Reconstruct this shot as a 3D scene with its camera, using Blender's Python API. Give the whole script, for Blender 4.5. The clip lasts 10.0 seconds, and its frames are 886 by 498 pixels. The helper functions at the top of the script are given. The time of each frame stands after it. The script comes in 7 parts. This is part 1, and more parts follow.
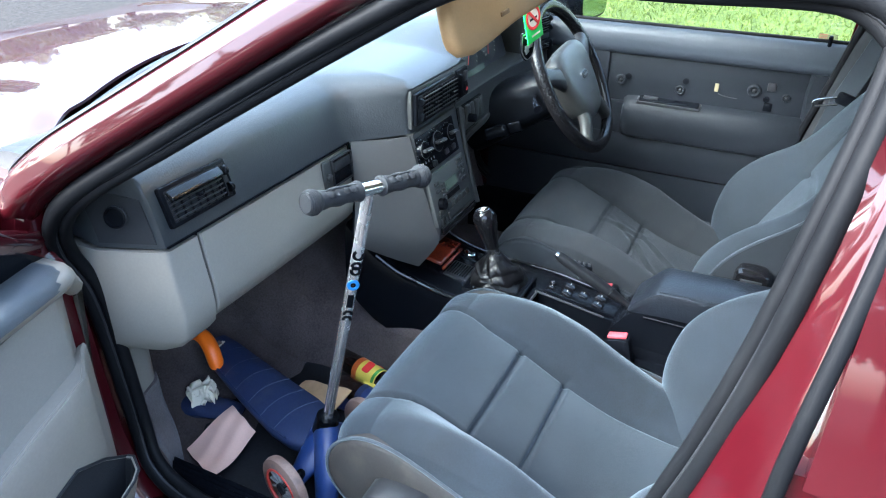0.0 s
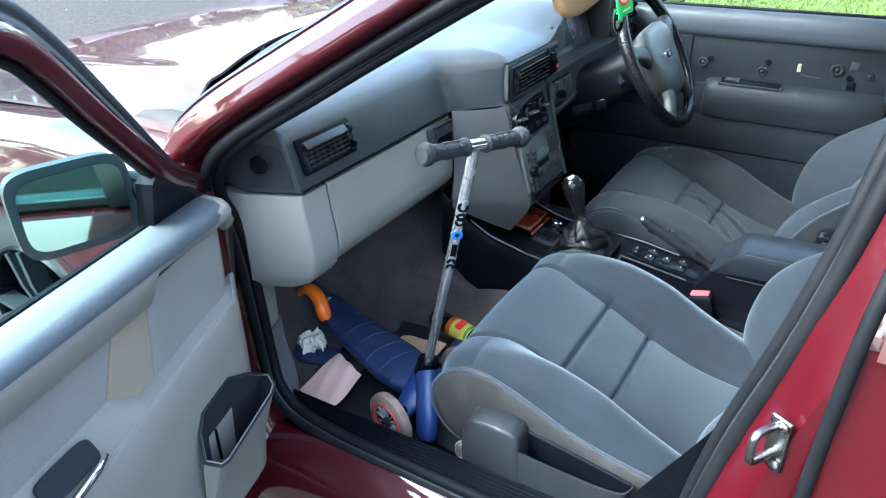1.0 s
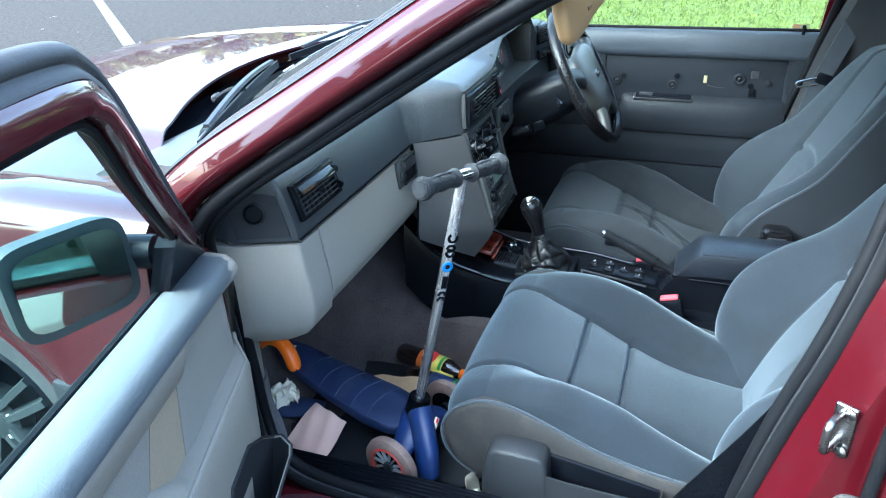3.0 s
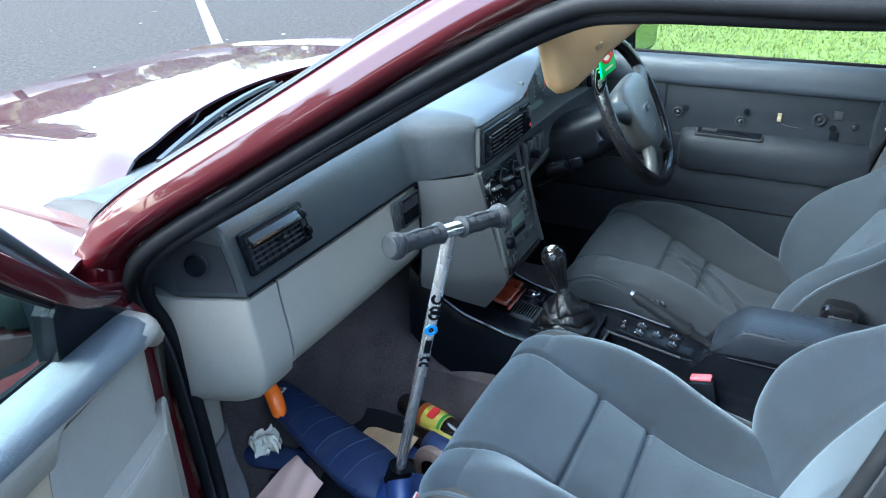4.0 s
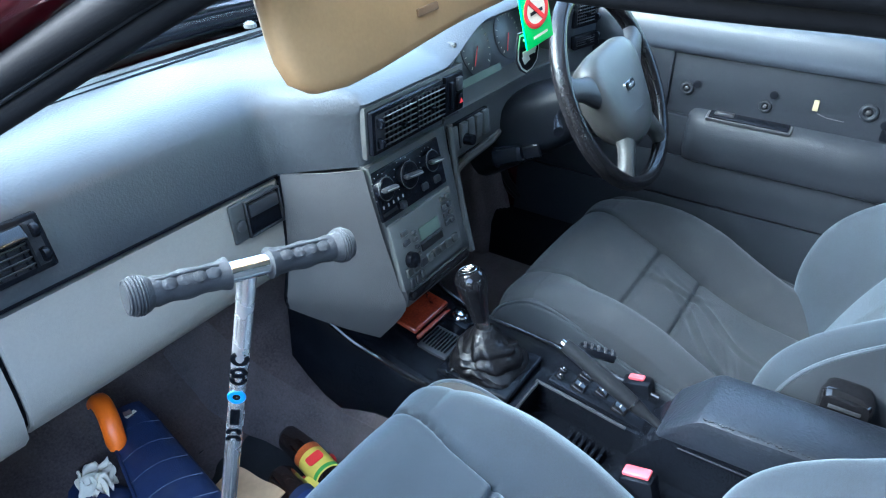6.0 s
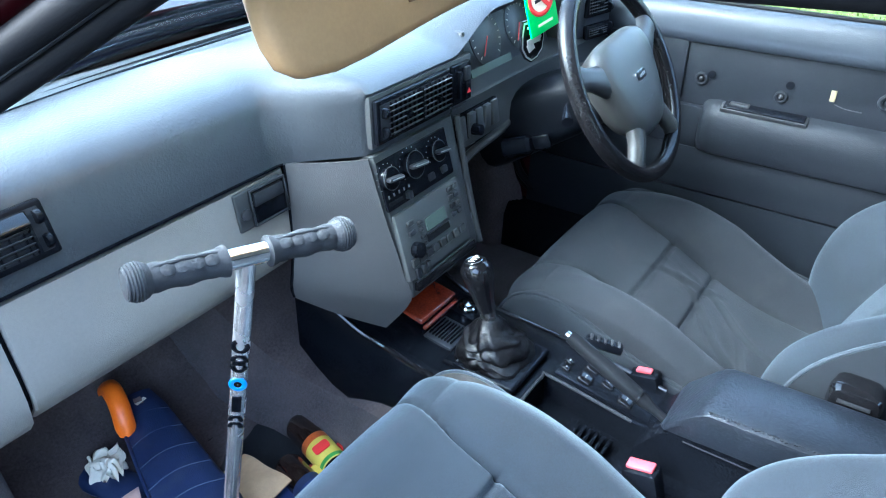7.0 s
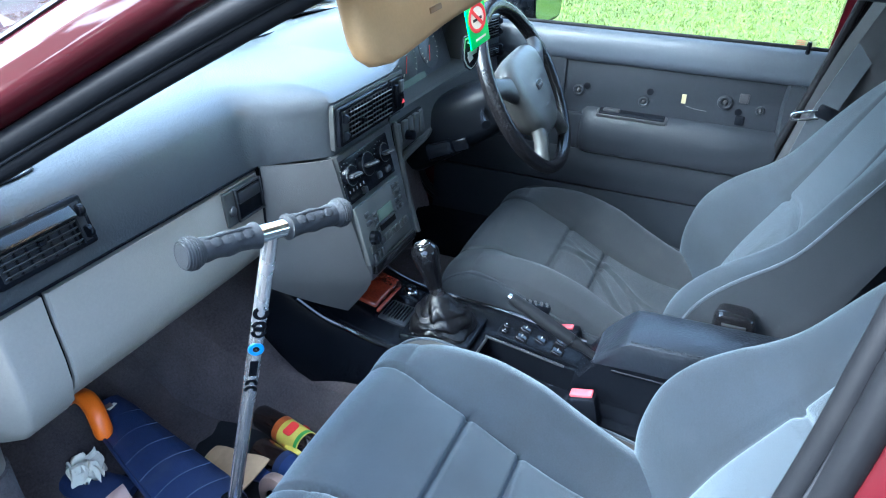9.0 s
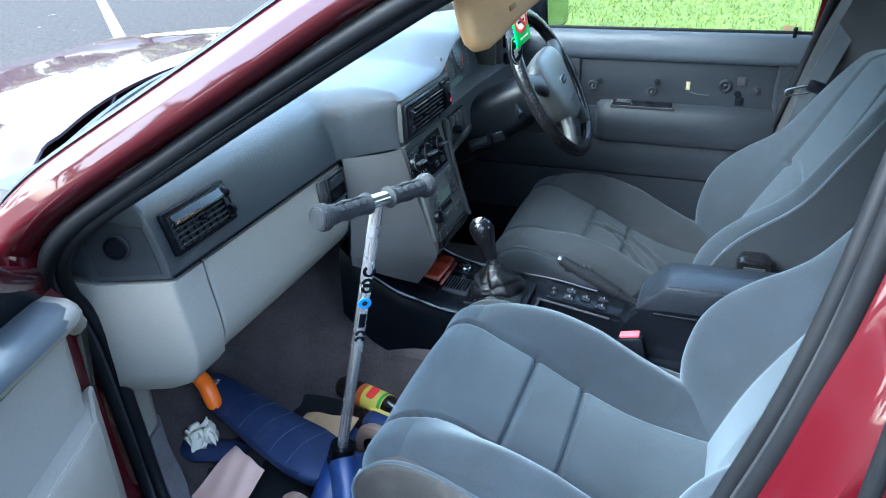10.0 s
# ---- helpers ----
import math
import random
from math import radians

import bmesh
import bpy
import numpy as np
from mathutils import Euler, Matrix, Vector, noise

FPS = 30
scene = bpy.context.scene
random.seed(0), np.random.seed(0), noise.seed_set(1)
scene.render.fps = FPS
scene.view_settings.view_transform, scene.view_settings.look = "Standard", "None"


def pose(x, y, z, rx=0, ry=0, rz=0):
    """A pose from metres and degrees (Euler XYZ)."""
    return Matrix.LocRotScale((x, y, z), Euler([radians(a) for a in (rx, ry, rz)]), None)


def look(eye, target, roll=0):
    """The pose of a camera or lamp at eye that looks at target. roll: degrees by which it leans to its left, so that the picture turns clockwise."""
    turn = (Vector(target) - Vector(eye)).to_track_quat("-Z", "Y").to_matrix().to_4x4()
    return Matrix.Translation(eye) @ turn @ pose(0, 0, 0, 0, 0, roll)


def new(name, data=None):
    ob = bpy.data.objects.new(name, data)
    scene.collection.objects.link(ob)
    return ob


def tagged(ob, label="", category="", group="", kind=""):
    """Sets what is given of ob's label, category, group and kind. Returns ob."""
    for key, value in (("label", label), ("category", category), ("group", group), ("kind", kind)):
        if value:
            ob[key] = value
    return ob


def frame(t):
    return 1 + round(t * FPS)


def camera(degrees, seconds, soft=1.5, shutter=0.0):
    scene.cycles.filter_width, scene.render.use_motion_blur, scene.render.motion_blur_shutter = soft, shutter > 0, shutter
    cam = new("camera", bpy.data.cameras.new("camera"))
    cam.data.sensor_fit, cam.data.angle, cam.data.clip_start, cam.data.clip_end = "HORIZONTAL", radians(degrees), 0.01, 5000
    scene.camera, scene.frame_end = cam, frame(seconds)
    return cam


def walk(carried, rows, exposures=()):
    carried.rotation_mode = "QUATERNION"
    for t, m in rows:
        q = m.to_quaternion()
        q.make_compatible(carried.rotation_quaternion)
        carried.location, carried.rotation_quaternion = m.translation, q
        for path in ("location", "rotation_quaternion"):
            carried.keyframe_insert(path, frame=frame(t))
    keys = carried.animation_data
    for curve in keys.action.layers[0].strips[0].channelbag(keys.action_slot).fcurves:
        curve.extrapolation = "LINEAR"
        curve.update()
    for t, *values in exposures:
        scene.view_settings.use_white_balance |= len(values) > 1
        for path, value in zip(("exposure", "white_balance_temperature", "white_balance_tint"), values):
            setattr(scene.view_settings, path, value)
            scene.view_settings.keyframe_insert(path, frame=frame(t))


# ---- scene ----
cam = camera(62.7, 10.0, soft=1.1)
PATH = [
    (0, (-1.323, 0.012, 1.349), (0.251, 0.771, 0.375), 0.6),
    (0.5, (-1.418, -0.045, 1.327), (0.099, 0.858, 0.385), 0.1),
    (1, (-1.489, -0.01, 1.325), (0.006, 0.913, 0.369), -1.4),
    (1.5, (-1.55, 0.156, 1.337), (0.067, 0.895, 0.421), -2.7),
    (2, (-1.616, 0.241, 1.346), (0.044, 0.861, 0.418), -1.1),
    (2.5, (-1.63, 0.242, 1.342), (0.05, 0.828, 0.429), -0.7),
    (2.7, (-1.611, 0.223, 1.336), (0.069, 0.817, 0.429), -1.5),
    (3.8, (-1.385, 0.138, 1.331), (0.244, 0.889, 0.445), -1.4),
    (4, (-1.325, 0.116, 1.339), (0.262, 0.947, 0.45), -1.3),
    (4.5, (-1.17, 0.137, 1.319), (0.37, 1.02, 0.398), -1.0),
    (5, (-1.016, 0.175, 1.314), (0.514, 1.017, 0.34), -1.3),
    (5.5, (-0.892, 0.101, 1.295), (0.594, 0.976, 0.283), 0.1),
    (7, (-0.848, 0.039, 1.277), (0.554, 1.006, 0.23), -0.0),
    (7.5, (-0.904, 0.062, 1.292), (0.545, 0.986, 0.269), -0.4),
    (8, (-0.983, 0.088, 1.3), (0.547, 0.899, 0.299), -0.1),
    (8.5, (-1.045, 0.1, 1.3), (0.554, 0.789, 0.315), 1.1),
    (9, (-1.097, 0.074, 1.294), (0.532, 0.728, 0.335), 1.8),
    (9.5, (-1.186, 0.075, 1.298), (0.445, 0.751, 0.36), 0.8),
    (10, (-1.346, 0.108, 1.303), (0.315, 0.76, 0.401), -2.1),
]
walk(cam, [(t, look(eye, target, roll)) for t, eye, target, roll in PATH], [(0.0, 3.88, 5600, 6), (2.5, 3.80, 5300, 0), (4.5, 3.76, 5300, 2), (5.5, 4.14, 5200, 4), (7.0, 4.34, 5100, 4), (9.0, 4.18, 5100, 4), (10.0, 3.92, 5200, 2)])

# ---- light ----
world = bpy.data.worlds.new("sky")
scene.world = world
world.use_nodes = True
wn, wl = world.node_tree.nodes, world.node_tree.links
sky = wn.new("ShaderNodeTexSky")
sky.sky_type = 'NISHITA'
sky.sun_disc = False
sky.sun_elevation = radians(42)
sky.sun_rotation = radians(-42)
sky.air_density, sky.dust_density, sky.ozone_density = 1.0, 3.5, 1.0
haze = wn.new("ShaderNodeHueSaturation")
haze.inputs["Saturation"].default_value = 0.78
wl.new(sky.outputs["Color"], haze.inputs["Color"])
wl.new(haze.outputs["Color"], wn["Background"].inputs["Color"])
wn["Background"].inputs["Strength"].default_value = 0.15
sun_data = bpy.data.lights.new("sun", 'SUN')
sun_data.energy, sun_data.angle, sun_data.color = 1.15, radians(50), (1.0, 0.96, 0.90)
sun = new("sun", sun_data)
sun.matrix_world = look((0, 0, 0), (math.sin(radians(42)) * math.cos(radians(42)), -math.cos(radians(42)) * math.cos(radians(42)), -math.sin(radians(42))))


# ---- materials ----
def tree_of(name):
    m = bpy.data.materials.new(name)
    m.use_nodes = True
    n, l = m.node_tree.nodes, m.node_tree.links
    return m, n, l, n["Principled BSDF"]


def surface(name, base, rough=0.5, metal=0.0, vary=0.12, big=6.0, grain=0.0, grain_scale=900.0, spread=0.0, coat=0.0, sheen=0.0,
            dirt=None, dirt_amount=0.0, spec=0.5, stretch=(1, 1, 1)):
    """A procedural surface: base colour varied at two scales, roughness broken up, fine relief."""
    m, n, l, p = tree_of(name)
    tc = n.new("ShaderNodeTexCoord")
    mp = n.new("ShaderNodeMapping")
    mp.inputs["Scale"].default_value = stretch
    l.new(tc.outputs["Object"], mp.inputs["Vector"])
    a = n.new("ShaderNodeTexNoise")
    a.inputs["Scale"].default_value, a.inputs["Detail"].default_value = big, 6
    b = n.new("ShaderNodeTexNoise")
    b.inputs["Scale"].default_value, b.inputs["Detail"].default_value = grain_scale * 0.35, 3
    for q in (a, b):
        l.new(mp.outputs["Vector"], q.inputs["Vector"])
    add = n.new("ShaderNodeMath")
    add.operation = 'ADD'
    l.new(a.outputs["Fac"], add.inputs[0])
    l.new(b.outputs["Fac"], add.inputs[1])
    rng = n.new("ShaderNodeMapRange")
    rng.inputs["From Min"].default_value, rng.inputs["From Max"].default_value = 0.6, 1.4
    rng.inputs["To Min"].default_value, rng.inputs["To Max"].default_value = 1 - vary, 1 + vary
    l.new(add.outputs[0], rng.inputs["Value"])
    mul = n.new("ShaderNodeVectorMath")
    mul.operation = 'SCALE'
    mul.inputs[0].default_value = base
    l.new(rng.outputs[0], mul.inputs["Scale"])
    colour = mul.outputs["Vector"]
    if dirt:
        d = n.new("ShaderNodeTexNoise")
        d.inputs["Scale"].default_value, d.inputs["Detail"].default_value = big * 2.3, 8
        l.new(mp.outputs["Vector"], d.inputs["Vector"])
        r2 = n.new("ShaderNodeMapRange")
        r2.inputs["From Min"].default_value, r2.inputs["From Max"].default_value = 0.52, 0.75
        r2.inputs["To Max"].default_value = dirt_amount
        l.new(d.outputs["Fac"], r2.inputs["Value"])
        mx = n.new("ShaderNodeMix")
        mx.data_type = 'RGBA'
        mx.inputs["B"].default_value = (*dirt, 1)
        l.new(r2.outputs[0], mx.inputs["Factor"])
        l.new(colour, mx.inputs["A"])
        colour = mx.outputs["Result"]
    l.new(colour, p.inputs["Base Color"])
    rr = n.new("ShaderNodeMapRange")
    rr.inputs["From Min"].default_value, rr.inputs["From Max"].default_value = 0.3, 0.7
    rr.inputs["To Min"].default_value, rr.inputs["To Max"].default_value = max(0.02, rough - 0.04 - spread), min(1, rough + 0.03 + spread)
    l.new(a.outputs["Fac"], rr.inputs["Value"])
    l.new(rr.outputs[0], p.inputs["Roughness"])
    p.inputs["Metallic"].default_value = metal
    p.inputs["Specular IOR Level"].default_value = spec
    p.inputs["Coat Weight"].default_value = coat
    p.inputs["Coat Roughness"].default_value = 0.04
    p.inputs["Sheen Weight"].default_value = sheen
    p.inputs["Sheen Roughness"].default_value = 0.45
    if sheen:
        p.inputs["Sheen Tint"].default_value = (0.72, 0.88, 1.0, 1)
    if grain:
        v = n.new("ShaderNodeTexNoise")
        v.inputs["Scale"].default_value, v.inputs["Detail"].default_value = grain_scale, 4
        l.new(mp.outputs["Vector"], v.inputs["Vector"])
        bump = n.new("ShaderNodeBump")
        bump.inputs["Strength"].default_value, bump.inputs["Distance"].default_value = grain, 0.002
        l.new(v.outputs["Fac"], bump.inputs["Height"])
        l.new(bump.outputs["Normal"], p.inputs["Normal"])
    return m


RED = surface("red_paint", (0.030, 0.0010, 0.0030), 0.45, 0.0, 0.06, 3.0, 0.0, 3000, coat=1.0, spec=0.1)
SEAL = surface("black_rubber", (0.0055, 0.006, 0.007), 0.5, 0, 0.2, 8, 0.08, 700, dirt=(0.014, 0.014, 0.014), dirt_amount=0.2, spec=0.07)
DASH = surface("dash_vinyl", (0.021, 0.024, 0.027), 0.33, 0, 0.14, 5, 0.28, 300, spec=0.45, dirt=(0.040, 0.045, 0.048), dirt_amount=0.2)
GREY = surface("grey_plastic", (0.168, 0.160, 0.141), 0.48, 0, 0.08, 4, 0.22, 700)
# Darker copy of the grey plastic: the stack side's shade is in its colour.
GREY_SHADED = surface("grey_plastic_shaded", (0.036, 0.036, 0.036), 0.46, 0, 0.08, 4, 0.22, 700)
# Bluish copy of the door vinyl: the sky's tint is in its colour.
LEDGE_SKY = surface("ledge_vinyl_sky", (0.060, 0.067, 0.072), 0.40, 0, 0.1, 4, 0.2, 600, spec=0.4)
CARD = surface("door_vinyl", (0.180, 0.166, 0.140), 0.48, 0, 0.08, 4, 0.10, 600, spec=0.35, dirt=(0.15, 0.135, 0.11), dirt_amount=0.3)
# Dark copies of the ledge and door vinyl: far-side shade is in the colour.
LEDGE_SHADED = surface("ledge_vinyl_shaded", (0.021, 0.026, 0.033), 0.42, 0, 0.1, 4, 0.2, 600, spec=0.3)
CARD_SHADED = surface("door_vinyl_shaded", (0.0085, 0.0102, 0.013), 0.48, 0, 0.12, 4, 0.25, 600, spec=0.12)
RIB = surface("ribbed_cloth", (0.165, 0.155, 0.134), 0.9, 0, 0.1, 9, 0.4, 800)
TANCLOTH = surface("tan_cloth", (0.215, 0.175, 0.12), 0.92, 0, 0.1, 9, 0.4, 800)
FAB = surface("grey_velour", (0.0080, 0.0118, 0.0168), 0.85, 0, 0.55, 7, 0.4, 1300, sheen=0.26, dirt=(0.019, 0.026, 0.034), dirt_amount=0.3, spec=0.25)
# Dimmer copies of the seat cloths: shade over the driver's seat is in them.
FAB_SHADED = surface("velour_shaded", (0.0085, 0.0100, 0.0122), 0.85, 0, 0.4, 9, 0.4, 1300, sheen=0.05, dirt=(0.026, 0.026, 0.026), dirt_amount=0.3, spec=0.25)
BACK_SHADED = surface("back_velour_shaded", (0.0085, 0.0122, 0.0165), 0.85, 0, 0.5, 7, 0.4, 1300, sheen=0.13, dirt=(0.019, 0.024, 0.030), dirt_amount=0.3, spec=0.25)
SIDE_SHADED = surface("seat_side_shaded", (0.012, 0.0142, 0.0172), 0.88, 0, 0.18, 9, 0.5, 1300, sheen=0.06, spec=0.2)
FABD = surface("velour_side", (0.024, 0.029, 0.036), 0.88, 0, 0.18, 9, 0.5, 1300, sheen=0.25, spec=0.25)
SKIRT = surface("seat_side_vinyl", (0.022, 0.0205, 0.020), 0.75, 0, 0.25, 12, 0.3, 900, dirt=(0.054, 0.045, 0.036), dirt_amount=0.45, spec=0.25)
CARPET = surface("carpet", (0.073, 0.058, 0.056), 1.0, 0, 0.5, 12, 1.0, 700, sheen=0.15, dirt=(0.07, 0.055, 0.045), dirt_amount=0.5, spec=0.1)
BLACK = surface("black_plastic", (0.0026, 0.0032, 0.0046), 0.22, 0, 0.2, 8, 0.10, 900, dirt=(0.007, 0.007, 0.008), dirt_amount=0.12, spec=0.09)
SATIN = surface("dark_plastic", (0.016, 0.017, 0.019), 0.38, 0, 0.15, 8, 0.2, 800, spec=0.2)
SLAT = surface("vent_slat", (0.026, 0.027, 0.028), 0.42, 0, 0.1, 8, spec=0.3)
DECKLINE = surface("deck_line", (0.045, 0.062, 0.105), 0.6, 0, 0.1, 8)
RUBBER = surface("frame_rubber", (0.034, 0.034, 0.034), 0.55, 0, 0.15, 6, 0.15, 500, dirt=(0.05, 0.05, 0.05), dirt_amount=0.3, spec=0.15)
FASCIA = surface("fascia_plastic", (0.027, 0.029, 0.029), 0.42, 0, 0.12, 8, 0.2, 800, spec=0.35)
GLOSS = surface("gloss_black", (0.0035, 0.0036, 0.0042), 0.14, 0, 0.1, 8, spec=0.38)
LEATHER = surface("black_leather", (0.0022, 0.0022, 0.0027), 0.40, 0, 0.2, 14, 0.5, 160, spec=0.20)
WHEEL_LEATHER = surface("wheel_leather", (0.004, 0.004, 0.0045), 0.22, 0, 0.2, 14, 0.06, 420, spec=0.16)
PAD = surface("airbag_pad", (0.024, 0.025, 0.024), 0.38, 0, 0.1, 8, 0.25, 700, spec=0.3)
TAN = surface("tan_vinyl", (0.37, 0.225, 0.098), 0.6, 0, 0.08, 7, 0.08, 900, dirt=(0.25, 0.155, 0.07), dirt_amount=0.3)
CHROME = surface("chrome", (0.75, 0.75, 0.76), 0.12, 1.0, 0.05, 10)
ALU = surface("brushed_tube", (0.74, 0.74, 0.75), 0.26, 0.92, 0.05, 20, 0.02, 900, dirt=(0.55, 0.54, 0.53), dirt_amount=0.12)
STEEL = surface("worn_steel", (0.24, 0.24, 0.24), 0.28, 1.0, 0.2, 30, 0.2, 600, dirt=(0.2, 0.17, 0.14), dirt_amount=0.5)
GRIP = surface("grip_rubber", (0.018, 0.0195, 0.0225), 0.72, 0, 0.15, 20, 0.3, 900, spec=0.3)
BURL = surface("burl_wood", (0.15, 0.022, 0.009), 0.14, 0, 0.45, 26, coat=0.8, dirt=(0.06, 0.012, 0.006), dirt_amount=0.8)
BLUE = surface("blue_plastic", (0.012, 0.030, 0.115), 0.42, 0, 0.15, 12, 0.1, 500, dirt=(0.06, 0.075, 0.11), dirt_amount=0.35)
NAVY = surface("navy_deck", (0.010, 0.020, 0.065), 0.6, 0, 0.2, 12, 0.4, 600, dirt=(0.05, 0.055, 0.07), dirt_amount=0.3)
ORANGE = surface("orange_plastic", (0.90, 0.17, 0.008), 0.4, 0, 0.06, 12)
TYRE_PU = surface("pu_tyre", (0.21, 0.14, 0.11), 0.5, 0, 0.2, 25, dirt=(0.10, 0.08, 0.07), dirt_amount=0.7)
RIMRED = surface("red_ring", (0.50, 0.05, 0.035), 0.4, 0, 0.1, 12)
TYRE = surface("tyre", (0.020, 0.020, 0.021), 0.8, 0, 0.2, 12, 0.3, 300)
ALLOY = surface("alloy", (0.021, 0.027, 0.029), 0.55, 0.3, 0.1, 10)
CARDBOARD = surface("cardboard", (0.42, 0.28, 0.155), 0.9, 0, 0.12, 18, 0.2, 300, dirt=(0.30, 0.19, 0.10), dirt_amount=0.3)
PINK = surface("pink_paper", (0.74, 0.48, 0.38), 0.85, 0, 0.06, 10)
WHITE = surface("white_paper", (0.74, 0.68, 0.54), 0.85, 0, 0.08, 14)
GREEN = surface("green_card", (0.05, 0.62, 0.10), 0.5, 0, 0.05, 14)
SIGNRED = surface("sign_red", (0.65, 0.03, 0.03), 0.5, 0, 0.05, 14)
PINKRED = surface("buckle_red", (0.36, 0.045, 0.055), 0.45, 0, 0.08, 14)
RUSSET = surface("russet_film", (0.40, 0.085, 0.018), 0.35, 0, 0.3, 40)
YELLOW = surface("yellow_film", (0.62, 0.50, 0.08), 0.35, 0, 0.1, 20)
TEA = surface("cold_tea", (0.016, 0.010, 0.008), 0.08, 0, 0.2, 20, coat=0.6)
LBLUE = surface("light_blue_dot", (0.02, 0.14, 0.36), 0.4, 0, 0.05, 12)
ASHGREY = surface("asphalt", (0.0225, 0.0200, 0.0172), 0.85, 0, 0.95, 16, 1.0, 190, dirt=(0.070, 0.069, 0.066), dirt_amount=0.75, spec=0.12)
SOIL = surface("grass_ground", (0.058, 0.080, 0.016), 0.95, 0, 0.45, 6, 0.9, 60, dirt=(0.085, 0.105, 0.026), dirt_amount=0.7, spec=0.2)
BLADE = surface("grass_blade", (0.074, 0.098, 0.019), 0.7, 0, 0.5, 2.2, spec=0.12)
LINEPAINT = surface("road_paint", (0.075, 0.073, 0.068), 0.8, 0, 0.5, 6, 0.6, 60, dirt=(0.024, 0.022, 0.020), dirt_amount=0.95)
LCD = surface("lcd", (0.07, 0.095, 0.075), 0.25, 0, 0.05, 10)
HEAD = surface("headlining", (0.62, 0.59, 0.54), 0.95, 0, 0.06, 10, 0.3, 900)
BARK = surface("bark", (0.09, 0.07, 0.05), 0.95, 0, 0.3, 5, 0.5, 30)
LEAF = surface("leaves", (0.115, 0.13, 0.026), 0.7, 0, 0.45, 0.5)
LENS = surface("clear_lens", (0.05, 0.055, 0.055), 0.1, 0, 0.1, 10)


def glass(name, tint, rough=0.0, ior=1.45):
    m, n, l, p = tree_of(name)
    p.inputs["Base Color"].default_value = (*tint, 1)
    p.inputs["Roughness"].default_value = rough
    p.inputs["Transmission Weight"].default_value = 1.0
    p.inputs["IOR"].default_value = ior
    return m


GLASS = glass("car_glass", (0.86, 0.95, 0.92))
DOORGLASS = glass("door_glass", (0.60, 0.80, 0.80), 0.0, 1.03)
TRAYBLACK = surface("bin_lining", (0.016, 0.017, 0.019), 0.6, 0, 0.2, 8, 0.3, 400, spec=0.12)
# Dark green tint stands in for the dark trees the glass should show.
MIRROR_DIMMED = surface("mirror_glass", (0.27, 0.36, 0.32), 0.03, 1.0, 0.03, 5)


# ---- mesh helpers ----
def V(*a):
    return Vector(a)


def mesh_into(bm, src, m=None):
    """Adds the bmesh src, moved by m, to bm."""
    if m is not None:
        src.transform(m)
    tmp = bpy.data.meshes.new("tmp")
    src.to_mesh(tmp)
    src.free()
    bm.from_mesh(tmp)
    bpy.data.meshes.remove(tmp)
    return bm


def box(bm, size, m, r=0.0, seg=2):
    b = bmesh.new()
    bmesh.ops.create_cube(b, size=1)
    b.transform(Matrix.Diagonal((*size, 1)))
    if r:
        bmesh.ops.bevel(b, geom=b.edges[:], offset=min(r, 0.49 * min(size)), segments=seg, affect='EDGES', profile=0.5)
    return mesh_into(bm, b, m)


def at_box(size, m, r=0.0, seg=2):
    return box(bmesh.new(), size, m, r, seg)


def loft(bm, rings, closed=True, caps=True):
    """Skins rings of equally many points."""
    vs = [[bm.verts.new(p) for p in ring] for ring in rings]
    n = len(vs[0])
    for a, b in zip(vs, vs[1:]):
        for i in range(n if closed else n - 1):
            bm.faces.new((a[i], a[(i + 1) % n], b[(i + 1) % n], b[i]))
    if caps and closed:
        bm.faces.new(vs[0][::-1])
        bm.faces.new(vs[-1])
    bmesh.ops.recalc_face_normals(bm, faces=bm.faces[:])
    return bm


def smooth_path(pts, per=8):
    """A Catmull-Rom curve through the points."""
    p = [Vector(q) for q in pts]
    out = []
    for i in range(len(p) - 1):
        a, b, c, d = p[max(i - 1, 0)], p[i], p[i + 1], p[min(i + 2, len(p) - 1)]
        for k in range(per):
            t = k / per
            out.append(0.5 * ((2 * b) + (c - a) * t + (2 * a - 5 * b + 4 * c - d) * t * t + (3 * b - a - 3 * c + d) * t ** 3))
    return out + [p[-1]]


def sweep(bm, path, section, up=(0, 0, 1), caps=True):
    """Sweeps a section, points (u, v) or a function of 0..1 giving them, along a path; v lies towards up."""
    rings = []
    path = [Vector(p) for p in path]
    for i, p in enumerate(path):
        d = (path[min(i + 1, len(path) - 1)] - path[max(i - 1, 0)]).normalized()
        u_ref = Vector(up(i / (len(path) - 1))) if callable(up) else Vector(up)
        side = d.cross(u_ref)
        side = side.normalized() if side.length > 1e-6 else d.orthogonal().normalized()
        v = side.cross(d).normalized()
        sec = section(i / (len(path) - 1)) if callable(section) else section
        rings.append([p + side * a + v * b for a, b in sec])
    return loft(bm, rings, True, caps)


def ring_of(r, n=12, r2=None):
    return [(r * math.cos(2 * math.pi * i / n), (r2 or r) * math.sin(2 * math.pi * i / n)) for i in range(n)]


def tube(bm, path, r, n=12, up=(0.13, 0.21, 0.97)):
    return sweep(bm, path, (lambda t: ring_of(r(t), n)) if callable(r) else ring_of(r, n), up)


def lathe(bm, profile, n=24, m=None, caps=True):
    """Turns (radius, height) pairs about z."""
    b = bmesh.new()
    loft(b, [[(max(r, 1e-4) * math.cos(2 * math.pi * i / n), max(r, 1e-4) * math.sin(2 * math.pi * i / n), h) for i in range(n)] for r, h in profile], True, caps)
    return mesh_into(bm, b, m)


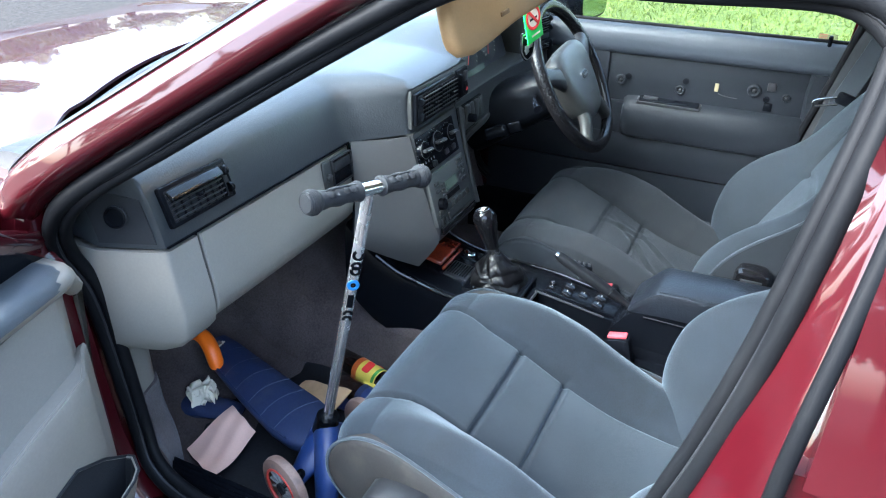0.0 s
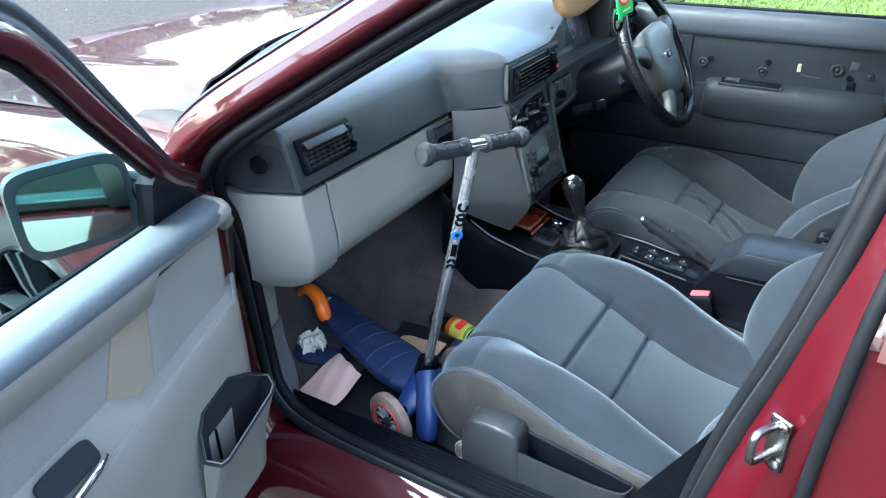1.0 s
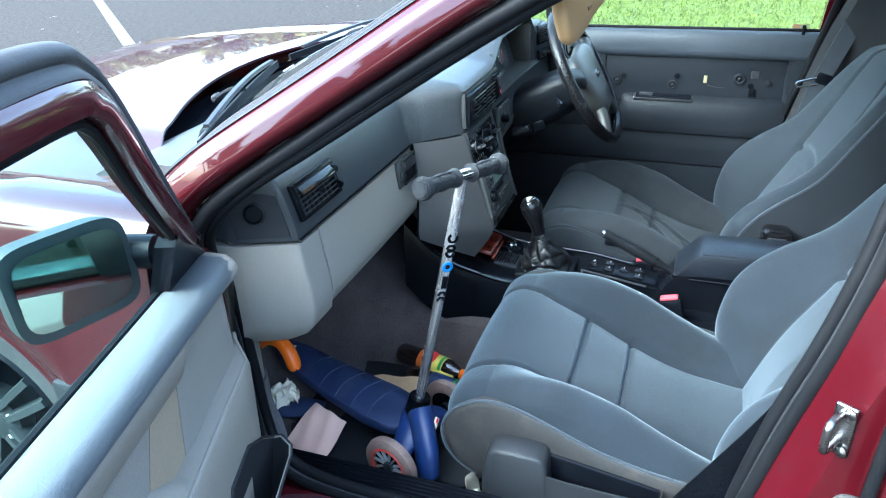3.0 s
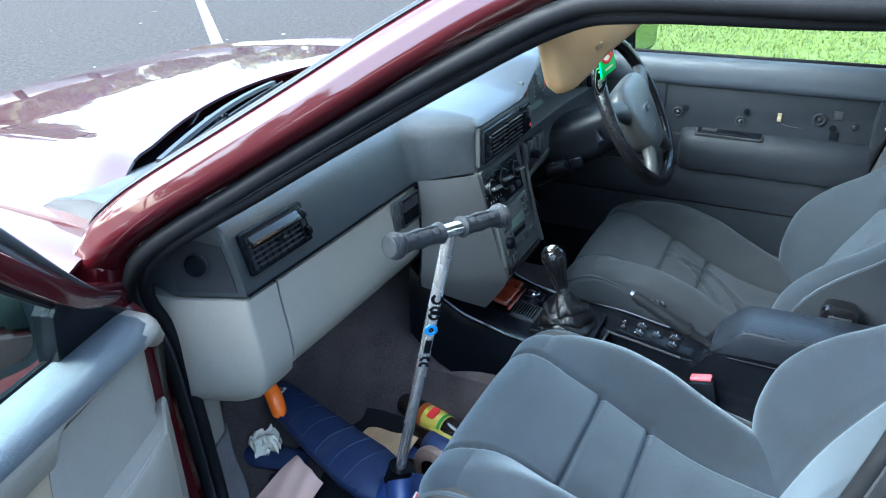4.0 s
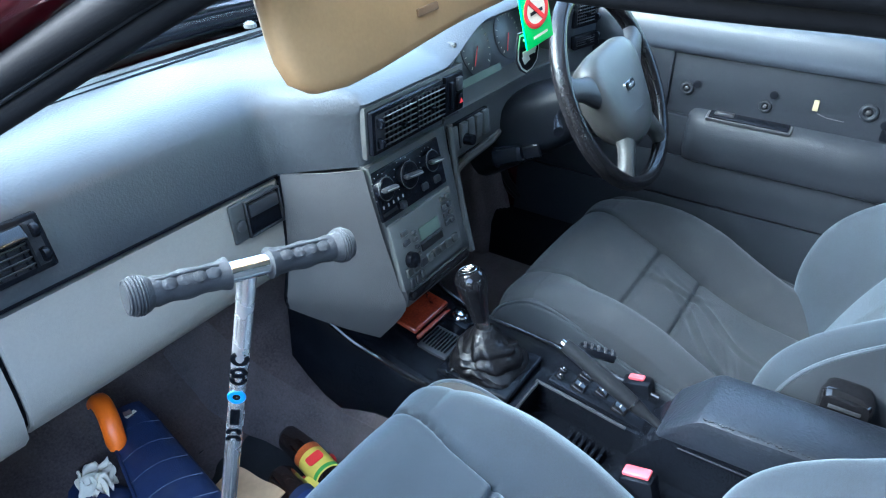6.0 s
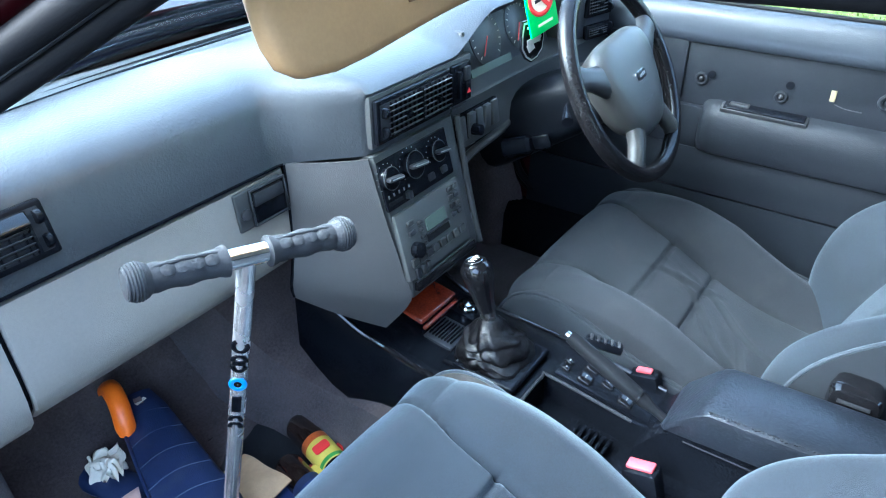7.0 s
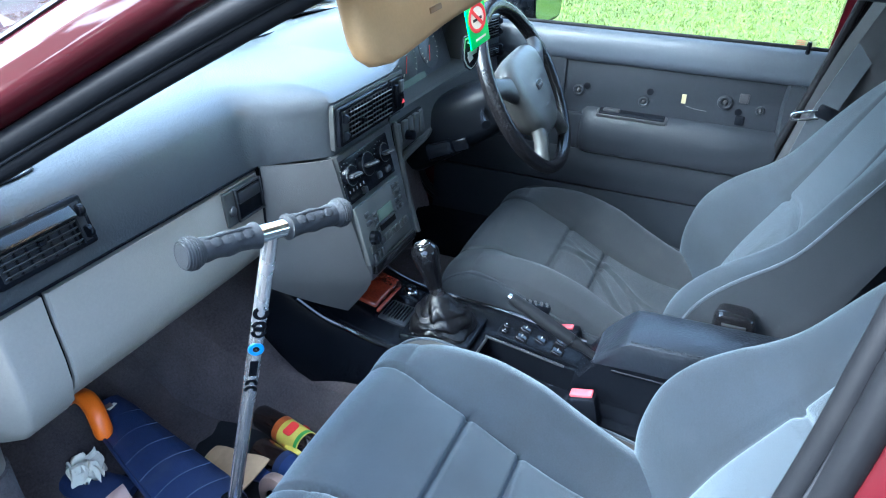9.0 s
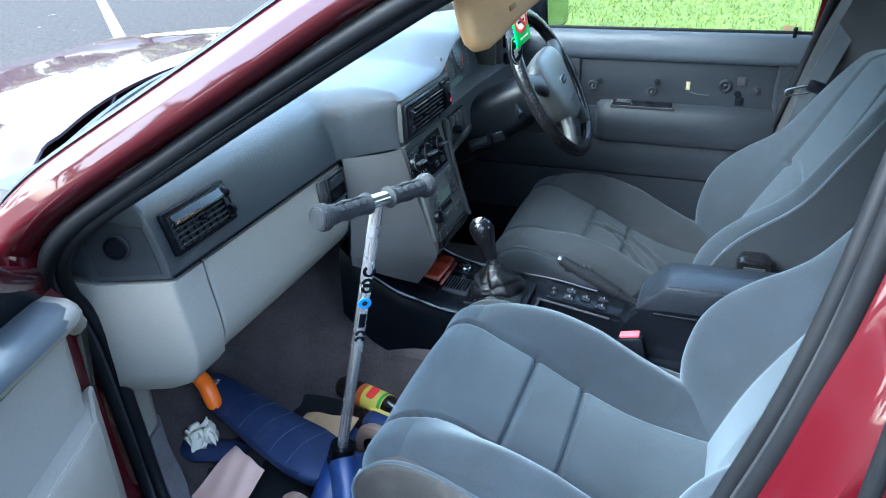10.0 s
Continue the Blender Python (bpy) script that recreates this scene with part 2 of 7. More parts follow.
def torus(bm, R, r, m, n=48, k=12, arc=(0, 2 * math.pi), flat=1.0):
    full = abs(arc[1] - arc[0] - 2 * math.pi) < 1e-6
    b = bmesh.new()
    rings = []
    for i in range(n + (0 if full else 1)):
        a = arc[0] + (arc[1] - arc[0]) * i / n
        rings.append([((R + r * math.cos(q)) * math.cos(a), (R + r * math.cos(q)) * math.sin(a), r * flat * math.sin(q)) for q in (2 * math.pi * j / k for j in range(k))])
    if full:
        rings.append(rings[0])
    loft(b, rings, True, not full)
    bmesh.ops.remove_doubles(b, verts=b.verts[:], dist=1e-6)
    return mesh_into(bm, b, m)


def sheet(bm, f, nu, nv):
    """A grid of points f(u, v), u and v from 0 to 1."""
    vs = [[bm.verts.new(f(i / nu, j / nv)) for j in range(nv + 1)] for i in range(nu + 1)]
    for i in range(nu):
        for j in range(nv):
            bm.faces.new((vs[i][j], vs[i + 1][j], vs[i + 1][j + 1], vs[i][j + 1]))
    return bm


def slab(bm, f, nu, nv, depth):
    """A grid given thickness along its normals."""
    b = sheet(bmesh.new(), f, nu, nv)
    bmesh.ops.recalc_face_normals(b, faces=b.faces[:])
    bmesh.ops.solidify(b, geom=b.faces[:], thickness=depth)
    return mesh_into(bm, b)


def lerp(a, b, t):
    return a + (b - a) * t


def ease(a, b, x):
    t = min(1, max(0, (x - a) / (b - a)))
    return t * t * (3 - 2 * t)


def curve(table, x):
    """Smooth-ish interpolation in pairs (x, value)."""
    xs, ys = zip(*table)
    return float(np.interp(x, xs, ys))


def base_of(ob):
    while ob.parent:
        ob = ob.parent
    return ob.matrix_basis


def part(name, bm, material, parent, label="", sharp=38):
    """Links a bmesh, given in world places, as one mesh object under a thing or a part."""
    me = bpy.data.meshes.new(name)
    if parent is not None:
        if parent.parent is not None and parent.parent.parent is not None:
            parent = parent.parent
        bm.transform(base_of(parent).inverted())
    bm.to_mesh(me)
    bm.free()
    me.polygons.foreach_set("use_smooth", [True] * len(me.polygons))
    me.set_sharp_from_angle(angle=radians(sharp))
    me.materials.append(material)
    ob = new(name, me)
    if parent is not None:
        ob.parent = parent
    return tagged(ob, label)


def thing(name, place, label, category, group="", kind=""):
    ob = new(name)
    ob.matrix_basis = Matrix.Translation(place)
    return tagged(ob, label, category, group, kind)


def solo(name, bm, material, place, label, category, group="", kind="", sharp=38):
    """A thing that is one mesh."""
    me = bpy.data.meshes.new(name)
    m = Matrix.Translation(place)
    bm.transform(m.inverted())
    bm.to_mesh(me)
    bm.free()
    me.polygons.foreach_set("use_smooth", [True] * len(me.polygons))
    me.set_sharp_from_angle(angle=radians(sharp))
    me.materials.append(material)
    ob = new(name, me)
    ob.matrix_basis = m
    return tagged(ob, label, category, group, kind)


def frame_m(o, x, z):
    """A pose at o with its x axis along x and its z axis near z."""
    x = Vector(x).normalized()
    y = Vector(z).cross(x).normalized()
    z = x.cross(y)
    return Matrix(((x[0], y[0], z[0], o[0]), (x[1], y[1], z[1], o[1]), (x[2], y[2], z[2], o[2]), (0, 0, 0, 1)))


# ---- ground ----
GZ = 0.08
CX = -0.025


def plain_sheet(x0, x1, y0, y1, z, nx=1, ny=1):
    return sheet(bmesh.new(), lambda u, v: (lerp(x0, x1, u), lerp(y0, y1, v), z), nx, ny)


solo("ground", plain_sheet(-400, 400, -400, 400, GZ), ASHGREY, (0, 0, GZ), "worn grey asphalt car park with scattered grit", "ground", kind="structure")
edge = [V(1.9, y, 0) for y in (-60, -30, -12, -6, -3, -1)] + smooth_path([(1.9, -0.5, 0), (1.97, 0.3, 0), (2.4, 1.3, 0), (4.2, 2.5, 0), (9.0, 3.2, 0)], 6) + [V(30, 3.9, 0), V(60, 5, 0)]
lawn_bm = bmesh.new()
lo = [lawn_bm.verts.new((p.x, p.y, GZ + 0.03)) for p in edge]
dn = [lawn_bm.verts.new((p.x - 0.03, p.y + 0.02, GZ)) for p in edge]
far = [lawn_bm.verts.new((120, p.y if p.x < 10 else p.y, GZ + 0.03)) for p in edge]
for i in range(len(edge) - 1):
    lawn_bm.faces.new((lo[i], lo[i + 1], far[i + 1], far[i]))
    lawn_bm.faces.new((dn[i], dn[i + 1], lo[i + 1], lo[i]))
bmesh.ops.recalc_face_normals(lawn_bm, faces=lawn_bm.faces[:])
solo("lawn", lawn_bm, SOIL, (3, 0, GZ), "bright green mown lawn beside the car park", "grass", kind="structure")

rng = np.random.default_rng(4)
N_BLADES = 90000
bx = 2.6 + 9.5 * rng.random(N_BLADES) ** 0.9
by = -4.5 + 8.0 * rng.random(N_BLADES)
keep = by < np.interp(bx, [1.9, 2.4, 4.2, 9, 60], [0.2, 1.3, 2.5, 3.2, 5]) - 0.05
bx, by = bx[keep], by[keep]
nb = len(bx)
turn = rng.random(nb) * 6.283
hgt = 0.015 + 0.03 * rng.random(nb)
wid = 0.003 + 0.004 * rng.random(nb)
lean = (rng.random((nb, 2)) - 0.5) * 0.07
verts = np.zeros((nb, 3, 3))
verts[:, 0] = np.stack([bx - wid * np.cos(turn), by - wid * np.sin(turn), np.full(nb, GZ + 0.028)], 1)
verts[:, 1] = np.stack([bx + wid * np.cos(turn), by + wid * np.sin(turn), np.full(nb, GZ + 0.028)], 1)
verts[:, 2] = np.stack([bx + lean[:, 0], by + lean[:, 1], GZ + 0.028 + hgt], 1)
blades = bpy.data.meshes.new("grass")
blades.from_pydata(verts.reshape(-1, 3).tolist(), [], np.arange(nb * 3).reshape(-1, 3).tolist())
blades.materials.append(BLADE)
tagged(new("grass", blades), "short bright green grass blades on the lawn", "grass", kind="stuff")

# a worn painted line on the asphalt
solo("road_marking", slab(bmesh.new(), lambda u, v: (lerp(3.2, 7.6, u) + (v - 0.5) * 0.08, lerp(4.45, 9.1, u) - (v - 0.5) * 0.08, GZ + 0.004 + 0.0004 * math.sin(40 * u)), 40, 2, 0.002),
     LINEPAINT, (4, 5, GZ), "faded white painted line on the asphalt", "road marking", kind="structure")

# small litter and dead leaves lying on the asphalt
litter = bmesh.new()
for i in range(110):
    a, r = rng.random() * 1.9 - 0.3, 2.2 + 7 * rng.random()
    px, py = -1.0 + r * math.sin(a), 0.9 + r * math.cos(a)
    if -1.1 < px < 1.1 and py < 2.5 or px > 1.8 and py < 3.3:
        continue
    s = 0.008 + 0.026 * rng.random() ** 3
    q = Matrix.Translation((px, py, GZ + 0.006)) @ Matrix.Rotation(rng.random() * 6.28, 4, 'Z') @ Matrix.Rotation(0.3 * rng.random(), 4, 'X')
    loft(litter, [[q @ V(s * math.cos(k) * (1 + 0.3 * math.sin(3 * k)), 0.6 * s * math.sin(k), z) for k in (0, 1.05, 2.1, 3.14, 4.2, 5.2)] for z in (0, 0.003)])
solo("leaf_litter", litter, RIB, (0, 4, GZ), "scattered dry leaf scraps on the asphalt", "litter", kind="stuff")


# ---- trees that stand round the car park ----
def far_tree(x, y, h, seed, low=0.62, wide=0.19):
    r = np.random.default_rng(seed)
    t = thing("tree", (x, y, GZ), "broad leafy tree beyond the car park", "tree", "trees round the car park")
    trunk = bmesh.new()
    tube(trunk, smooth_path([(x, y, GZ), (x + 0.1, y, GZ + 0.3 * h), (x + 0.3 * r.random(), y + 0.2, GZ + 0.75 * h)], 5), lambda s: 0.22 * (1 - 0.75 * s), 9)
    for k in range(7):
        a, z0 = 6.28 * r.random(), h * (0.3 + 0.4 * r.random())
        e = V(math.cos(a), math.sin(a), 0.6 + 0.6 * r.random()) * h * 0.28
        o = V(x + 0.1, y, GZ + z0)
        tube(trunk, smooth_path([o, o + e * 0.5 + V(0, 0, 0.2), o + e], 4), lambda s: 0.09 * (1 - 0.8 * s), 6)
    part("trunk", trunk, BARK, t)
    centres = [V(x, y, GZ + h * low) + V(*(r.normal(0, 1, 3) * (h * wide, h * wide, h * 0.14))) for _ in range(26)]
    pts, tris = [], []
    for c in centres:
        for _ in range(120):
            d = Vector(r.normal(0, 1, 3))
            o = c + d.normalized() * h * 0.10 * (0.5 + 0.6 * r.random())
            s = h * 0.022 * (0.6 + r.random())
            a, b = Vector(r.normal(0, 1, 3)).normalized() * s, Vector(r.normal(0, 1, 3)).normalized() * s
            k = len(pts)
            pts += [o - a, o + b, o + a, o - b]
            tris.append((k, k + 1, k + 2, k + 3))
    me = bpy.data.meshes.new("crown")
    me.from_pydata([tuple(p) for p in pts], [], tris)
    me.transform(base_of(t).inverted())
    me.materials.append(LEAF)
    crown = new("crown", me)
    crown.parent = t


for i, (tx, ty, th) in enumerate([(-14, 24, 9), (-7, 28, 7.5), (27, 3, 7), (24, -4, 9.5), (22, -11, 9), (-10, 28, 6.5), (-19, 8, 8), (-20, -3, 8.5), (-17, -11, 8), (-9, -17, 8.5), (0, -19, 8), (9, -18, 8.5), (-12.5, -6, 4.5), (-13.5, -2, 4.6), (-14, 2.5, 4.5)]):
    far_tree(tx, ty, th, 20 + i)
for i, (bearing, reach, th) in enumerate([(5, 33, 7.0), (12, 31, 6.0), (18, 32, 11.5), (24, 30, 8.5), (29, 31, 6.6), (34, 28, 5.2), (39, 30, 6.2), (45, 27, 5.4), (51, 29, 6.0), (57, 27, 5.0), (63, 29, 6.2), (70, 28, 5.6)]):
    far_tree(reach * math.sin(radians(bearing)), reach * math.cos(radians(bearing)), th, 60 + i, 0.46, 0.27)


# ---- car body ----
car = thing("car", (CX, 0.4, GZ), "dark red right-hand-drive saloon car with its passenger door open", "car")


def both_sides(make):
    """Runs make(flip) for the two sides of the car; flip maps a place to its side."""
    make(lambda p: Vector(p))
    make(lambda p: Vector((2 * CX - p[0], p[1] - 0.09 * ease(0.30, 0.08, p[1]), p[2])))


def pillar_section(t):
    return [(0.0, 0.0), (0.006, 0.006), (0.008, 0.015), (0.0055, 0.020), (0.0045, 0.030), (0.000, 0.038), (-0.008, 0.044), (-0.024, 0.049), (-0.060, 0.049), (-0.072, 0.022), (-0.050, -0.008), (-0.020, -0.012)]


A_LINE = [(-0.800, 0.905, 0.900), (-0.799, 0.86, 0.940), (-0.785, 0.80, 0.981), (-0.740, 0.70, 1.044), (-0.695, 0.60, 1.107), (-0.650, 0.50, 1.171), (-0.612, 0.40, 1.228), (-0.600, 0.33, 1.252), (-0.596, 0.22, 1.262), (-0.597, -0.05, 1.266), (-0.60, -0.5, 1.262), (-0.62, -0.95, 1.22)]


def build_pillar(flip):
    p = smooth_path([flip(q) for q in A_LINE], 5)
    left = p[0].x < CX
    sec = pillar_section(0) if left else [(-a, b) for a, b in pillar_section(0)]
    part("a_pillar", sweep(bmesh.new(), p, sec), RED, car, "glossy dark red windscreen pillar and roof rail", sharp=70)
    # bright-edged rubber along the windscreen
    sec2 = [(-0.028 + 0.008 * math.cos(k), 0.050 + 0.0035 * math.sin(k)) for k in (0, 1.05, 2.1, 3.14, 4.2, 5.2)]
    sec2 = sec2 if left else [(-a, b) for a, b in sec2]
    part("windscreen_trim", sweep(bmesh.new(), p[2:42], sec2), SATIN, car)


both_sides(build_pillar)

DOOR_LOOP = [(-0.625, -0.07, 1.215), (-0.607, -0.02, 1.241), (-0.605, 0.12, 1.240), (-0.603, 0.28, 1.238), (-0.604, 0.36, 1.222), (-0.634, 0.48, 1.158), (-0.682, 0.60, 1.085), (-0.728, 0.70, 1.020),
             (-0.768, 0.80, 0.955), (-0.768, 0.862, 0.898), (-0.750, 0.893, 0.835), (-0.728, 0.882, 0.755), (-0.722, 0.872, 0.60), (-0.722, 0.863, 0.49), (-0.736, 0.832, 0.430), (-0.742, 0.75, 0.393), (-0.745, 0.55, 0.383), (-0.745, 0.22, 0.383),
             (-0.735, 0.115, 0.410), (-0.730, 0.085, 0.48), (-0.735, 0.070, 0.57), (-0.737, 0.042, 0.70), (-0.733, 0.006, 0.83), (-0.720, -0.022, 0.95), (-0.690, -0.045, 1.07), (-0.655, -0.062, 1.16), (-0.625, -0.07, 1.215)]


def build_seal(flip):
    p = smooth_path([flip(q) for q in DOOR_LOOP], 6)
    mid = V(0, 0.4, 0.85)
    def shifted(sink, inward):
        return [q + V(sink if q.x < CX else -sink, 0, 0) + (V(0, mid.y, mid.z) - V(0, q.y, q.z)).normalized() * inward for q in p]
    seal = part("door_seal", tube(bmesh.new(), shifted(0.0, -0.003), 0.0118, 14, up=(1, 0.02, 0.01)), SEAL, car, "thick black rubber door seal")
    part("seal_lip", tube(bmesh.new(), shifted(0.010, 0.012), 0.0095, 12, up=(1, 0.02, 0.01)), SEAL, seal)
    part("bead", tube(bmesh.new(), shifted(-0.002, 0.0072), 0.0028, 8, up=(1, 0.02, 0.01)), SATIN, seal)


both_sides(build_seal)


def build_shell_side(flip):
    left = flip((-1, 0, 0)).x < CX
    # hinge pillar between the wing and the door opening
    rings = []
    for k in range(13):
        z = 0.36 + 0.56 * k / 12
        yb = curve([(0.36, 0.80), (0.42, 0.845), (0.48, 0.872), (0.6, 0.880), (0.76, 0.888), (0.84, 0.897), (0.92, 0.87)], z)
        rings.append([flip(q) for q in ((-0.742, yb, z), (-0.770, yb + 0.004, z), (-0.800, yb + 0.018, z), (-0.815, yb + 0.05, z), (-0.80, yb + 0.10, z), (-0.70, yb + 0.10, z), (-0.70, yb + 0.03, z))])
    part("hinge_pillar", loft(bmesh.new(), rings), RED, car, "red painted front door jamb")
    # centre pillar
    rings = []
    for k in range(19):
        z = 0.36 + 0.92 * k / 18
        ys = curve([(0.36, 0.10), (0.42, 0.09), (0.57, 0.065), (0.70, 0.036), (0.83, 0.0), (0.95, -0.03), (1.07, -0.052), (1.28, -0.085)], z)
        dx = max(0, z - 0.88) * 0.40
        dx2 = max(0, z - 0.92) * 0.50
        rings.append([flip(q) for q in ((-0.742 + dx * 0.6, ys, z), (-0.762 + dx * 0.8, ys - 0.012, z), (-0.792 + dx, ys - 0.022, z), (-0.806 + dx, ys - 0.034, z), (-0.810 + dx2, ys - 0.075, z), (-0.795 + dx2, ys - 0.15, z), (-0.70 + dx * 0.3, ys - 0.16, z), (-0.69 + dx * 0.3, ys - 0.02, z))])
    part("centre_pillar", loft(bmesh.new(), rings), RED, car, "red painted centre door pillar")
    # sill
    sec = ((-0.742, 0.380), (-0.757, 0.386), (-0.775, 0.378), (-0.800, 0.362), (-0.820, 0.330), (-0.826, 0.26), (-0.80, 0.185), (-0.72, 0.18), (-0.70, 0.37))
    part("sill", loft(bmesh.new(), [[flip((a, y, b)) for a, b in sec] for y in np.linspace(0.95, -1.0, 24)]), RED, car, "glossy red door sill")
    # ribbed tread strip
    prof = [(-0.734, 0.378), (-0.728, 0.392)]
    for i in range(6):
        x = -0.724 + 0.0085 * i
        prof += [(x, 0.392), (x + 0.0025, 0.3955), (x + 0.005, 0.3955), (x + 0.0075, 0.392)]
    prof += [(-0.671, 0.386), (-0.664, 0.36), (-0.662, 0.27), (-0.67, 0.26), (-0.722, 0.26)]
    part("tread_strip", loft(bmesh.new(), [[flip((a, y, b)) for a, b in prof] for y in (0.87, 0.80, 0.6, 0.4, 0.1)]), BLACK, car, "ribbed black plastic tread strip on the sill")
    # rear door skin, black edge rubber and window frame
    def rear(u, v):
        z = lerp(0.27, 0.915, v)
        bul = 0.018 * math.sin(math.pi * min(1, (z - 0.2) / 0.75))
        return flip((-0.822 - bul, lerp(-0.045, -1.05, u) - 0.01 * v, z))
    rd = part("rear_door", slab(bmesh.new(), rear, 16, 14, 0.03), RED, car, "glossy red rear door skin")
    edge_pts = [flip(q) for q in ((-0.832, -0.034, 0.30), (-0.836, -0.036, 0.55), (-0.836, -0.040, 0.72), (-0.832, -0.047, 0.86), (-0.822, -0.054, 0.95), (-0.775, -0.075, 1.08), (-0.700, -0.10, 1.24))]
    part("edge_rubber", tube(bmesh.new(), smooth_path(edge_pts, 6), 0.0078, 10, up=(1, 0.02, 0.01)), SEAL, rd)
    part("moulding", at_box((0.022, 0.98, 0.06), Matrix.Translation(flip((-0.845, -0.545, 0.60))), 0.008), SATIN, rd)
    post = [flip(q) for q in ((-0.828, -0.128, 0.905), (-0.772, -0.140, 1.08), (-0.696, -0.16, 1.25))]
    part("window_post", sweep(bmesh.new(), smooth_path(post, 5), [(-0.010, -0.062), (0.010, -0.062), (0.012, 0.0), (0.010, 0.062), (-0.010, 0.062), (-0.012, 0.0)], up=(0, 1, 0)), RED, rd)
    rg = part("rear_glass", slab(bmesh.new(), lambda u, v: flip((lerp(-0.822, -0.690, v), lerp(-0.188 - 0.03 * v, -0.92, u), lerp(0.905, 1.24, v))), 6, 6, 0.004), GLASS, rd)
    rg.visible_shadow = False
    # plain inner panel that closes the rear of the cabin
    part("rear_trim", slab(bmesh.new(), lambda u, v: flip((-0.70 + 0.03 * v, lerp(-0.14, -1.15, u), lerp(0.28, 0.92, v))), 4, 4, 0.02), CARD_SHADED, car)
    # grey trim inside the centre pillar
    rings = []
    for k in range(15):
        z = 0.40 + 0.86 * k / 14
        ys = curve([(0.40, 0.09), (0.57, 0.055), (0.83, -0.01), (1.28, -0.095)], z) if left else curve([(0.40, 0.125), (0.74, 0.034), (0.94, -0.010), (1.28, -0.115)], z)
        dx = max(0, z - 0.85) * 0.30
        rings.append([flip(q) for q in ((-0.705 + dx, ys, z), (-0.682 + dx, ys - 0.02, z), (-0.670 + dx, ys - 0.07, z), (-0.660 + dx, ys - 0.15, z), (-0.655 + dx, ys - 0.30, z), (-0.70 + dx, ys - 0.30, z))])
    part("pillar_trim", loft(bmesh.new(), rings), SATIN, car, "grey plastic centre pillar trim")
    # inner windscreen pillar trim
    p = smooth_path([flip(q) for q in A_LINE[1:9]], 5)
    sec = [(-0.03, -0.002), (-0.05, -0.010), (-0.075, 0.015), (-0.080, 0.05), (-0.06, 0.052)]
    part("pillar_liner", sweep(bmesh.new(), p, sec if left else [(-a, b) for a, b in sec]), SATIN, car)
    # front wing with its wheel arch
    def wing(u, v):
        y = lerp(0.905, 2.14, u)
        top = curve([(0.9, 0.925), (1.2, 0.928), (1.5, 0.905), (1.85, 0.86), (2.2, 0.775)], y)
        arch = 0.395 + math.sqrt(max(0, 0.350 ** 2 - (y - 1.46) ** 2)) if abs(y - 1.46) < 0.350 else 0.27
        w = v * 1.0
        taper = 0.05 * ease(1.7, 2.2, y)
        if w < 0.25:
            k = w / 0.25 * math.pi / 2
            return flip((-0.735 - 0.115 * math.sin(k) + taper, y, top - 0.045 * (1 - math.cos(k)) + 0.012 * math.sin(2 * k)))
        k = (w - 0.25) / 0.75
        z = lerp(top - 0.045, arch, k)
        return flip((-0.850 - 0.022 * math.sin(math.pi * min(1, 1.1 * k)) + taper, y, z))
    part("front_wing", slab(bmesh.new(), wing, 64, 26, 0.004), RED, car, "glossy dark red front wing with wheel arch")
    part("wing_moulding", at_box((0.016, 0.22, 0.055), Matrix.Translation(flip((-0.868, 1.03, 0.60))), 0.007), SATIN, car)


both_sides(build_shell_side)


def bonnet_edge(x):
    return 1.245 - 0.56 * (x - CX) ** 2


def bonnet(u, v):
    x = CX + lerp(-0.715, 0.715, u)
    k = (x - CX) / 0.715
    y = lerp(bonnet_edge(x), 2.20 - 0.10 * k * k, v)
    z = curve([(0.9, 0.962), (1.25, 0.962), (1.5, 0.948), (1.75, 0.924), (1.95, 0.896), (2.1, 0.866), (2.2, 0.828)], y)
    ridge = 0.010 * (math.exp(-((abs(k) - 0.72) / 0.07) ** 2))
    return (x, y, z - 0.030 * k * k + ridge - 0.006 * ease(0.06, 0.0, v))


part("bonnet", slab(bmesh.new(), bonnet, 60, 50, 0.006), RED, car, "glossy dark red bonnet reflecting sky and trees", sharp=60)
part("nose", loft(bmesh.new(), [[(CX + x, 2.205 - 0.10 * (x / 0.715) ** 2 - d, z) for d, z in ((0.01, 0.765), (-0.01, 0.72), (-0.03, 0.5), (0.0, 0.3), (0.3, 0.3), (0.08, 0.765))] for x in np.linspace(-0.80, 0.80, 17)]), RED, car)
# scuttle tray under the wipers
part("scuttle", slab(bmesh.new(), lambda u, v: (CX + lerp(-0.73, 0.73, u), bonnet_edge(CX + lerp(-0.73, 0.73, u)) + 0.03 - 0.16 * v, 0.915 + 0.030 * v - 0.02 * math.sin(math.pi * v)), 40, 6, 0.004), BLACK, car, "black plastic scuttle panel with leaf scraps")
# windscreen


def screen(u, v):
    x = lerp(-1, 1, u) * lerp(0.745, 0.575, v)
    k = x / 0.72
    return (CX + x, lerp(1.145 - 0.235 * k * k, 0.335 - 0.05 * k * k, v), lerp(0.950, 1.272, v) + 0.012 * math.sin(math.pi * v) - 0.012 * k * k * v)


ws = part("windscreen", slab(bmesh.new(), screen, 30, 14, 0.004), GLASS, car, "raked laminated windscreen")
ws.visible_shadow = False
part("lower_band", slab(bmesh.new(), lambda u, v: Vector(screen(u, 0.005 + 0.05 * v)) + V(0, -0.009, -0.006), 30, 2, 0.003), BLACK, ws)
# wiper


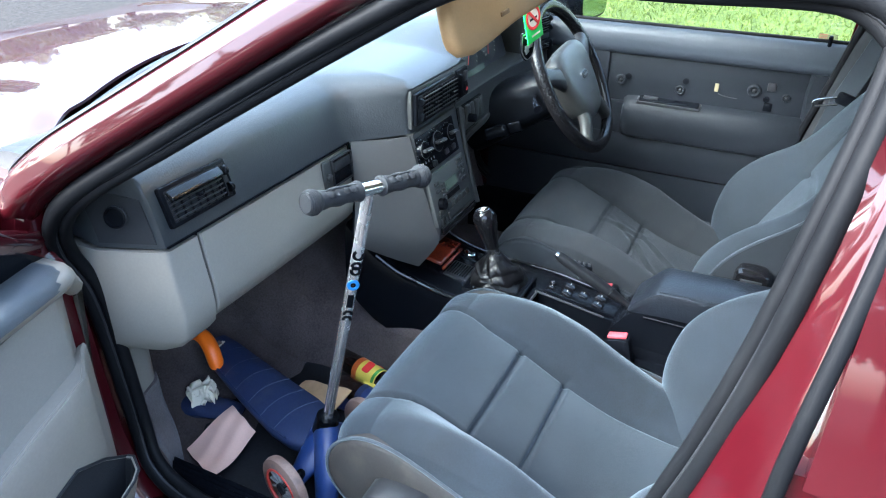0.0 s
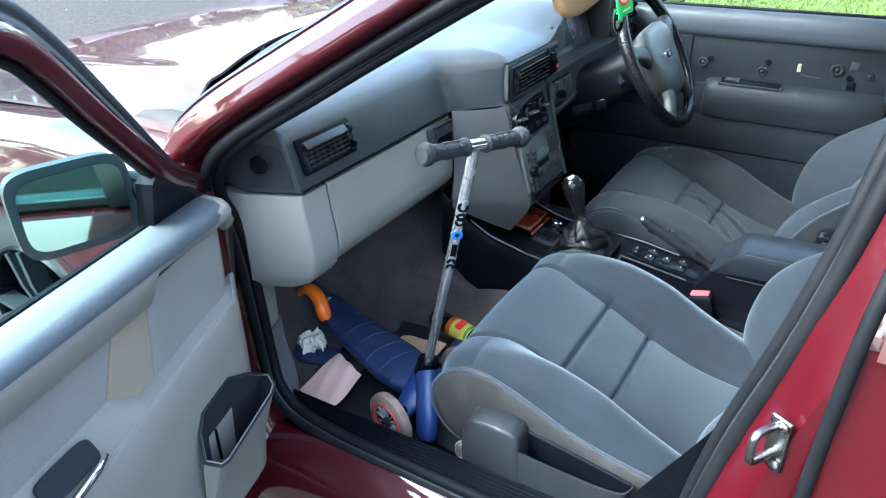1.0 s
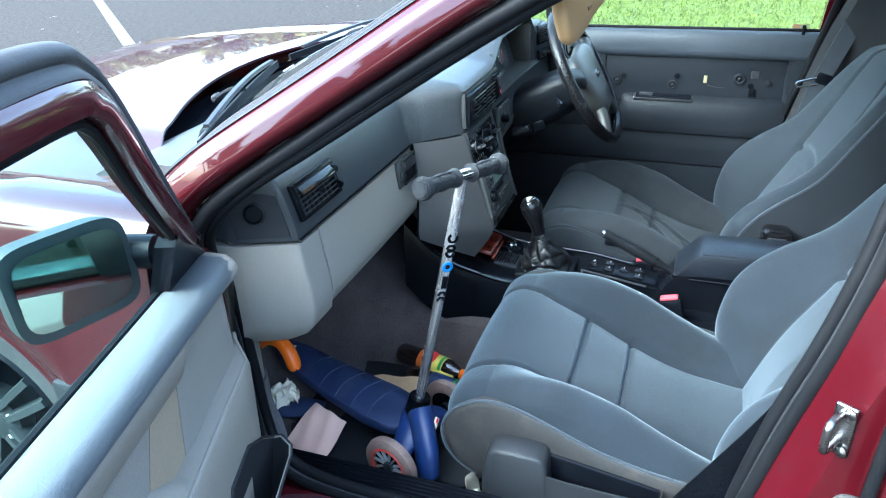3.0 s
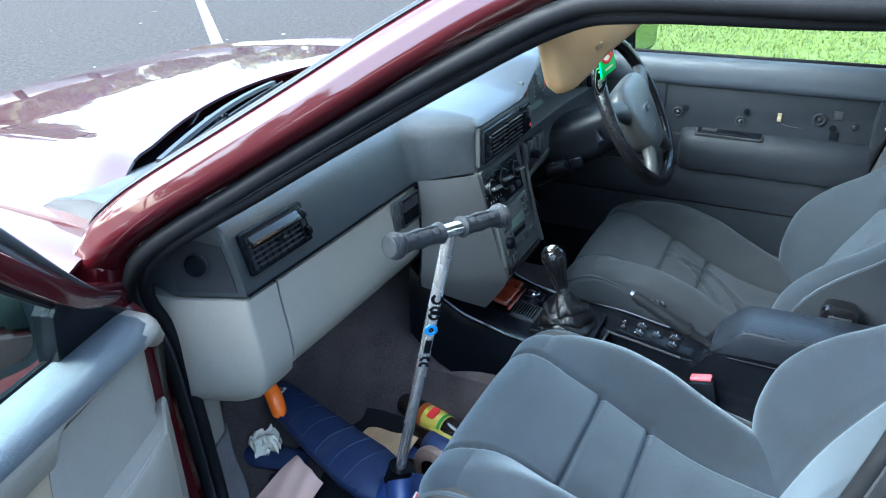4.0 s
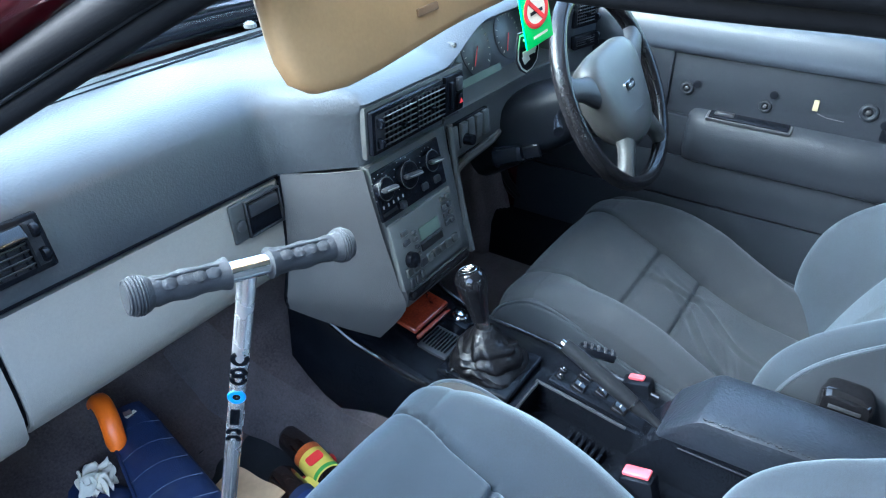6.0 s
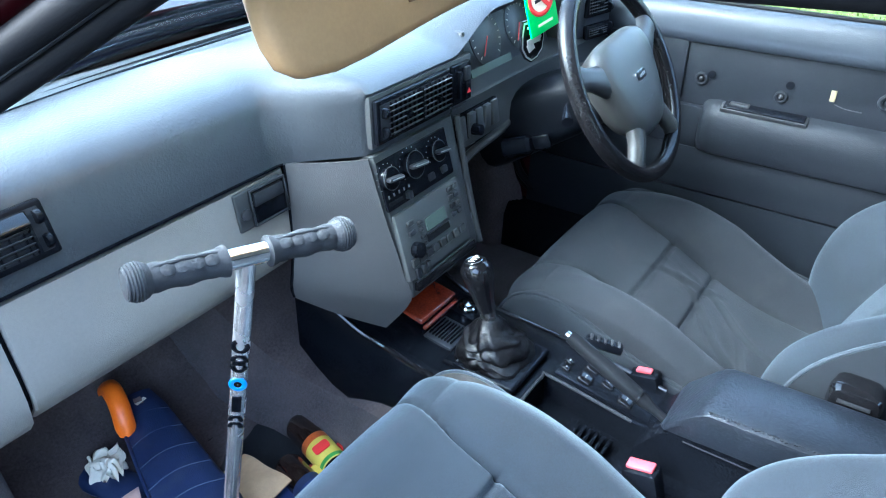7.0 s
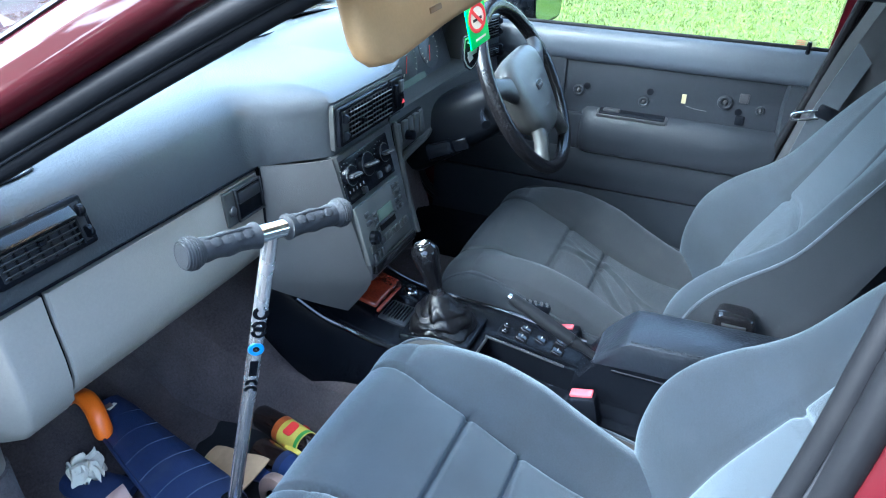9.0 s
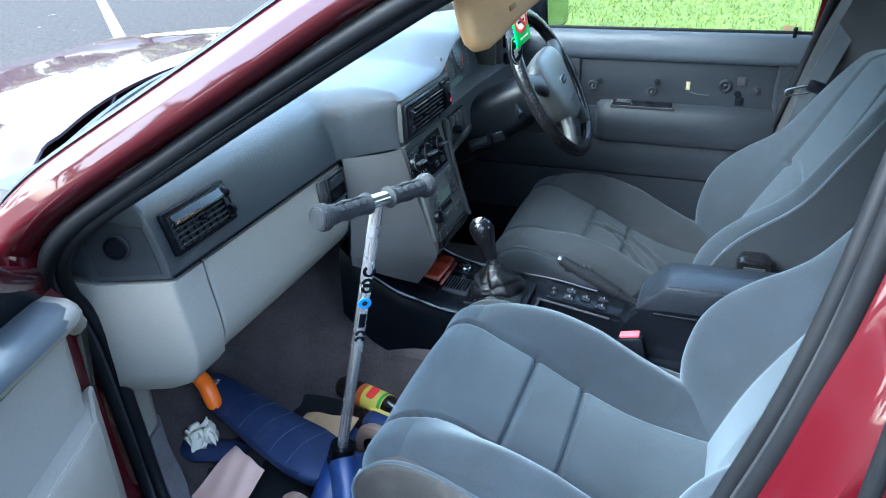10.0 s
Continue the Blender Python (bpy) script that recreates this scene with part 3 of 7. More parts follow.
def wiper(a, b, joint):
    w = thing("wiper", a, "black windscreen wiper at rest on the glass", "wiper", "windscreen wipers")
    a, b = Vector(a), Vector(b)
    part("arm", tube(bmesh.new(), smooth_path([joint, lerp(Vector(joint), lerp(a, b, 0.5), 0.5) + V(0, 0, 0.018), lerp(a, b, 0.5) + V(0, 0, 0.022)], 6), lambda t: 0.009 - 0.004 * t, 8), BLACK, w)
    part("pivot", lathe(bmesh.new(), [(0.012, 0), (0.012, 0.008), (0.008, 0.012), (0.0, 0.013)], 14, Matrix.Translation(joint) @ Matrix.Rotation(-0.5, 4, 'X')), SATIN, w)
    path = [lerp(a, b, t / 12) + V(0, 0, 0.006 * math.sin(math.pi * t / 12)) for t in range(13)]
    part("blade", sweep(bmesh.new(), path, [(-0.004, 0), (0.004, 0), (0.002, 0.014), (-0.002, 0.014)]), SEAL, w)
    part("bridge", sweep(bmesh.new(), [q + V(0, 0, 0.016 + 0.010 * math.sin(math.pi * (i / 12))) for i, q in enumerate(path)][1:-1], [(-0.006, 0), (0.006, 0), (0.004, 0.006), (-0.004, 0.006)]), SATIN, w)


def on_screen(u, v, h=0.006):
    return Vector(screen(u, v)) + V(0, 0.5, 0.85) * h


wiper(on_screen(0.055, 0.06), on_screen(0.40, 0.075), tuple(on_screen(0.30, -0.03, 0.010)))
wiper(on_screen(0.46, 0.06), on_screen(0.84, 0.075), tuple(on_screen(0.68, -0.03, 0.010)))

# roof and headlining


def roof(u, v, z0=1.287, w=0.595):
    k = lerp(-1, 1, u)
    y = lerp(0.325 - 0.04 * k * k, -1.15, v)
    return (CX + k * w, y, z0 + 0.055 * (1 - k * k) + 0.03 * math.sin(math.pi * min(1, v * 1.1)) - 0.03 * (1 - v) * 0.5)


part("roof", slab(bmesh.new(), lambda u, v: roof(u, v), 20, 16, 0.012), RED, car, "dark red roof panel")
part("headlining", slab(bmesh.new(), lambda u, v: roof(u, v, 1.258, 0.562), 20, 16, 0.012), HEAD, car, "pale grey cloth headlining")
rear_screen = part("rear_screen", slab(bmesh.new(), lambda u, v: (CX + lerp(-0.6, 0.6, u), lerp(-1.15, -1.75, v), lerp(1.29, 0.95, v)), 6, 4, 0.004), GLASS, car)
rear_screen.visible_shadow = False
part("rear_shelf", at_box((1.35, 0.6, 0.03), Matrix.Translation((CX, -1.5, 0.92)), 0.01), GREY, car)
part("rear_bulkhead", at_box((1.35, 0.10, 0.68), Matrix.Translation((CX, -1.17, 0.60)) @ Matrix.Rotation(-0.25, 4, 'X'), 0.03), FABD, car)

# floor, toe board and tunnel in carpet
FLOOR = [(-1.2, 0.270), (0.0, 0.270), (0.45, 0.268), (0.86, 0.268), (0.94, 0.278), (1.00, 0.305), (1.07, 0.36), (1.14, 0.45), (1.18, 0.56), (1.19, 0.80)]
part("floor_carpet", slab(bmesh.new(), lambda u, v: (lerp(-0.70, 0.65, u), curve([(i / 9, q[0]) for i, q in enumerate(FLOOR)], v), curve([(i / 9, q[1]) for i, q in enumerate(FLOOR)], v) - 0.021 + 0.003 * math.sin(23 * u) * math.sin(31 * v)), 50, 45, 0.02), CARPET, car, "dark brown-grey carpet on floor and toe board")
TUN = [(-0.205, 0.265), (-0.190, 0.33), (-0.170, 0.39), (-0.13, 0.415), (0.08, 0.415), (0.115, 0.39), (0.140, 0.33), (0.155, 0.265)]
part("tunnel_carpet", loft(bmesh.new(), [[(x * (1 + 0.35 * ease(0.75, 1.2, y)), y, z + 0.22 * ease(0.80, 1.2, y) * (z > 0.35)) for x, z in TUN] for y in np.linspace(-1.1, 1.19, 30)]), CARPET, car)


def build_kick(flip):
    plan = smooth_path([(-0.724, 0.866, 0), (-0.706, 0.880, 0), (-0.680, 0.888, 0), (-0.658, 0.897, 0), (-0.648, 0.92, 0), (-0.644, 1.0, 0), (-0.642, 1.19, 0)], 5)

    def wall(u, z, out):
        q = plan[round(u * (len(plan) - 1))]
        drop = 0.035 * ease(0.48, 0.40, z)
        return flip((q.x + out, q.y - drop * (1 - u), z))
    part("kick_carpet", slab(bmesh.new(), lambda u, v: wall(u, lerp(0.26, 0.535, v), 0.006 + 0.004 * math.sin(3 * v)), len(plan) - 1, 10, 0.012), CARPET, car, "dark carpet on the footwell side")
    part("kick_trim", slab(bmesh.new(), lambda u, v: wall(u, lerp(0.520, 0.87, v), 0.008 + 0.004 * v), len(plan) - 1, 10, 0.006), GREY, car, "light grey plastic footwell side trim")


both_sides(build_kick)


# front wheel
def road_wheel(side):
    x0 = -0.790 if side < 0 else 2 * CX + 0.790
    m = Matrix.Translation((x0, 1.46, 0.395)) @ Matrix.Rotation(radians(-90 * -side if side < 0 else 90), 4, 'Y')
    w = part("wheel", lathe(bmesh.new(), [(0.205, -0.01), (0.212, 0.0), (0.255, 0.012), (0.296, 0.0), (0.312, -0.03), (0.315, -0.10), (0.312, -0.16), (0.28, -0.19), (0.205, -0.18)], 48, m, False), TYRE, car, "black road tyre")
    part("rim", lathe(bmesh.new(), [(0.212, 0.0), (0.206, 0.006), (0.198, 0.0), (0.194, -0.03), (0.185, -0.10), (0.16, -0.12), (0.05, -0.12), (0.0, -0.12)], 40, m, False), BLACK, w)
    spokes = bmesh.new()
    for i in range(5):
        for d in (-0.13, 0.13):
            a = 2 * math.pi * i / 5 + 0.3
            p0 = V(0.045 * math.cos(a + d * 2.5), 0.045 * math.sin(a + d * 2.5), -0.022)
            p1 = V(0.198 * math.cos(a + d), 0.198 * math.sin(a + d), -0.012)
            sweep(spokes, [m @ p0, m @ lerp(p0, p1, 0.5) + V(-0.006 if side < 0 else 0.006, 0, 0), m @ p1], [(-0.008, -0.020), (0.006, -0.020), (0.010, 0.0), (0.006, 0.020), (-0.008, 0.020)], up=(1, 0.01, 0))
    part("spokes", spokes, ALLOY, w)
    part("hub", lathe(bmesh.new(), [(0.062, -0.05), (0.062, -0.015), (0.045, -0.006), (0.0, -0.004)], 24, m), ALLOY, w)
    for i in range(5):
        a = 2 * math.pi * i / 5
        part("wheel_bolt", lathe(bmesh.new(), [(0.010, -0.02), (0.010, -0.006), (0.006, -0.002), (0, -0.002)], 8, m @ Matrix.Translation((0.05 * math.cos(a), 0.05 * math.sin(a), 0))), STEEL, w)


road_wheel(-1)
road_wheel(1)

# tail of the car: rear wings, boot, bumper and rear wheels
def tail_ring(y, top, w, foot):
    return [(CX + a * w, y, z) for a, z in ((-0.96, foot), (-1.0, foot + 0.12), (-1.0, top - 0.16), (-0.97, top - 0.05), (-0.88, top), (0.88, top), (0.97, top - 0.05), (1.0, top - 0.16), (1.0, foot + 0.12), (0.96, foot))]


part("tail", loft(bmesh.new(), [tail_ring(y, tp, w, f) for y, tp, w, f in ((-1.06, 0.93, 0.815, 0.27), (-1.30, 0.93, 0.815, 0.30), (-1.75, 0.925, 0.81, 0.30), (-2.10, 0.915, 0.80, 0.30), (-2.42, 0.89, 0.775, 0.32), (-2.47, 0.84, 0.76, 0.34))]), RED, car, "dark red rear wings and boot", sharp=50)
part("rear_bumper", at_box((1.62, 0.14, 0.20), Matrix.Translation((CX, -2.47, 0.46)), 0.04, 3), SATIN, car)
part("front_bumper", at_box((1.62, 0.14, 0.20), Matrix.Translation((CX, 2.17, 0.46)), 0.04, 3), SATIN, car)
for sg in (-1, 1):
    part("rear_light", at_box((0.26, 0.03, 0.16), Matrix.Translation((CX + sg * 0.60, -2.465, 0.74)), 0.012), SIGNRED, car)
    part("headlight", at_box((0.30, 0.03, 0.13), Matrix.Translation((CX + sg * 0.55, 2.165, 0.68)), 0.012), LENS, car)
    wm = Matrix.Translation((CX + sg * 0.79, -1.62, 0.395)) @ Matrix.Rotation(radians(90 * sg), 4, 'Y')
    rw = part("wheel", lathe(bmesh.new(), [(0.205, -0.01), (0.255, 0.03), (0.296, 0.02), (0.312, -0.02), (0.312, -0.16), (0.28, -0.19), (0.205, -0.18)], 40, wm, False), TYRE, car, "black road tyre")
    part("rim", lathe(bmesh.new(), [(0.21, 0.012), (0.198, 0.008), (0.185, -0.02), (0.06, -0.005), (0.0, 0.0)], 32, wm), ALLOY, rw)
for k in range(9):
    part("grille_bar", at_box((0.46, 0.012, 0.010), Matrix.Translation((CX, 2.235, 0.62 + 0.015 * k)), 0.003, 1), SATIN, car)

# door striker and jamb hardware
jm = Matrix.Translation((-0.803, -0.005, 0.763)) @ Matrix.Rotation(radians(-32), 4, 'Z')
st = part("striker_plate", at_box((0.006, 0.026, 0.070), jm @ Matrix.Translation((0, 0, -0.006)), 0.004, 3), STEEL, car, "worn metal door striker")
part("striker_loop", tube(bmesh.new(), smooth_path([jm @ V(x, 0.002, z) for x, z in ((0.0, 0.019), (-0.028, 0.020), (-0.036, 0.017), (-0.038, 0.009), (-0.038, -0.009), (-0.036, -0.017), (-0.028, -0.020), (0.0, -0.019))], 4), 0.0047, 10), STEEL, st)
for z in (0.022, -0.032):
    part("striker_screw", lathe(bmesh.new(), [(0.007, 0.0), (0.007, 0.003), (0.004, 0.005), (0, 0.005)], 10, jm @ Matrix.Translation((-0.004, -0.006, z)) @ Matrix.Rotation(radians(-90), 4, 'Y')), STEEL, st)
part("jamb_bolt", lathe(bmesh.new(), [(0.019, 0), (0.019, 0.006), (0.015, 0.009), (0.013, 0.006), (0.008, 0.006), (0.006, 0.009), (0, 0.009)], 22, Matrix.Translation((-0.806, -0.030, 0.651)) @ Matrix.Rotation(radians(-90), 4, 'Y')), RUBBER, car, "round grey rubber door buffer")
for z in (0.78, 0.52):
    part("door_hinge", at_box((0.05, 0.03, 0.06), Matrix.Translation((-0.800, 0.905, z)), 0.008), RED, car)


# ---- dashboard ----
dash = thing("dashboard", (CX, 0.85, 0.60), "dark grey vinyl dashboard over light grey plastic glovebox", "dashboard")
PASS = [(0.757, 0.842), (0.761, 0.865), (0.769, 0.895), (0.776, 0.918), (0.785, 0.937), (0.806, 0.952), (0.86, 0.961), (0.95, 0.962), (1.03, 0.950), (1.10, 0.930), (1.10, 0.86), (0.80, 0.850)]
MID = [(0.667, 0.846), (0.668, 0.868), (0.669, 0.895), (0.668, 0.922), (0.664, 0.937), (0.680, 0.951), (0.75, 0.961), (0.90, 0.962), (1.03, 0.950), (1.10, 0.930), (1.10, 0.86), (0.75, 0.850)]
HOOD = [(0.770, 0.850), (0.765, 0.900), (0.738, 0.955), (0.696, 0.972), (0.674, 0.984), (0.690, 0.998), (0.77, 1.004), (0.90, 0.985), (1.03, 0.952), (1.10, 0.930), (1.10, 0.86), (0.80, 0.850)]


def shoulder(t, a=0.30, b=0.10):
    """0 to 1 in a straight slope, with a hollow of half-width a at its foot and a round of b at its crest."""
    if t < a:
        return max(0, t + a) ** 2 / (4 * a)
    return t if t < 1 - b else 1 - max(0, 1 + b - t) ** 2 / (4 * b)


def pad_ring(x):
    e = shoulder((x + 0.203) / 0.083)
    f = ease(0.085, 0.24, x) ** 0.8 * (1 - ease(0.52, 0.56, x))
    out = []
    for i, (a, b, c) in enumerate(zip(PASS, MID, HOOD)):
        y = lerp(lerp(a[0], b[0], e), c[0], f)
        z = lerp(lerp(a[1], b[1], e), c[1], f)
        if x < -0.684 and (i < 9 or i == 11):
            y = min(1.06, y + 2.5 * (-0.684 - x) * (1 if i < 5 or i == 11 else 0.4))
        if x > 0.56 and i < 8:
            y -= 0.2 * (x - 0.56)
        out.append((x, y, z))
    return out


xs = [-0.721, -0.715, -0.708, -0.699, -0.691, -0.6875, -0.6855, -0.683, -0.679] + list(np.linspace(-0.67, -0.24, 13)) + list(np.linspace(-0.228, -0.108, 40)) + list(np.linspace(-0.10, 0.08, 6)) + list(np.linspace(0.09, 0.25, 18)) + list(np.linspace(0.27, 0.51, 8)) + list(np.linspace(0.52, 0.565, 8)) + [0.60, 0.64, 0.662]
pad = part("dash_pad", loft(bmesh.new(), [pad_ring(x) for x in xs]), DASH, dash, "dark grey grained vinyl dash top", sharp=50)
# speaker grille plate let into the pad, and the defroster strip by the glass
part("speaker_plate", slab(bmesh.new(), lambda u, v: (lerp(-0.668, -0.545, u) + 0.006 * v, lerp(0.812, 0.905, v), curve([(0.785, 0.9365), (0.806, 0.9515), (0.86, 0.9605), (0.95, 0.9613)], lerp(0.812, 0.905, v))), 6, 6, 0.003), DASH, pad)
plate_z = lambda y: curve([(0.785, 0.9365), (0.806, 0.9515), (0.86, 0.9605), (0.95, 0.9613)], y) + 0.0022
part("plate_joint", tube(bmesh.new(), smooth_path([V(x, y, plate_z(y)) for x, y in ((-0.664, 0.912), (-0.60, 0.912), (-0.548, 0.908), (-0.540, 0.895), (-0.541, 0.86), (-0.546, 0.824), (-0.556, 0.812), (-0.61, 0.809), (-0.668, 0.809))], 5), 0.0016, 6), BLACK, pad)
part("defroster_strip", slab(bmesh.new(), lambda u, v: (lerp(-0.60, 0.58, u), lerp(1.005, 1.05, v) - 0.16 * lerp(-0.62, 0.6, u) ** 2, 0.960 - 0.010 * v - 0.002), 24, 2, 0.004), SATIN, pad)
part("groove", sweep(bmesh.new(), [(x, 0.972 - 0.16 * x * x, 0.9615) for x in np.linspace(-0.6, 0.58, 24)], ring_of(0.002, 6)), BLACK, pad)
# drip of water or sensor bead on the far edge of the pad
part("light_sensor", lathe(bmesh.new(), [(0.012, 0), (0.011, 0.006), (0.006, 0.010), (0, 0.011)], 14, Matrix.Translation((0.028, 1.029, 0.960))), LENS, pad)

# corner piece with the round demister nozzle
pass_y = lambda z: curve([(0.842, 0.757), (0.865, 0.761), (0.895, 0.769), (0.918, 0.776), (0.937, 0.785)], z)
nrm_c = V(-0.905, -0.362, 0.20)
corner = part("corner_panel", slab(bmesh.new(), lambda u, v: V(lerp(-0.688, -0.719, u), pass_y(lerp(0.849, 0.915 + 0.018 * u, v)) + 2.5 * (-0.684 - lerp(-0.688, -0.719, u)), lerp(0.849, 0.915 + 0.018 * u, v)) + nrm_c * 0.0015, 8, 8, 0.003), SATIN, dash, "dark plastic dash corner")
nzm = frame_m(V(-0.7035, pass_y(0.890) + 2.5 * 0.0195, 0.890) + nrm_c * 0.006, (0.37, -0.93, 0.0), nrm_c)
part("corner_nozzle", lathe(bmesh.new(), [(0.0155, 0.0), (0.0155, 0.003), (0.0135, 0.0035), (0.012, 0.001), (0.0, 0.001)], 24, nzm), BLACK, corner)
part("nozzle_ring", torus(bmesh.new(), 0.0158, 0.0014, nzm, 28, 8), SATIN, corner)

LOW = [(0.757, 0.835), (0.753, 0.800), (0.745, 0.750), (0.743, 0.720), (0.748, 0.700), (0.765, 0.680), (0.800, 0.662), (0.90, 0.655), (0.93, 0.70), (0.93, 0.835)]


def low_ring(x, dy=0.0, dz=0.0):
    return [(x, y + dy, z + dz) for y, z in LOW]


# end cap with a soft front edge
cap = []
for x, dy in ((-0.722, 0.095), (-0.712, 0.070), (-0.700, 0.040), (-0.6900, 0.0150), (-0.6870, 0.0080), (-0.6850, 0.0038), (-0.6828, 0.0012), (-0.679, 0.0), (-0.660, 0.0), (-0.622, 0.0)):
    cap.append([(x - 0.0 * z, min(0.93, y + dy * (1 if y < 0.85 else 0)), z - (0.012 if y < 0.85 and z < 0.71 else 0)) for y, z in LOW])
part("end_cap", loft(bmesh.new(), cap), GREY, dash, "light grey plastic dashboard end")
lid = part("glovebox_lid", loft(bmesh.new(), [low_ring(x, dy) for x, dy in ((-0.6155, 0.003), (-0.613, 0.0), (-0.50, -0.001), (-0.38, -0.001), (-0.27, 0.0), (-0.213, 0.001), (-0.206, 0.004))]), GREY, dash, "light grey plastic glovebox lid")
part("lid_gap", loft(bmesh.new(), [[(x, y + 0.007, z) for y, z in LOW] for x in (-0.622, -0.2)]), BLACK, dash)
part("pad_gap", at_box((0.44, 0.10, 0.006), Matrix.Translation((-0.425, 0.815, 0.838))), BLACK, dash)
part("pad_undercut", slab(bmesh.new(), lambda u, v: (lerp(-0.682, -0.208, u), pass_y(lerp(0.8420, 0.8448, v)) - 0.0012, lerp(0.8420, 0.8448, v)), 6, 2, 0.003), BLACK, dash)
# latch: recessed plate, flap and key barrel
fx = frame_m((-0.2612, 0.7515, 0.805), (1, 0, 0), (0, -1, 0.10))
latch = part("latch_plate", at_box((0.086, 0.057, 0.007), fx @ Matrix.Translation((0.001, 0, 0)), 0.005, 3), FASCIA, lid, "dark plastic glovebox latch")
part("latch_well", at_box((0.060, 0.048, 0.002), fx @ Matrix.Translation((0.014, 0.0, 0.0036)), 0.0008), BLACK, latch)
for w, h, x, y in ((0.064, 0.003, 0.014, 0.0255), (0.064, 0.003, 0.014, -0.0255), (0.003, 0.054, -0.0175, 0), (0.003, 0.054, 0.0455, 0)):
    part("latch_rim", at_box((w, h, 0.006), fx @ Matrix.Translation((x, y, 0.0052)), 0.001, 1), SATIN, latch)
part("latch_flap", at_box((0.054, 0.020, 0.008), fx @ Matrix.Translation((0.014, 0.011, 0.005)), 0.003), SATIN, latch)
part("key_barrel", lathe(bmesh.new(), [(0.008, 0), (0.008, 0.007), (0.006, 0.008), (0, 0.008)], 16, fx @ Matrix.Translation((-0.029, -0.004, 0.0))), SLAT, latch)


# air vents
def vent(name, m, w, h, cols, rows, wheel_side, parent):
    v = part(name, at_box((w, h, 0.012), m, 0.004), BLACK, parent, "black louvred air vent")
    part("vent_well", at_box((w - 0.012, h - 0.012, 0.010), m @ Matrix.Translation((0, 0, 0.0015)), 0.002), TRAYBLACK, v)
    gw = w - 0.030
    ox = -0.009 * wheel_side
    for c in range(cols):
        cw = gw / cols
        cx = ox - gw / 2 + cw * (c + 0.5)
        for r in range(rows):
            y = -(h - 0.016) / 2 + (h - 0.016) * (r + 0.5) / rows
            part("slat", at_box((cw - 0.004, 0.0017, 0.010), m @ Matrix.Translation((cx, y, 0.010)) @ Matrix.Rotation(radians(-24), 4, 'X'), 0.0008, 1), SLAT, v)
        for k in range(7):
            part("vane", at_box((0.0012, h - 0.016, 0.008), m @ Matrix.Translation((cx - cw / 2 + cw * (k + 0.5) / 7, 0, 0.006))), BLACK, v)
        part("divider", at_box((0.003, h - 0.014, 0.010), m @ Matrix.Translation((cx + cw / 2, 0, 0.008))), BLACK, v)
        part("vent_tab", at_box((0.010, 0.006, 0.008), m @ Matrix.Translation((cx, 0, 0.016)), 0.002), BLACK, v)
    for y in (-h * 0.22, h * 0.22):
        part("thumbwheel", lathe(bmesh.new(), [(0.0075, -0.003), (0.0085, 0), (0.0075, 0.003)], 12, m @ Matrix.Translation((wheel_side * (w / 2 - 0.012), y, 0.010)) @ Matrix.Rotation(radians(90), 4, 'Y')), BLACK, v)
    return v


part("vent_panel", at_box((0.258, 0.078, 0.080), frame_m((0.008, 0.7025, 0.893), (1, 0, 0), (0, -1, 0.02)), 0.003, 2), FASCIA, dash, "black panel round the centre vents")
vl = vent("air_vent", frame_m((-0.599, 0.7665, 0.8945), (1, 0, 0), (0, -0.95, 0.30)), 0.136, 0.062, 1, 6, 1, dash)
part("deflector", at_box((0.106, 0.016, 0.006), frame_m((-0.608, 0.7685, 0.9065), (1, 0, 0), (0, -0.95, 0.30)) @ Matrix.Translation((0, 0.004, 0.013)) @ Matrix.Rotation(radians(-28), 4, 'X'), 0.002), GLOSS, vl)
vent("air_vent", frame_m((-0.026, 0.6595, 0.894), (1, 0, 0), (0, -1, 0.02)), 0.182, 0.066, 2, 6, -1, dash)
vent("air_vent", frame_m((0.610, 0.655, 0.925), (0.97, -0.22, 0), (-0.22, -0.97, 0.06)), 0.085, 0.055, 1, 6, 1, dash)
vent("air_vent", frame_m((0.610, 0.650, 0.868), (0.97, -0.22, 0), (-0.22, -0.97, 0.06)), 0.085, 0.030, 1, 3, 1, dash)

# slanted grey side of the centre stack
LE = [(-0.202, 0.758, 0.843), (-0.206, 0.752, 0.80), (-0.211, 0.748, 0.74), (-0.217, 0.746, 0.70), (-0.224, 0.745, 0.672), (-0.228, 0.745, 0.650), (-0.226, 0.744, 0.634)]
RE = [(-0.126, 0.668, 0.843), (-0.125, 0.656, 0.80), (-0.121, 0.641, 0.74), (-0.117, 0.630, 0.70), (-0.113, 0.619, 0.655), (-0.108, 0.611, 0.612), (-0.128, 0.648, 0.556)]
le, re_ = smooth_path(LE, 4), smooth_path(RE, 4)
part("flank_panel", slab(bmesh.new(), lambda u, v: lerp(le[round(v * (len(le) - 1))], re_[round(v * (len(re_) - 1))], u) + V(-0.35, -0.3, 0) * 0.012 * math.sin(math.pi * u), 10, len(le) - 1, 0.006), GREY_SHADED, dash, "grey plastic centre stack side with shade in its colour", sharp=60)
part("stack_seam", tube(bmesh.new(), [q + V(-0.003, -0.003, 0) for q in le], 0.003, 6), BLACK, dash)

# stack body and fascia


def stack_y(z):
    return curve([(0.55, 0.645), (0.625, 0.604), (0.70, 0.628), (0.76, 0.642), (0.84, 0.664)], z)


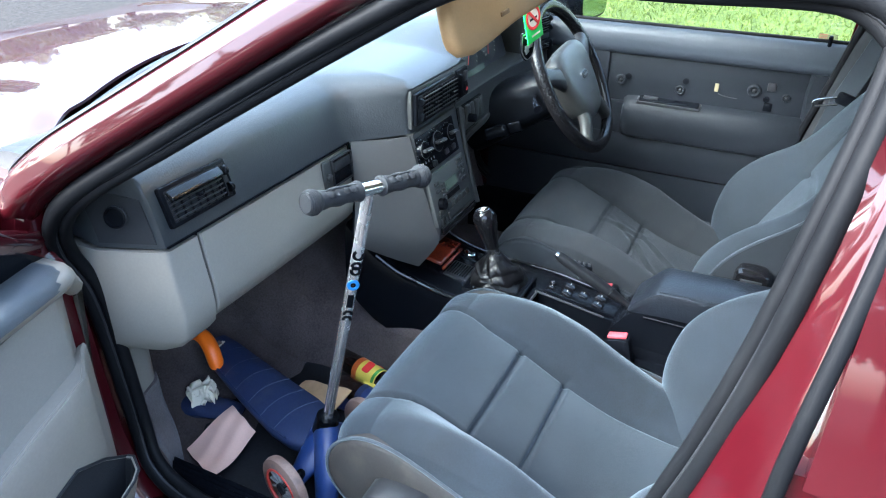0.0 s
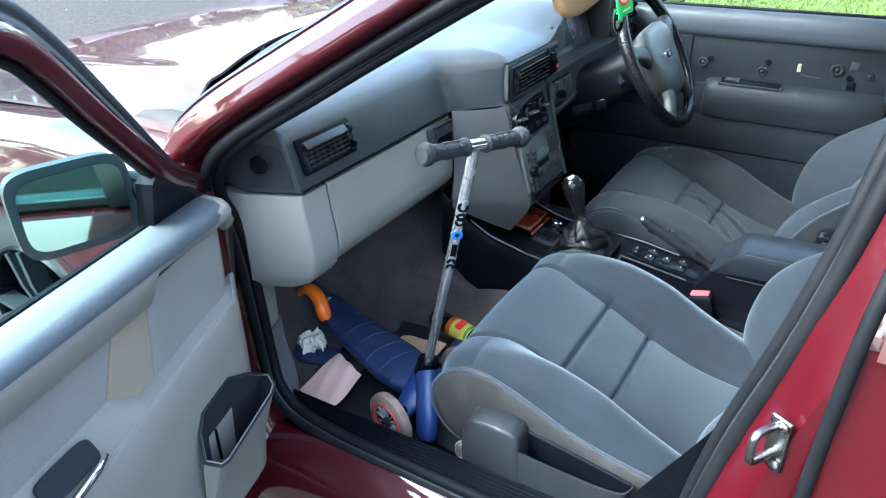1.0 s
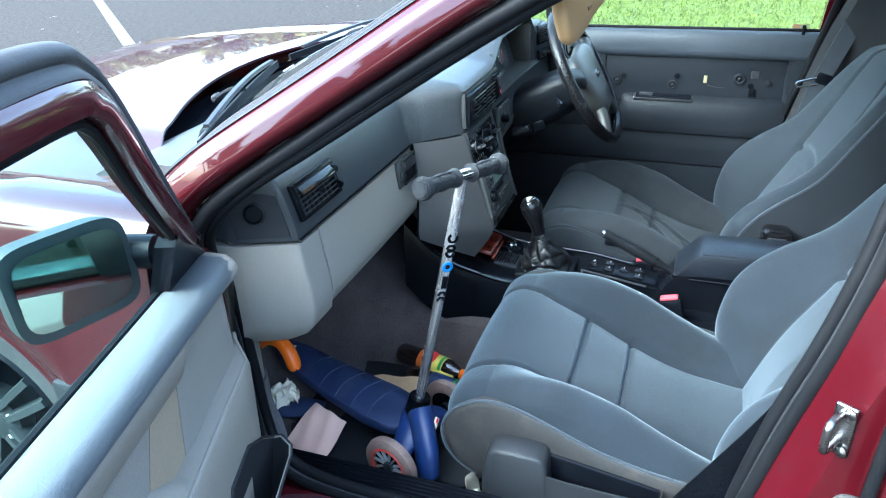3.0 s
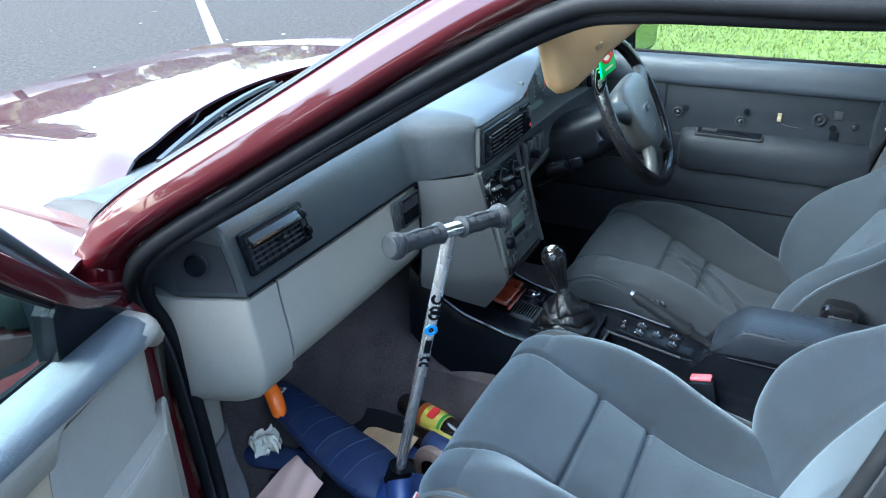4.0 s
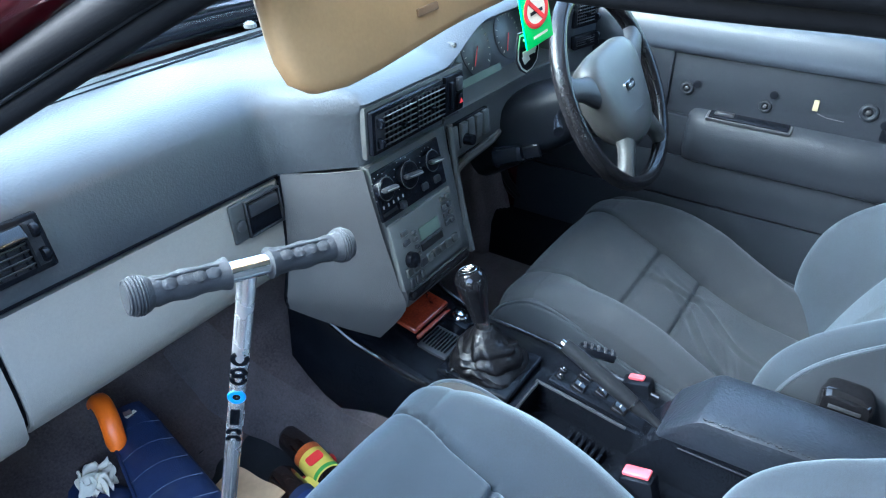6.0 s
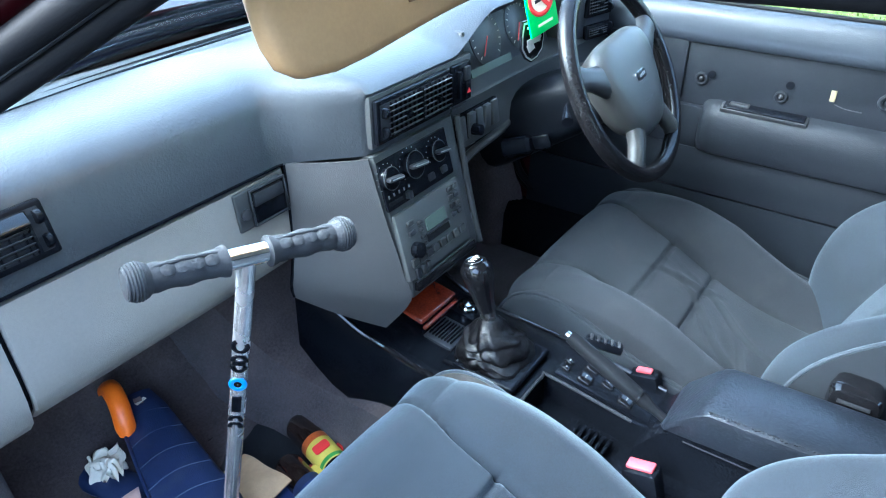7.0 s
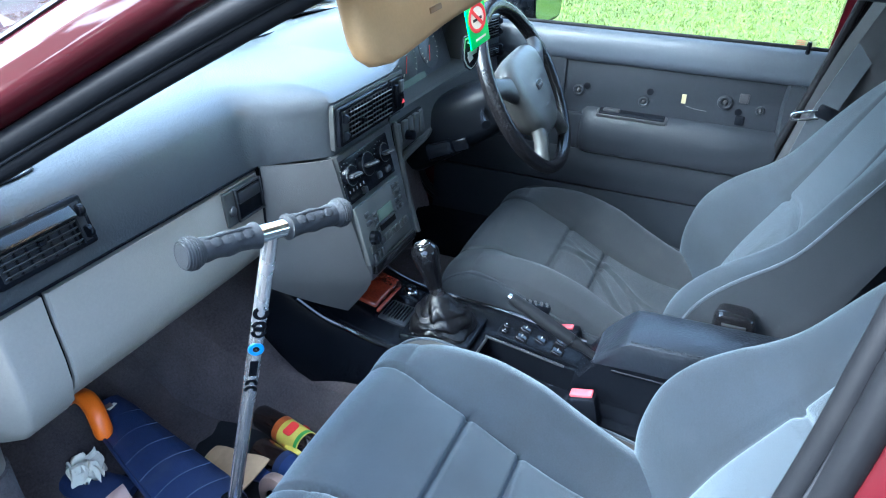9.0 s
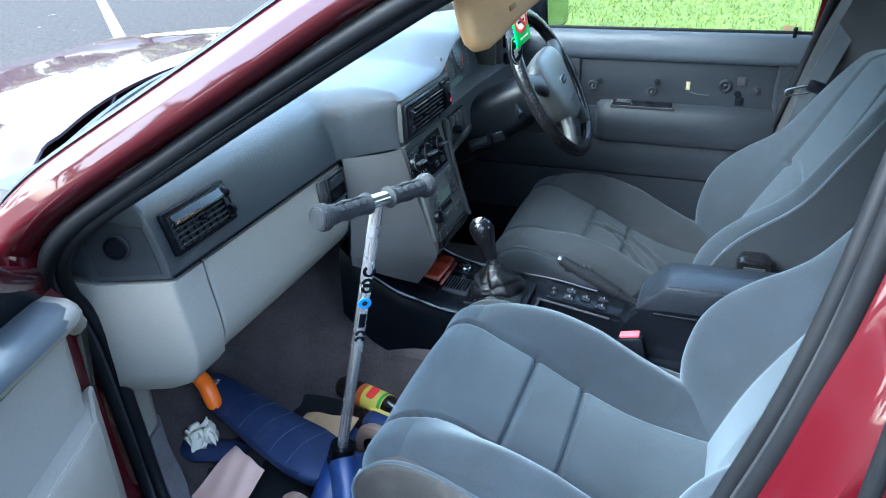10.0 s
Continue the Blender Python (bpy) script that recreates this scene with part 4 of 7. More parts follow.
fascia = part("stack_fascia", loft(bmesh.new(), [[(-0.126 + 0.07 * max(0, 0.84 - z), stack_y(z) + 0.001, z), (-0.123 + 0.07 * max(0, 0.84 - z), stack_y(z) - 0.004, z), (0.072, stack_y(z) - 0.004, z), (0.080, stack_y(z), z), (0.082, stack_y(z) + 0.04, z), (0.082, 0.84, z), (-0.12, 0.84, z)] for z in (0.615, 0.64, 0.70, 0.76, 0.80, 0.846)]), FASCIA, dash, "dark grey plastic centre fascia")
part("stack_edge", tube(bmesh.new(), smooth_path([(0.084, 0.655, 0.845), (0.086, 0.640, 0.76), (0.084, 0.622, 0.69), (0.080, 0.602, 0.628)], 5), 0.006, 8), FASCIA, dash)


def on_stack(x, z, out=0.0):
    """A pose on the face of the stack, its z axis facing the cabin."""
    y = stack_y(z)
    dy = (stack_y(z + 0.01) - stack_y(z - 0.01)) / 0.02
    n = V(0, -1, dy).normalized()
    return frame_m(V(x, y - 0.004, z) + n * out, (1, 0, 0), n)


PRINT = surface("grey_print", (0.15, 0.15, 0.145), 0.7, 0, 0.1, 20)
heat = part("heater_panel", at_box((0.172, 0.078, 0.006), on_stack(-0.036, 0.799), 0.003), BLACK, fascia, "black heater control panel")
for x, r in ((-0.108, 0.0170), (-0.050, 0.0205), (0.012, 0.0165)):
    m = on_stack(x, 0.8095, 0.002)
    d = part("dial", lathe(bmesh.new(), [(r, 0), (r, 0.010), (r * 0.92, 0.013), (0, 0.013)], 28, m), BLACK, heat)
    part("dial_bar", at_box((0.0075, 2 * r * 0.96, 0.012), m @ Matrix.Translation((0, 0, 0.018)) @ Matrix.Rotation(1.45, 4, 'Z'), 0.004), SATIN, d)
    part("pointer_line", at_box((0.0016, r * 1.5, 0.0006), m @ Matrix.Translation((0, 0, 0.0243)) @ Matrix.Rotation(1.45, 4, 'Z')), PRINT, d)
    part("dial_ring", torus(bmesh.new(), r * 1.02, 0.0007, m @ Matrix.Translation((0, 0, 0.011)), 28, 6), PAD, d)
    ticks = bmesh.new()
    for k in range(11):
        a = -0.6 + 4.4 * k / 10
        box(ticks, (0.0014, 0.0014, 0.0006), m @ Matrix.Translation((1.28 * r * math.cos(a), 1.28 * r * math.sin(a), 0.0014)))
    part("scale_dots", ticks, PRINT, d)
slots = on_stack(-0.088, 0.772, 0.003)
part("slider_slot", at_box((0.060, 0.006, 0.003), slots), GLOSS, heat)
part("slider_knob", at_box((0.010, 0.012, 0.010), slots @ Matrix.Translation((0.014, 0, 0.004)), 0.002), SATIN, heat)
marks = bmesh.new()
for k in range(5):
    box(marks, (0.003, 0.005, 0.0006), slots @ Matrix.Translation((-0.026 + 0.012 * k, 0.011, 0.0005)))
part("scale_marks", marks, PRINT, heat)
for x in (-0.010, 0.024):
    part("push_switch", at_box((0.016, 0.012, 0.008), on_stack(x, 0.776, 0.003), 0.003), SATIN, heat)

RADIO_FACE = surface("radio_grey", (0.044, 0.047, 0.046), 0.42, 0, 0.1, 10, spec=0.35)
radio = part("car_radio", at_box((0.168, 0.110, 0.012), on_stack(-0.032, 0.700, 0.001), 0.003), RADIO_FACE, fascia, "grey cassette radio with many small keys")
rm = on_stack(-0.032, 0.698, 0.008)
part("radio_display", at_box((0.052, 0.020, 0.002), rm @ Matrix.Translation((0.006, 0.016, 0))), LCD, radio)
part("cassette_slot", at_box((0.058, 0.012, 0.002), rm @ Matrix.Translation((0.006, -0.006, 0))), GLOSS, radio)
part("slot_lip", at_box((0.060, 0.004, 0.005), rm @ Matrix.Translation((0.006, 0.002, 0.001)), 0.001, 1), SATIN, radio)
part("volume_knob", lathe(bmesh.new(), [(0.013, 0), (0.012, 0.010), (0, 0.011)], 20, rm @ Matrix.Translation((-0.056, -0.010, 0))), BLACK, radio)
kr = np.random.default_rng(3)
keys = [(-0.066 + 0.0185 * k, -0.027, 0.015, 0.014) for k in range(8)] + [(-0.066 + 0.0145 * k, -0.046, 0.009, 0.017) for k in range(3)]
keys += [(0.053 + 0.015 * (k % 2), 0.046 - 0.014 * (k // 2), 0.011, 0.009) for k in range(8)] + [(-0.034, 0.026 - 0.012 * k, 0.010, 0.007) for k in range(4)] + [(-0.056, 0.034 - 0.016 * k, 0.016, 0.009) for k in range(2)]
for x, y, w, h in keys:
    part("key", at_box((w, h, 0.005), rm @ Matrix.Translation((x, y, 0.001)), 0.0015, 1), PAD if kr.random() < 0.6 else SATIN, radio)
part("stack_slot", at_box((0.165, 0.014, 0.012), on_stack(-0.022, 0.634, 0.0), 0.002), GLOSS, fascia)
part("bright_lip", at_box((0.160, 0.003, 0.004), on_stack(-0.022, 0.642, 0.004), 0.001, 1), SLAT, fascia)

# driver's side fascia: switches, cluster, lower edge
drv = part("driver_fascia", loft(bmesh.new(), [[(x, 0.664 - 0.10 * max(0, x - 0.4) ** 1.0 * 0.5 + dy, z) for dy, z in ((0, 0.846), (-0.002, 0.853), (0.010, 0.858), (0.12, 0.862), (0.12, 0.77), (0.004, 0.772), (-0.008, 0.778), (-0.006, 0.80))] for x in (0.082, 0.14, 0.2, 0.3, 0.42, 0.52, 0.60, 0.662)]), FASCIA, dash, "dark grey plastic driver's fascia")
swf = frame_m((0.150, 0.660, 0.815), (1, 0, 0), (0, -1, 0.08))
well = part("switch_well", at_box((0.128, 0.048, 0.010), swf, 0.003), BLACK, drv)
for k in range(5):
    part("rocker", at_box((0.019 if k else 0.017, 0.042, 0.010), swf @ Matrix.Translation((-0.052 + 0.0245 * k + (0.004 if k else 0), 0, 0.006)) @ Matrix.Rotation(radians(4 if k % 2 else -4), 4, 'X'), 0.002), FASCIA if k else PAD, well)
part("headlamp_knob", lathe(bmesh.new(), [(0.010, 0), (0.009, 0.016), (0, 0.017)], 16, swf @ Matrix.Translation((-0.022, -0.008, 0.010))), BLACK, well)
part("knee_edge", tube(bmesh.new(), smooth_path([(0.084, 0.650, 0.752), (0.13, 0.655, 0.762), (0.22, 0.655, 0.770), (0.26, 0.66, 0.775)], 5), 0.008, 8), PAD, dash)
part("knee_panel", slab(bmesh.new(), lambda u, v: (lerp(0.09, 0.662, u), 0.668 + 0.13 * v, 0.770 - 0.10 * v - 0.01 * math.sin(3 * u)), 10, 6, 0.01), SATIN, dash)
# strip right of the centre vents with warning button
hz = frame_m((0.100, 0.6595, 0.894), (1, 0, 0), (0, -1, 0.03))
strip = part("warning_strip", at_box((0.052, 0.064, 0.010), hz, 0.003), BLACK, dash)
part("thumbwheel", at_box((0.010, 0.044, 0.010), hz @ Matrix.Translation((-0.013, 0, 0.007)), 0.002), BLACK, strip)
wb = part("warning_button", at_box((0.015, 0.024, 0.008), hz @ Matrix.Translation((0.010, -0.014, 0.006)), 0.002), BLACK, strip)
tri_bm = bmesh.new()
loft(tri_bm, [[hz @ V(0.010 + s * 0.005, -0.017 + t * 0.008, z) for s, t in ((-1, 0), (1, 0), (0, 1))] for z in (0.0101, 0.0112)])
part("warning_triangle", tri_bm, SIGNRED, wb)
part("blank_button", at_box((0.015, 0.022, 0.008), hz @ Matrix.Translation((0.010, 0.014, 0.006)), 0.002), SATIN, strip)

# instrument cluster under its hood
cl = frame_m((0.320, 0.735, 0.905), (1, 0, 0), (0, -0.94, 0.34))
cluster = part("instrument_panel", at_box((0.385, 0.110, 0.012), cl, 0.006), SATIN, dash, "black instrument cluster with dials")
for x, r in ((-0.030, 0.050), (0.088, 0.046)):
    g = part("gauge", lathe(bmesh.new(), [(r, 0), (r, 0.0012), (r * 0.98, 0.0018), (0, 0.0018)], 32, cl @ Matrix.Translation((x, 0.004, 0.006))), FASCIA, cluster)
    tk = bmesh.new()
    for k in range(17):
        a = radians(225 - 270 * k / 16)
        box(tk, (0.006 if k % 2 == 0 else 0.003, 0.0012, 0.0006), cl @ Matrix.Translation((x, 0.004, 0.0088)) @ Matrix.Rotation(a, 4, 'Z') @ Matrix.Translation((r * 0.86, 0, 0)))
    part("gauge_ticks", tk, WHITE, g)
    part("needle", at_box((r * 0.8, 0.0022, 0.0015), cl @ Matrix.Translation((x, 0.004, 0.0105)) @ Matrix.Rotation(radians(232 if x < 0 else 238), 4, 'Z') @ Matrix.Translation((r * 0.33, 0, 0)), 0.0005, 1), SIGNRED, g)
part("cluster_display", at_box((0.14, 0.016, 0.003), cl @ Matrix.Translation((-0.035, -0.046, 0.008))), LCD, cluster)
part("cluster_shelf", slab(bmesh.new(), lambda u, v: (lerp(0.122, 0.535, u), lerp(0.662, 0.75, v), 0.856 + 0.004 * v), 6, 3, 0.006), FASCIA, dash)
for x in (0.132, 0.536):
    part("hood_cheek", at_box((0.012, 0.075, 0.115), Matrix.Translation((x, 0.712, 0.908)), 0.005), FASCIA, dash)
part("right_block", at_box((0.115, 0.10, 0.105), Matrix.Translation((0.605, 0.715, 0.905)), 0.01), SATIN, dash)
part("under_panel", slab(bmesh.new(), lambda u, v: (lerp(-0.66, -0.20, u), lerp(0.80, 1.18, v), 0.672 + 0.02 * v), 4, 4, 0.008), BLACK, dash)

def superplate(m, w, h, t):
    return loft(bmesh.new(), [[m @ V(w / 2 * c * (abs(c) ** 5 + abs(q) ** 5) ** (-1 / 5), h / 2 * q * (abs(c) ** 5 + abs(q) ** 5) ** (-1 / 5), z) for c, q in ((math.cos(2 * math.pi * k / 88), math.sin(2 * math.pi * k / 88)) for k in range(88))] for z in (0, t)])


# ---- steering wheel and column ----
SWC, TILT_W, SWR = V(0.357, 0.483, 0.867), radians(29.6), 0.19
sn = V(0, -math.cos(TILT_W), math.sin(TILT_W))
sm = frame_m(SWC, (1, 0, 0), sn)
wheel = thing("steering_wheel", SWC, "black leather steering wheel with grey four-spoke centre pad", "steering wheel")
part("rim", torus(bmesh.new(), SWR - 0.0150, 0.0150, sm, 72, 16), WHEEL_LEATHER, wheel, "shiny worn black leather rim")
srot = sm @ Matrix.Rotation(radians(4), 4, 'Z')
rings = []
for z, s in ((-0.045, 0.66), (-0.03, 0.84), (-0.010, 0.96), (0.004, 1.0), (0.014, 0.975), (0.021, 0.90), (0.0255, 0.74), (0.0275, 0.45), (0.028, 0.15)):
    rr = []
    for k in range(48):
        a = 2 * math.pi * k / 48
        c, d = math.cos(a), math.sin(a)
        e = (abs(c) ** 3.4 + abs(d) ** 3.4) ** (-1 / 3.4)
        rr.append(srot @ V(s * e * c * (0.098 + 0.026 * e * d), s * e * d * 0.092 - 0.016, z))
    rings.append(rr)
part("centre_pad", loft(bmesh.new(), rings), PAD, wheel, "grey plastic airbag pad", sharp=50)
for a, w0, w1 in ((18, 0.040, 0.019), (162, 0.040, 0.019), (236, 0.030, 0.015), (304, 0.030, 0.015)):
    c, d = math.cos(radians(a)), math.sin(radians(a))
    run = [V(c * r, d * r - 0.012 * (1 - q), 0.006 * math.sin(math.pi * q) + 0.004 * (1 - q)) for q, r in ((q, lerp(0.050, SWR - 0.016, q)) for q in (0, 0.2, 0.4, 0.6, 0.8, 1.0))]
    part("spoke", sweep(bmesh.new(), [srot @ q for q in run], lambda t, w0=w0, w1=w1: [(u * (lerp(w0, w1, ease(0.0, 0.75, t)) + 0.010 * ease(0.8, 1.0, t)), v * 0.012) for u, v in ((-1, -0.3), (-0.85, -0.9), (0, -1), (0.85, -0.9), (1, -0.3), (0.95, 0.35), (0.7, 0.8), (0.3, 1), (-0.3, 1), (-0.7, 0.8), (-0.95, 0.35))], up=sn), PAD if d < 0 else SATIN, wheel, sharp=60)
part("pad_crease", tube(bmesh.new(), smooth_path([srot @ V(x, -0.052 + 0.010 * (x / 0.05) ** 2, 0.0276 - 0.004 * (x / 0.05) ** 2) for x in (-0.062, -0.03, 0, 0.03, 0.062)], 4), 0.0012, 6), SATIN, wheel)
bd = part("badge_frame", superplate(srot @ Matrix.Translation((0, -0.006, 0.0268)), 0.040, 0.019, 0.003), CHROME, wheel)
part("badge_inlay", superplate(srot @ Matrix.Translation((0, -0.006, 0.0282)), 0.035, 0.0145, 0.003), BLACK, bd)
part("badge_bar", at_box((0.026, 0.005, 0.001), srot @ Matrix.Translation((0, -0.006, 0.0316))), CHROME, bd)
COLUMN = surface("column_plastic", (0.0024, 0.0030, 0.0042), 0.36, 0, 0.15, 8, 0.2, 800, spec=0.08)
column = thing("steering_column", SWC + V(0, 0.12, -0.06), "black plastic steering column shroud with stalks", "steering column")
part("shroud", sweep(bmesh.new(), [SWC - sn * s for s in (0.03, 0.07, 0.13, 0.20, 0.28)], lambda t: [((0.070 + 0.035 * t) * c * (abs(c) ** 4 + abs(s) ** 4) ** (-1 / 4), (0.052 + 0.02 * t) * s * (abs(c) ** 3 + abs(s) ** 3) ** (-1 / 3) - 0.008) for c, s in ((math.cos(2 * math.pi * k / 28), math.sin(2 * math.pi * k / 28)) for k in range(28))]), COLUMN, column)
for sgn in (-1, 1):
    q = SWC - sn * 0.075 + V(sgn * 0.06, 0, 0)
    part("stalk", tube(bmesh.new(), smooth_path([q, q + V(sgn * 0.05, -0.01, 0.004), q + V(sgn * 0.095, -0.035, -0.004)], 6), lambda t: 0.005 + 0.0045 * ease(0.5, 0.9, t), 10), BLACK, column)
ig = frame_m(SWC - sn * 0.15 + V(-0.105, -0.01, -0.045), (0.9, 0.2, 0), (-0.2, -0.9, 0.3))
igb = part("ignition_barrel", lathe(bmesh.new(), [(0.020, -0.05), (0.019, -0.004), (0.014, 0.002), (0, 0.002)], 20, ig), BLACK, column)
part("ignition_key", at_box((0.012, 0.028, 0.034), ig @ Matrix.Translation((0, 0, 0.020)), 0.005, 3), BLACK, igb)


# ---- centre console ----
con = thing("centre_console", (-0.03, 0.42, 0.27), "black plastic centre console with switches and trays", "console")


def con_z(y):
    return curve([(0.1, 0.468), (0.26, 0.472), (0.40, 0.494), (0.52, 0.500), (0.60, 0.506), (0.68, 0.530), (0.74, 0.575), (0.80, 0.64)], y)


rings = []
for y in sorted(list(np.linspace(0.10, 0.80, 24)) + [0.236, 0.242, 0.4055, 0.4095]):
    z = con_z(y)
    w = 0.0 + 0.03 * ease(0.62, 0.80, y)
    d = 0.046 * ease(0.409, 0.406, y) * ease(0.236, 0.242, y)
    rings.append([(-0.150 - w, y, z - 0.16), (-0.146 - w, y, z - 0.03), (-0.139 - w, y, z - 0.006), (-0.129 - w, y, z), (-0.118 - w, y, z), (-0.115, y, z - d), (-0.026, y, z - d), (-0.022, y, z), (0.071 + w, y, z), (0.081 + w, y, z - 0.006), (0.088 + w, y, z - 0.03), (0.092 + w, y, z - 0.16)])
body = part("console_body", loft(bmesh.new(), rings), BLACK, con, "black grained console body")


rail = smooth_path([(-0.137 - 0.03 * ease(0.62, 0.80, y), y, con_z(y) + 0.0005) for y in (0.24, 0.32, 0.40, 0.50, 0.58, 0.64, 0.69, 0.735)], 5)
part("edge_rail", tube(bmesh.new(), rail, 0.0045, 8), GLOSS, body)
part("edge_rail", tube(bmesh.new(), [V(0.076 - CX * 0, q.y, q.z) if q.y < 0.62 else V(0.076 + (-0.137 - q.x), q.y, q.z) for q in rail], 0.0040, 8), GLOSS, body)


def on_con(x, y, out=0.0):
    s = (con_z(y + 0.02) - con_z(y - 0.02)) / 0.04
    n = V(0, -s, 1).normalized()
    return frame_m(V(x, y, con_z(y)) + n * out, (1, 0, 0), n)


ash = part("ashtray_lid", at_box((0.104, 0.062, 0.012), on_con(-0.012, 0.656, 0.012) @ Matrix.Rotation(-0.10, 4, 'X'), 0.005, 3), BURL, con, "glossy red-brown burl wood ashtray lid")
part("lid_edge", at_box((0.100, 0.008, 0.008), on_con(-0.012, 0.622, 0.006), 0.003), BURL, ash)
coin = part("coin_tray", at_box((0.066, 0.058, 0.010), on_con(-0.038, 0.588, 0.001), 0.004), SATIN, con)
for k in range(8):
    part("tray_rib", at_box((0.048, 0.0028, 0.004), on_con(-0.038, 0.567 + 0.0062 * k, 0.007), 0.001, 1), BLACK, coin)
light = part("lighter_socket", lathe(bmesh.new(), [(0.014, 0), (0.014, 0.008), (0.011, 0.010), (0.010, 0.016), (0, 0.017)], 20, on_con(0.040, 0.600)), CHROME, con, "chrome cigarette lighter")
part("lighter_plate", at_box((0.042, 0.05, 0.006), on_con(0.040, 0.598, 0.001), 0.003), BLACK, light)
for k in range(2):
    part("seat_heater_switch", at_box((0.018, 0.026, 0.012), on_con(-0.092 + 0.024 * k, 0.527, 0.004), 0.003), BLACK, con)
    part("switch_mark", at_box((0.005, 0.003, 0.001), on_con(-0.092 + 0.024 * k, 0.533, 0.0106)), SLAT, con)

# gear lever
gear = thing("gear_lever", (-0.035, 0.495, 0.50), "black leather gear lever with pleated gaiter", "gear lever")
gc = V(-0.038, 0.492, 0.502)
rings = []
for i in range(45):
    t = i / 44
    r0 = curve([(0, 0.050), (0.05, 0.055), (0.16, 0.056), (0.32, 0.052), (0.50, 0.045), (0.68, 0.035), (0.84, 0.024), (1, 0.014)], t)
    c = gc + V(0, 0.014 * t, 0.074 * t)
    ring = []
    for a in (2 * math.pi * k / 96 for k in range(96)):
        ca, sa = math.cos(a), math.sin(a)
        sq = lerp((abs(ca) ** 5 + abs(sa) ** 5) ** -0.2, 1.0, ease(0.0, 0.45, t))
        fold = 0.12 * abs(math.sin(15 * t + 1.7 * math.sin(a + 0.6) + 0.8 * math.sin(3 * a) + 0.4 * math.sin(5 * a + 1))) ** 0.6 + 0.035 * math.sin(9 * a + 8 * t + 1.4 * math.sin(2 * a)) - 0.06
        crease = 0.10 * math.exp(-((math.sin(1.5 * a + 2.3 * t + 0.4)) / 0.16) ** 2)
        k_ = math.sin(math.pi * min(1, 0.06 + 1.05 * t)) ** 0.7
        ring.append(c + V(ca, sa, 0) * r0 * sq * (1 + (fold - crease) * k_) + V(0, 0, 0.006 * math.sin(2 * a + 9 * t) * k_))
    rings.append(ring)
part("gaiter", loft(bmesh.new(), rings), LEATHER, gear, "creased black leather gaiter", sharp=70)
part("gaiter_frame", at_box((0.128, 0.134, 0.012), Matrix.Translation(gc + V(0, 0, 0.001)), 0.006, 3), BLACK, gear)
ax = V(0.0, 0.30, 0.955).normalized()
k0 = gc + V(0, 0.014, 0.064)
part("collar", tube(bmesh.new(), [k0, k0 + ax * 0.012, k0 + ax * 0.022], 0.0125, 18), STEEL, gear, "dull metal collar")
knob = part("knob", lathe(bmesh.new(), [(0.0, 0.0), (0.0140, 0.002), (0.0160, 0.02), (0.0200, 0.040), (0.0240, 0.058), (0.0258, 0.070), (0.0245, 0.081), (0.0185, 0.089), (0, 0.0915)], 28, frame_m(k0 + ax * 0.020, (1, 0, 0), ax)), GLOSS, gear, "glossy black gear knob")
km = frame_m(k0 + ax * 0.1117, (1, 0, 0), ax)
part("knob_plate", lathe(bmesh.new(), [(0.0150, -0.005), (0.0150, -0.0002), (0.0138, 0.0006), (0, 0.0008)], 24, km), GLOSS, knob)
part("plate_ring", torus(bmesh.new(), 0.0146, 0.0008, km, 32, 6), CHROME, knob)
pat = bmesh.new()
for x in (-0.007, 0, 0.007):
    box(pat, (0.0011, 0.012, 0.0006), km @ Matrix.Translation((x, 0, 0.0011)))
box(pat, (0.014, 0.0011, 0.0006), km @ Matrix.Translation((0, 0, 0.0011)))
part("shift_pattern", pat, WHITE, knob)

# window switch panel
pan = part("switch_panel", at_box((0.068, 0.165, 0.008), on_con(0.020, 0.318, 0.003), 0.004), BLACK, con, "dark plastic panel of window switches")
for x, y, w, h in ((0.002, 0.386, 0.011, 0.014), (0.020, 0.388, 0.011, 0.014), (0.004, 0.352, 0.024, 0.024), (0.034, 0.352, 0.022, 0.024), (0.020, 0.318, 0.026, 0.022), (0.004, 0.282, 0.024, 0.025), (0.034, 0.282, 0.022, 0.025)):
    s = part("window_switch", at_box((w, h, 0.012), on_con(x, y, 0.007) @ Matrix.Rotation(0.16, 4, 'X'), 0.004, 3), GLOSS, pan)
    part("switch_icon", at_box((w * 0.3, 0.0022, 0.0008), on_con(x, y, 0.0136) @ Matrix.Rotation(0.16, 4, 'X')), PRINT, s)
part("tray_edge", tube(bmesh.new(), smooth_path([(-0.122, 0.300, 0.484), (-0.122, 0.400, 0.4955), (-0.114, 0.409, 0.4965), (-0.034, 0.409, 0.4965), (-0.024, 0.400, 0.4955), (-0.024, 0.26, 0.475)], 5), 0.0028, 8), SATIN, con)
for k in range(6):
    part("seat_control", at_box((0.034, 0.007, 0.014), on_con(-0.062, 0.328 - 0.0105 * k, -0.038), 0.003), BLACK, con)
for (x, y, w, h) in ((-0.055, 0.600, 0.110, 0.002), (-0.075, 0.448, 0.090, 0.002)):
    part("panel_joint", at_box((w, h, 0.001), on_con(x, y, 0.0002)), TRAYBLACK, con)

